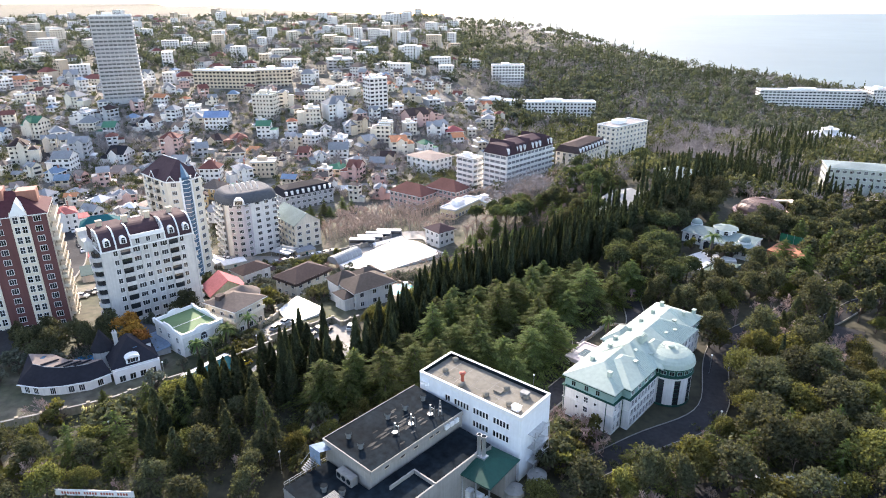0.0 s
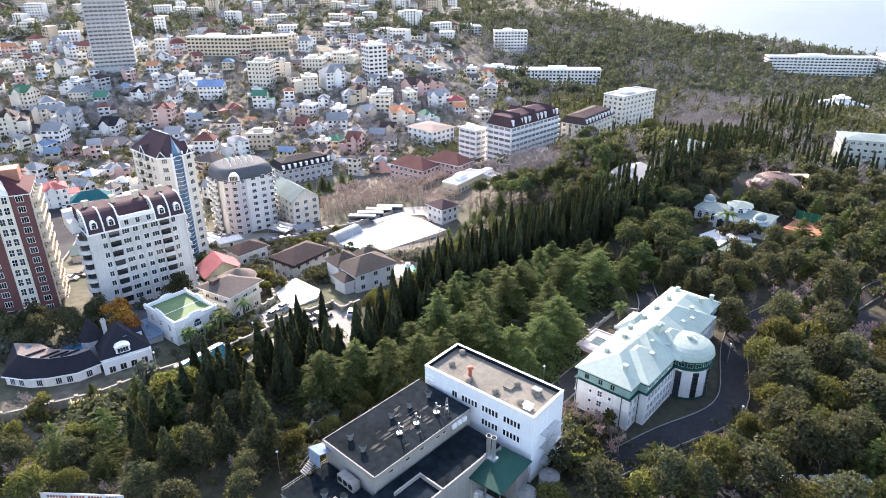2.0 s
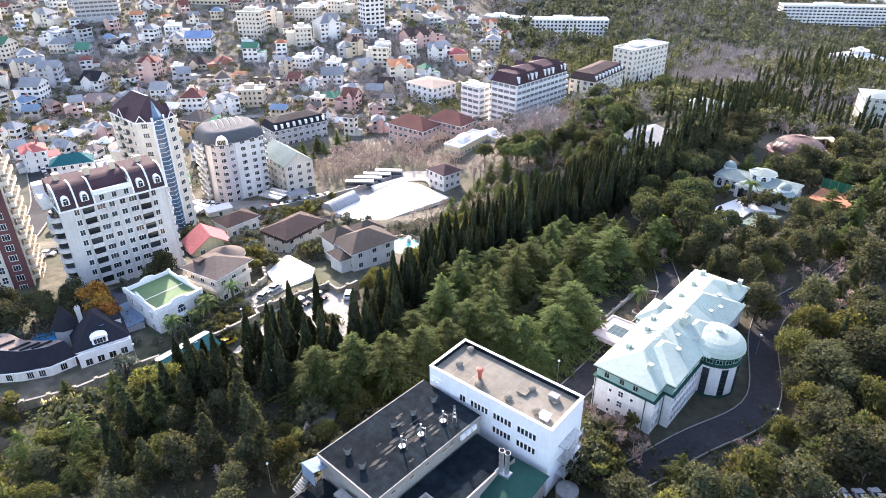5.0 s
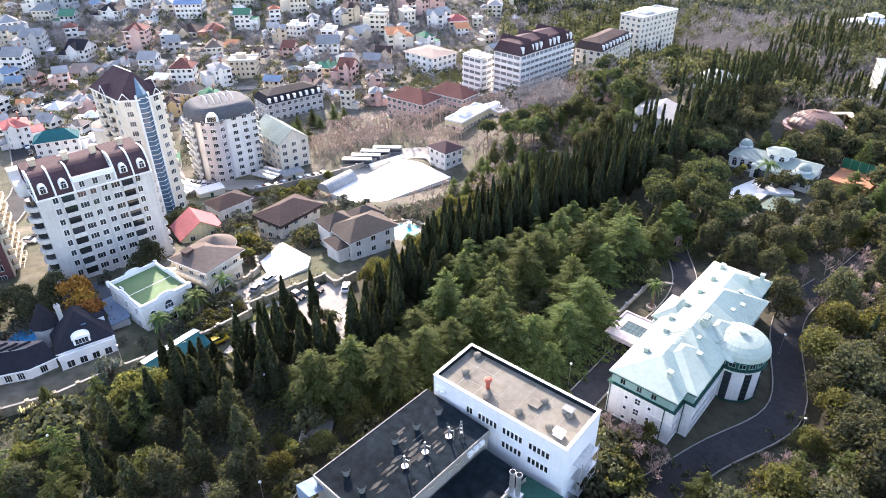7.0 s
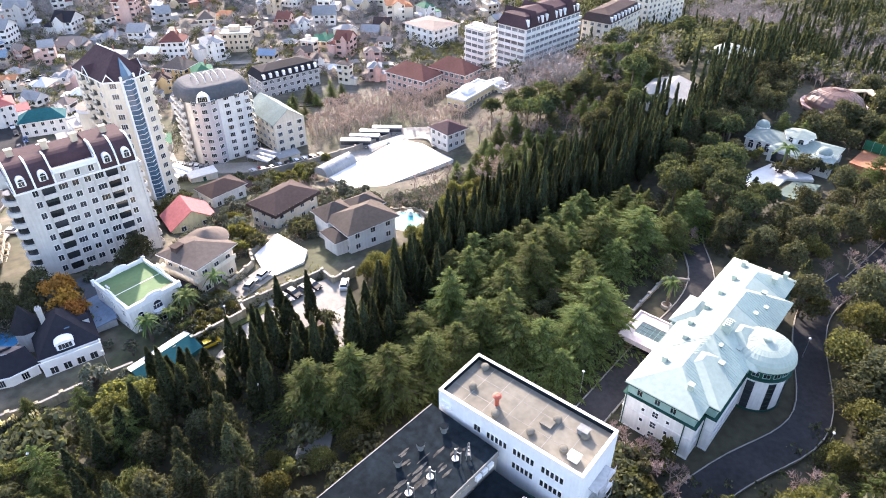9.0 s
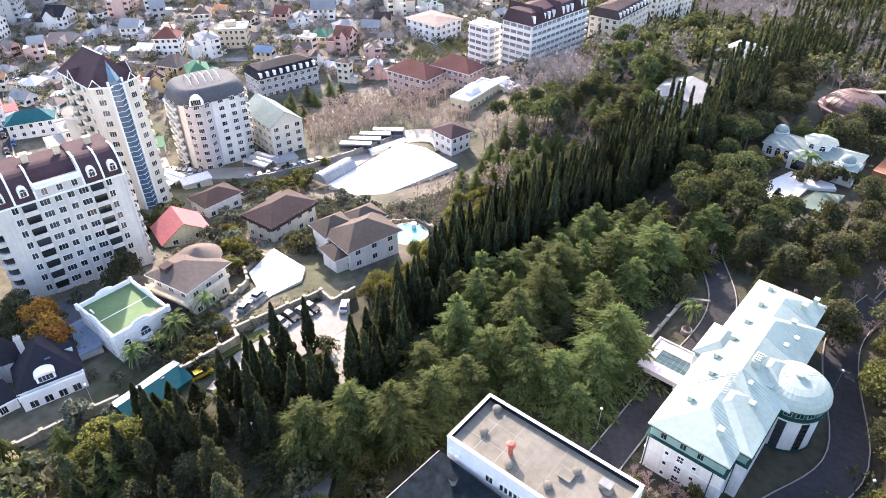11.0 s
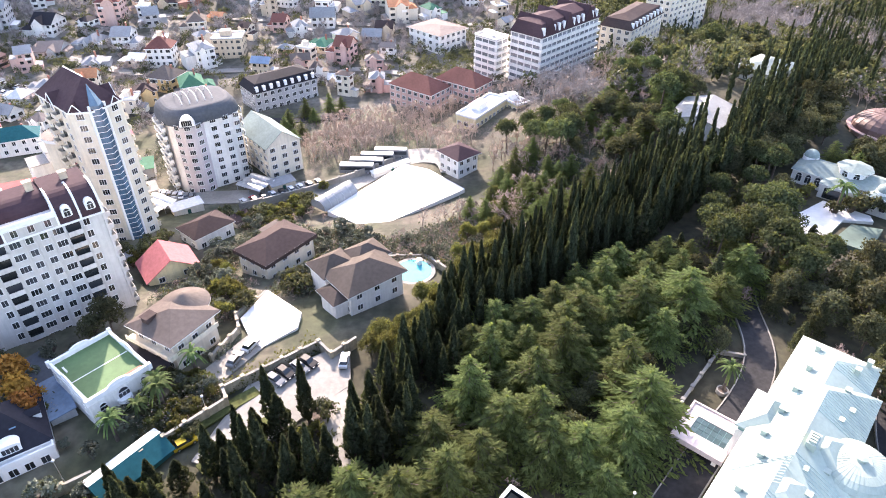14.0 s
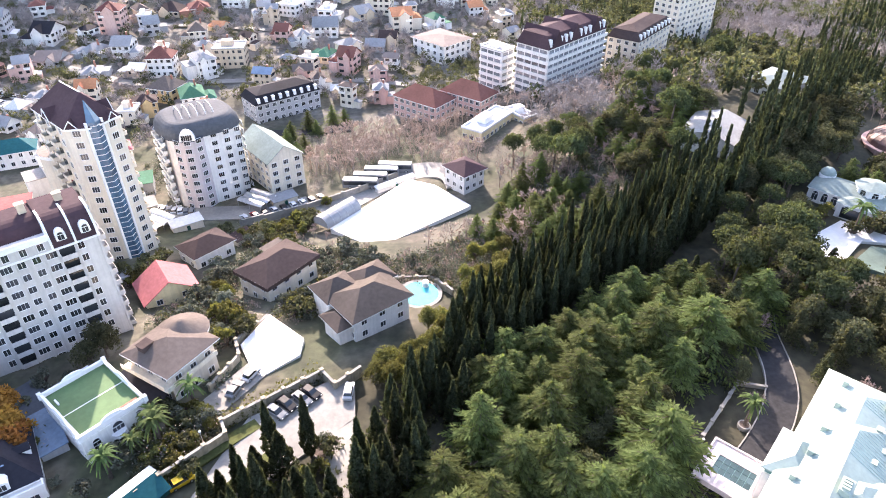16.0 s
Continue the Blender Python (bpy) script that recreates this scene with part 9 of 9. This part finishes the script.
OAK_FAR = [make_round(s + 150, L_OAK, "dark evergreen oak", 12.0, 4.8, 22, 42, 0.9, "evergreen_oak") for s in range(3)]
stand("oak_wood", "dark evergreen oak wood beyond the mansion", OAK_FAR, strewn(((125, 215, 230, 300, 60, 62), (120, 330, 190, 420, 60, 34), (150, 262, 175, 300, 16, 14), (114, 172, 160, 192, 56, 26), (160, 200, 260, 260, 50, 50)), 4.4, 43), (0.75, 1.1), 44)
BARE_FAR = [make_bare(s + 170, 10.5, depth=5, fine=0.05) for s in range(3)]
stand("bare_wood", "leafless pinkish-brown wood behind the sports ground", BARE_FAR, strewn(
    ((-58, 288, -10, 300, 22, 70), (-52, 304, -8, 318, 20, 70), (-10, 284, 4, 296, 14, 16), (-6, 318, 40, 330, 16, 30), (28, 300, 60, 340, 22, 40), (60, 320, 150, 420, 46, 60),
     (140, 290, 240, 320, 50, 34), (-30, 224, 2, 236, 10, 26), (4, 226, 26, 250, 12, 26), (10, 262, 28, 284, 14, 26)), 2.3, 41), (0.7, 1.2), 42)


for src in BARE_FAR + OAK_FAR:
    for ob in list(src.children):
        bpy.data.objects.remove(ob)
    bpy.data.objects.remove(src)


def undergrowth(name, label, mat, areas, seed, k, tall):
    rng = np.random.default_rng(seed)
    spots = np.array(strewn(areas, 0.7, seed))
    cs, al = [], []
    for x, y in spots:
        n, q = 22, rng.uniform(0.5, 1.3)
        d = rng.normal(size=(n, 3)) * [0.75, 0.75, 0.5] * q
        d[:, 2] = np.abs(d[:, 2]) * tall
        cs.append(d + [x, y, height(x, y)])
        al.append(rng.normal(size=(n, 3)) + [0, 0, 0.5])
    ob = new(name, cards_mesh(name, leaf_cards(np.concatenate(cs), np.concatenate(al), k, k * 1.7, rng), mat))
    tagged(ob, label, "bushes", kind="stuff")


VALLEY = ((-66, 186, -52, 232, 20, 260), (-48, 196, -4, 214, 22, 420), (-46, 216, 8, 226, 22, 420), (0, 214, 40, 262, 30, 420), (-104, 196, -88, 214, 14, 60), (-56, 168, -52, 190, 8, 90), (-100, 150, -60, 150, 14, 160),
          (-66, 146, -48, 158, 8, 140), (-36, 166, -20, 180, 6, 60), (40, 262, 74, 300, 40, 300), (-120, 236, -104, 300, 16, 120), (-72, 228, -60, 246, 10, 60))
undergrowth("undergrowth", "dull green garden bushes and ivy", L_OLIVE, VALLEY, 51, 0.42, 1.6)
undergrowth("undergrowth", "leafless brownish scrub and dry stems", M_TWIG, VALLEY + ((-60, 290, 30, 312, 44, 900),), 52, 0.16, 2.6)
undergrowth("undergrowth", "yellow-green laurel hedges and bushes", L_LAUREL, tuple((*a[:5], a[5] // 16) for a in VALLEY) + ((-48, 159.5, -33, 172, 2.5, 60),), 53, 0.4, 2.0)


PARK = ((-45, 126, 40, 182, 34, 420), (-110, 104, -40, 118, 30, 260), (24, 108, 100, 112, 34, 200), (60, 190, 110, 206, 40, 160))
undergrowth("undergrowth", "dark ivy and low evergreen bushes under trees", L_OAK, PARK, 54, 0.45, 1.8)


# ---------------------------------------------------------------- far woods and gardens between houses
def woods():
    """Crowns past counting: each a lumpy skin of leaf clumps; leafless ones are loose sprays of twigs, and some are spires."""
    rng = np.random.default_rng(31)

    def crowd(name, label, mat, spots, cards, size, kind):
        cs, al, fc = [], [], []
        for x, y, k in spots:
            z = height(x, y)
            d = rng.normal(size=(cards, 3))
            d /= np.linalg.norm(d, axis=1, keepdims=True)
            if kind == "spire":
                q = rng.uniform(0, 1, cards)
                rad = 1.5 * k * np.minimum(1, q / 0.2 + 0.15) * (1 - q) ** 0.7
                cs.append(np.stack([x + d[:, 0] * rad, y + d[:, 1] * rad, z + 13 * k * q], 1))
                al.append(d * 0.3 + [0, 0, 1])
                fc.append(d * [1, 1, 0.2] + [0, 0, 0.3])
                continue
            d[:, 2] = np.abs(d[:, 2]) if kind == "crown" else d[:, 2] * 0.9
            lump = 1 + 0.28 * np.sin(d[:, :1] * 4 + x) * np.cos(d[:, 1:2] * 5 + y)
            rad = k * (rng.uniform(0.8, 1.05, (cards, 1)) if kind == "crown" else rng.uniform(0.15, 1.0, (cards, 1))) * lump
            tall = rng.uniform(0.8, 1.5)
            cs.append(d * rad * [3.6, 3.6, 3.4 * tall] + [x, y, z + (3.4 if kind == "crown" else 4.6) * k * tall])
            al.append(rng.normal(size=(cards, 3)) + ([0, 0, 0.3] if kind == "crown" else d * 1.4 + [0, 0, 0.9]))
            fc.append(d + [0, 0, 0.3])
        v = leaf_cards(np.concatenate(cs), np.concatenate(al), size[0], size[1], rng, np.concatenate(fc))
        tagged(new(name, cards_mesh(name, v, mat)), label, "woods", kind="stuff")

    near, far, bare, spires, gardens = [], [], [], [], []
    for i in range(27000):
        y = 300 + 1150 * rng.uniform() ** 1.35
        x = rng.uniform(-0.80, 0.86) * (y + 60)
        if i > 15000:                                    # the wooded hill towards the coast stands densest
            y = 400 + 520 * rng.uniform() ** 1.2
            x = rng.uniform(0.06 * y, 0.80 * y)
        if i > 23000:                                    # gardens of the town's slope
            y = rng.uniform(345, 560)
            x = rng.uniform(-0.72 * y, 30)
        z = height(x, y)
        if z < -56 or blocked(x, y, 1.2) or on_road(x, y):
            continue
        k = rng.uniform(0.65, 1.25)
        wild = noise.noise(Vector((x * 0.012, y * 0.012, 5.0)))
        if x < 20 + (y - 300) * 0.1 and y < 640:
            if y < 345 and x > -120 or rng.uniform() < 0.25:
                continue
            (bare if rng.uniform() < 0.5 + wild else gardens).append((x, y, k * 0.55))
        elif rng.uniform() < 0.45 + 0.9 * wild:
            bare.append((x, y, k * (1.0 if y < 620 else 1.3)))
        elif y < 560:
            (spires if rng.uniform() < 0.14 else near).append((x, y, k))
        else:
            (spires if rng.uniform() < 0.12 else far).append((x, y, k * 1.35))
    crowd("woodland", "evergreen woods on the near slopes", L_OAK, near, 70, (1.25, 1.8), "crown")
    crowd("woodland", "evergreen woods on the far hills, haze in their colour", L_HAZEWOOD, far, 44, (2.1, 2.9), "crown")
    crowd("woodland", "leafless woods between far houses, haze in their grey-brown", M_HAZETWIG, bare, 60, (0.28, 2.6), "loose")
    crowd("woodland", "slender cypresses scattered over the far hills", L_CYPRESS, spires, 60, (0.9, 2.0), "spire")
    crowd("woodland", "garden trees and evergreens between town houses", L_OAK, gardens, 80, (0.5, 0.75), "crown")


woods()

# ---------------------------------------------------------------- small things in the park and the streets
def street_lamp(x, y, h=5.0):
    t = thing("street_lamp", x, y, height(x, y), 0, "slim park lamp post with round white globe", "lamp", "park lamps")
    part("post", MB().cyl(0, 0, -0.5, 0.6, 0.12, 0.1, n=8).cyl(0, 0, 0.6, h, 0.06, 0.045, n=8), M_STEEL, t)
    part("globe", MB().dome(0, 0, h + 0.22, 0.26, 0.26, 12, 4).cyl(0, 0, h, h + 0.22, 0.1, 0.26, n=12), M_TRIM, t)


for x, y in ((-38, 130.6), (-69.8, 139.5), (-9.5, 131), (-30, 142), (-24.2, 154), (21.5, 133), (34, 150.5), (60.5, 118.5), (67, 141), (-50, 152.8), (-33, 106), (-72, 116)):
    street_lamp(x, y)


def banner():
    t = thing("sign_board", -67.0, 98.6, height(-67, 98.6), -3, "long white sign board with a line of red lettering", "sign")
    part("board", MB().box(-7.8, -0.08, 1.0, 7.8, 0.08, 2.4), M_TRIM, t)
    bar = MB().box(-0.18, -0.1, 1.4, 0.18, -0.082, 1.95).mesh("lettering", [M_RUST])
    for i in range(24):
        if i not in (7, 13, 19):
            part("lettering", bar, None, t, at=(-6.3 + i * 0.55, 0, 0))
    for a in (-7, -2.3, 2.3, 7):
        part("post", MB().box(a - 0.06, 0.081, -1, a + 0.06, 0.2, 2.4), M_STEEL, t)


banner()


def planter(x, y):
    t = thing("planter", x, y, height(x, y) + 0.2, 0, "round pale planter ring with a palm", "planter")
    part("ring", MB().cyl(0, 0, -0.4, 0.45, 1.1, n=20), M_CONCRETE, t)
    part("soil", MB().cyl(0, 0, 0.1, 0.47, 0.85, n=20), M_BARK, t)
    plant("palm", x, y, 0.95, 1.1, height(x, y) + 0.6)


planter(44.8, 157.6)


def island(x, y):
    t = thing("planting_island", x, y, 3.0, 0, "kerbed planting island with yellowish shrub", "planting")
    part("kerb", MB().cyl(0, 0, -0.3, 0.18, 2.6, n=24), M_CONCRETE, t)
    part("soil", MB().cyl(0, 0, 0, 0.2, 2.35, n=24), M_BARK, t)
    plant("olive", x, y, 0.9, 0.9, 3.1)


island(-29.4, 153.5)
for i, p in enumerate(("white", "silver", "white", "white", "silver", "white", "grey")):
    car(62.5 + i * 2.95, 101.6 + 0.15 * (i % 2), 90 + (i * 37 % 7 - 3), p, f"{p} car parked in the row along the park lane")


def pampas(x, y, k):
    t = thing("pampas_grass", x, y, height(x, y), 0, "pampas grass clump with tall cream plumes", "grass")
    rng = random.Random(int(x * 10))
    tuft, plumes = MB(), MB()
    for i in range(60):
        a, r = rng.uniform(0, 6.283), rng.uniform(0.4, 1.3) * k
        c, s = math.cos(a), math.sin(a)
        m = Vector((r * 0.5 * c, r * 0.5 * s, 1.3 * k))
        tuft.poly([(-0.06 * s, 0.06 * c, 0), (0.06 * s, -0.06 * c, 0), m]).poly([m, (0.06 * s, -0.06 * c, 0), (r * c, r * s, 0.8 * k)])
    for i in range(14):
        a, r = rng.uniform(0, 6.283), rng.uniform(0.1, 0.8) * k
        c, s, h = math.cos(a), math.sin(a), rng.uniform(2.0, 2.9) * k
        plumes.tube((r * 0.3 * c, r * 0.3 * s, 0.6 * k), (r * c, r * s, h * 0.75), 0.02, n=3)
        plumes.cyl(r * c, r * s, h * 0.7, h * 0.85, 0.06, 0.16 * k, n=5).cyl(r * c, r * s, h * 0.85, h, 0.16 * k, 0.02, n=5)
    part("leaves", tuft, L_OLIVE, t)
    part("plumes", plumes, L_PLUME, t, "cream feathery plumes")


for x, y, k in ((-82.4, 125.4, 1.0), (-81.2, 126.4, 0.8), (-78.1, 127.4, 1.0), (-76.9, 127.0, 0.8)):
    pampas(x, y, k)


def site_hut(x, y, rz, w, d, h, roof, wall, label):
    t = thing("shed", x, y, min(height(x + a, y + b) for a in (-w / 2, w / 2) for b in (-d / 2, d / 2)), rz, label, "shed", "sheds in the yards")
    part("wall", MB().box(-w / 2, -d / 2, -2, w / 2, d / 2, h), WALLS[wall], t)
    part("roof", MB().ring([(-w / 2 - 0.3, -d / 2 - 0.3, h), (w / 2 + 0.3, -d / 2 - 0.3, h), (w / 2 + 0.3, d / 2 + 0.3, h + 0.5), (-w / 2 - 0.3, d / 2 + 0.3, h + 0.5)], [(-w / 2 - 0.3, -d / 2 - 0.3, h + 0.15), (w / 2 + 0.3, -d / 2 - 0.3, h + 0.15), (w / 2 + 0.3, d / 2 + 0.3, h + 0.65), (-w / 2 - 0.3, d / 2 + 0.3, h + 0.65)]), ROOFS[roof], t)
    part("door", MB().box(-0.5, -d / 2 - 0.05, 0, 0.5, -d / 2, 2.0), M_TEAL, t)


for a in ((-93, 208, 40, 12, 5, 2.6, "grey", "grey"), (-86, 246, 35, 9, 4, 2.6, "white", "cream"), (-60, 262, 35, 8, 4, 2.4, "grey", "tan"), (-66, 235, 50, 6, 4, 2.5, "brown", "cream"), (-104, 256, 30, 10, 6, 3.0, "flat", "cream"), (-112, 270, 20, 14, 8, 4.5, "green", "grey"), (-110, 208, 40, 16, 9, 6.0, "flat", "cream"), (-128, 225, 30, 15, 9, 5.0, "greendark", "cream"), (-140, 250, 25, 12, 9, 6.5, "red", "white"), (-77, 167, -40, 7, 5, 2.6, "white", "grey"), (-84, 149, 10, 6, 4, 2.6, "grey", "grey"), (-54.5, 226, 54, 7, 5, 2.4, "tan", "cream")):
    site_hut(*a, f"{a[7]} rendered yard building with low {a[6]} roof")


def carport(x, y, rz, n):
    """A row of barrel-roofed shelters on posts."""
    t = thing("carport", x, y, height(x, y), rz, "car shelter of grey barrel-vaulted sheet roofs on posts", "carport", "car shelters")
    k = [math.pi * (0.15 + 0.7 * i / 8) for i in range(9)]
    for j in range(n):
        c = 3.0 * (j - (n - 1) / 2)
        arc = [(c + 1.6 * math.cos(a), 1.9 + 1.0 * math.sin(a)) for a in k]
        o = arc + [(p, z - 0.08) for p, z in arc[::-1]]
        part("roof", MB().ring([(p, -5, z) for p, z in o], [(p, 5, z) for p, z in o]), M_STEEL, t)
        for b in (-4.6, 0, 4.6):
            part("post", WIN.setdefault("carport_post", MB().box(-0.05, -0.05, -1, 0.05, 0.05, 2.3).mesh("post", [M_STEEL])), None, t, at=(c - 1.4, b, 0))


carport(-95.6, 247.5, 62, 3)
carport(-68.0, 261.5, 62, 3)
site_hut(-78.7, 156.2, -51, 10.5, 4.2, 1.7, "bluegrey", "grey", "low annexe with pale blue-grey flat roof beside the villa")
site_hut(-85.4, 163.4, -44, 9.0, 5.0, 2.0, "slate", "grey", "low annexe with dark roof behind the apartment block")
site_hut(-24.5, 272.3, 37, 15, 1.8, 1.6, "white", "white", "long low white shed behind the sports ground")
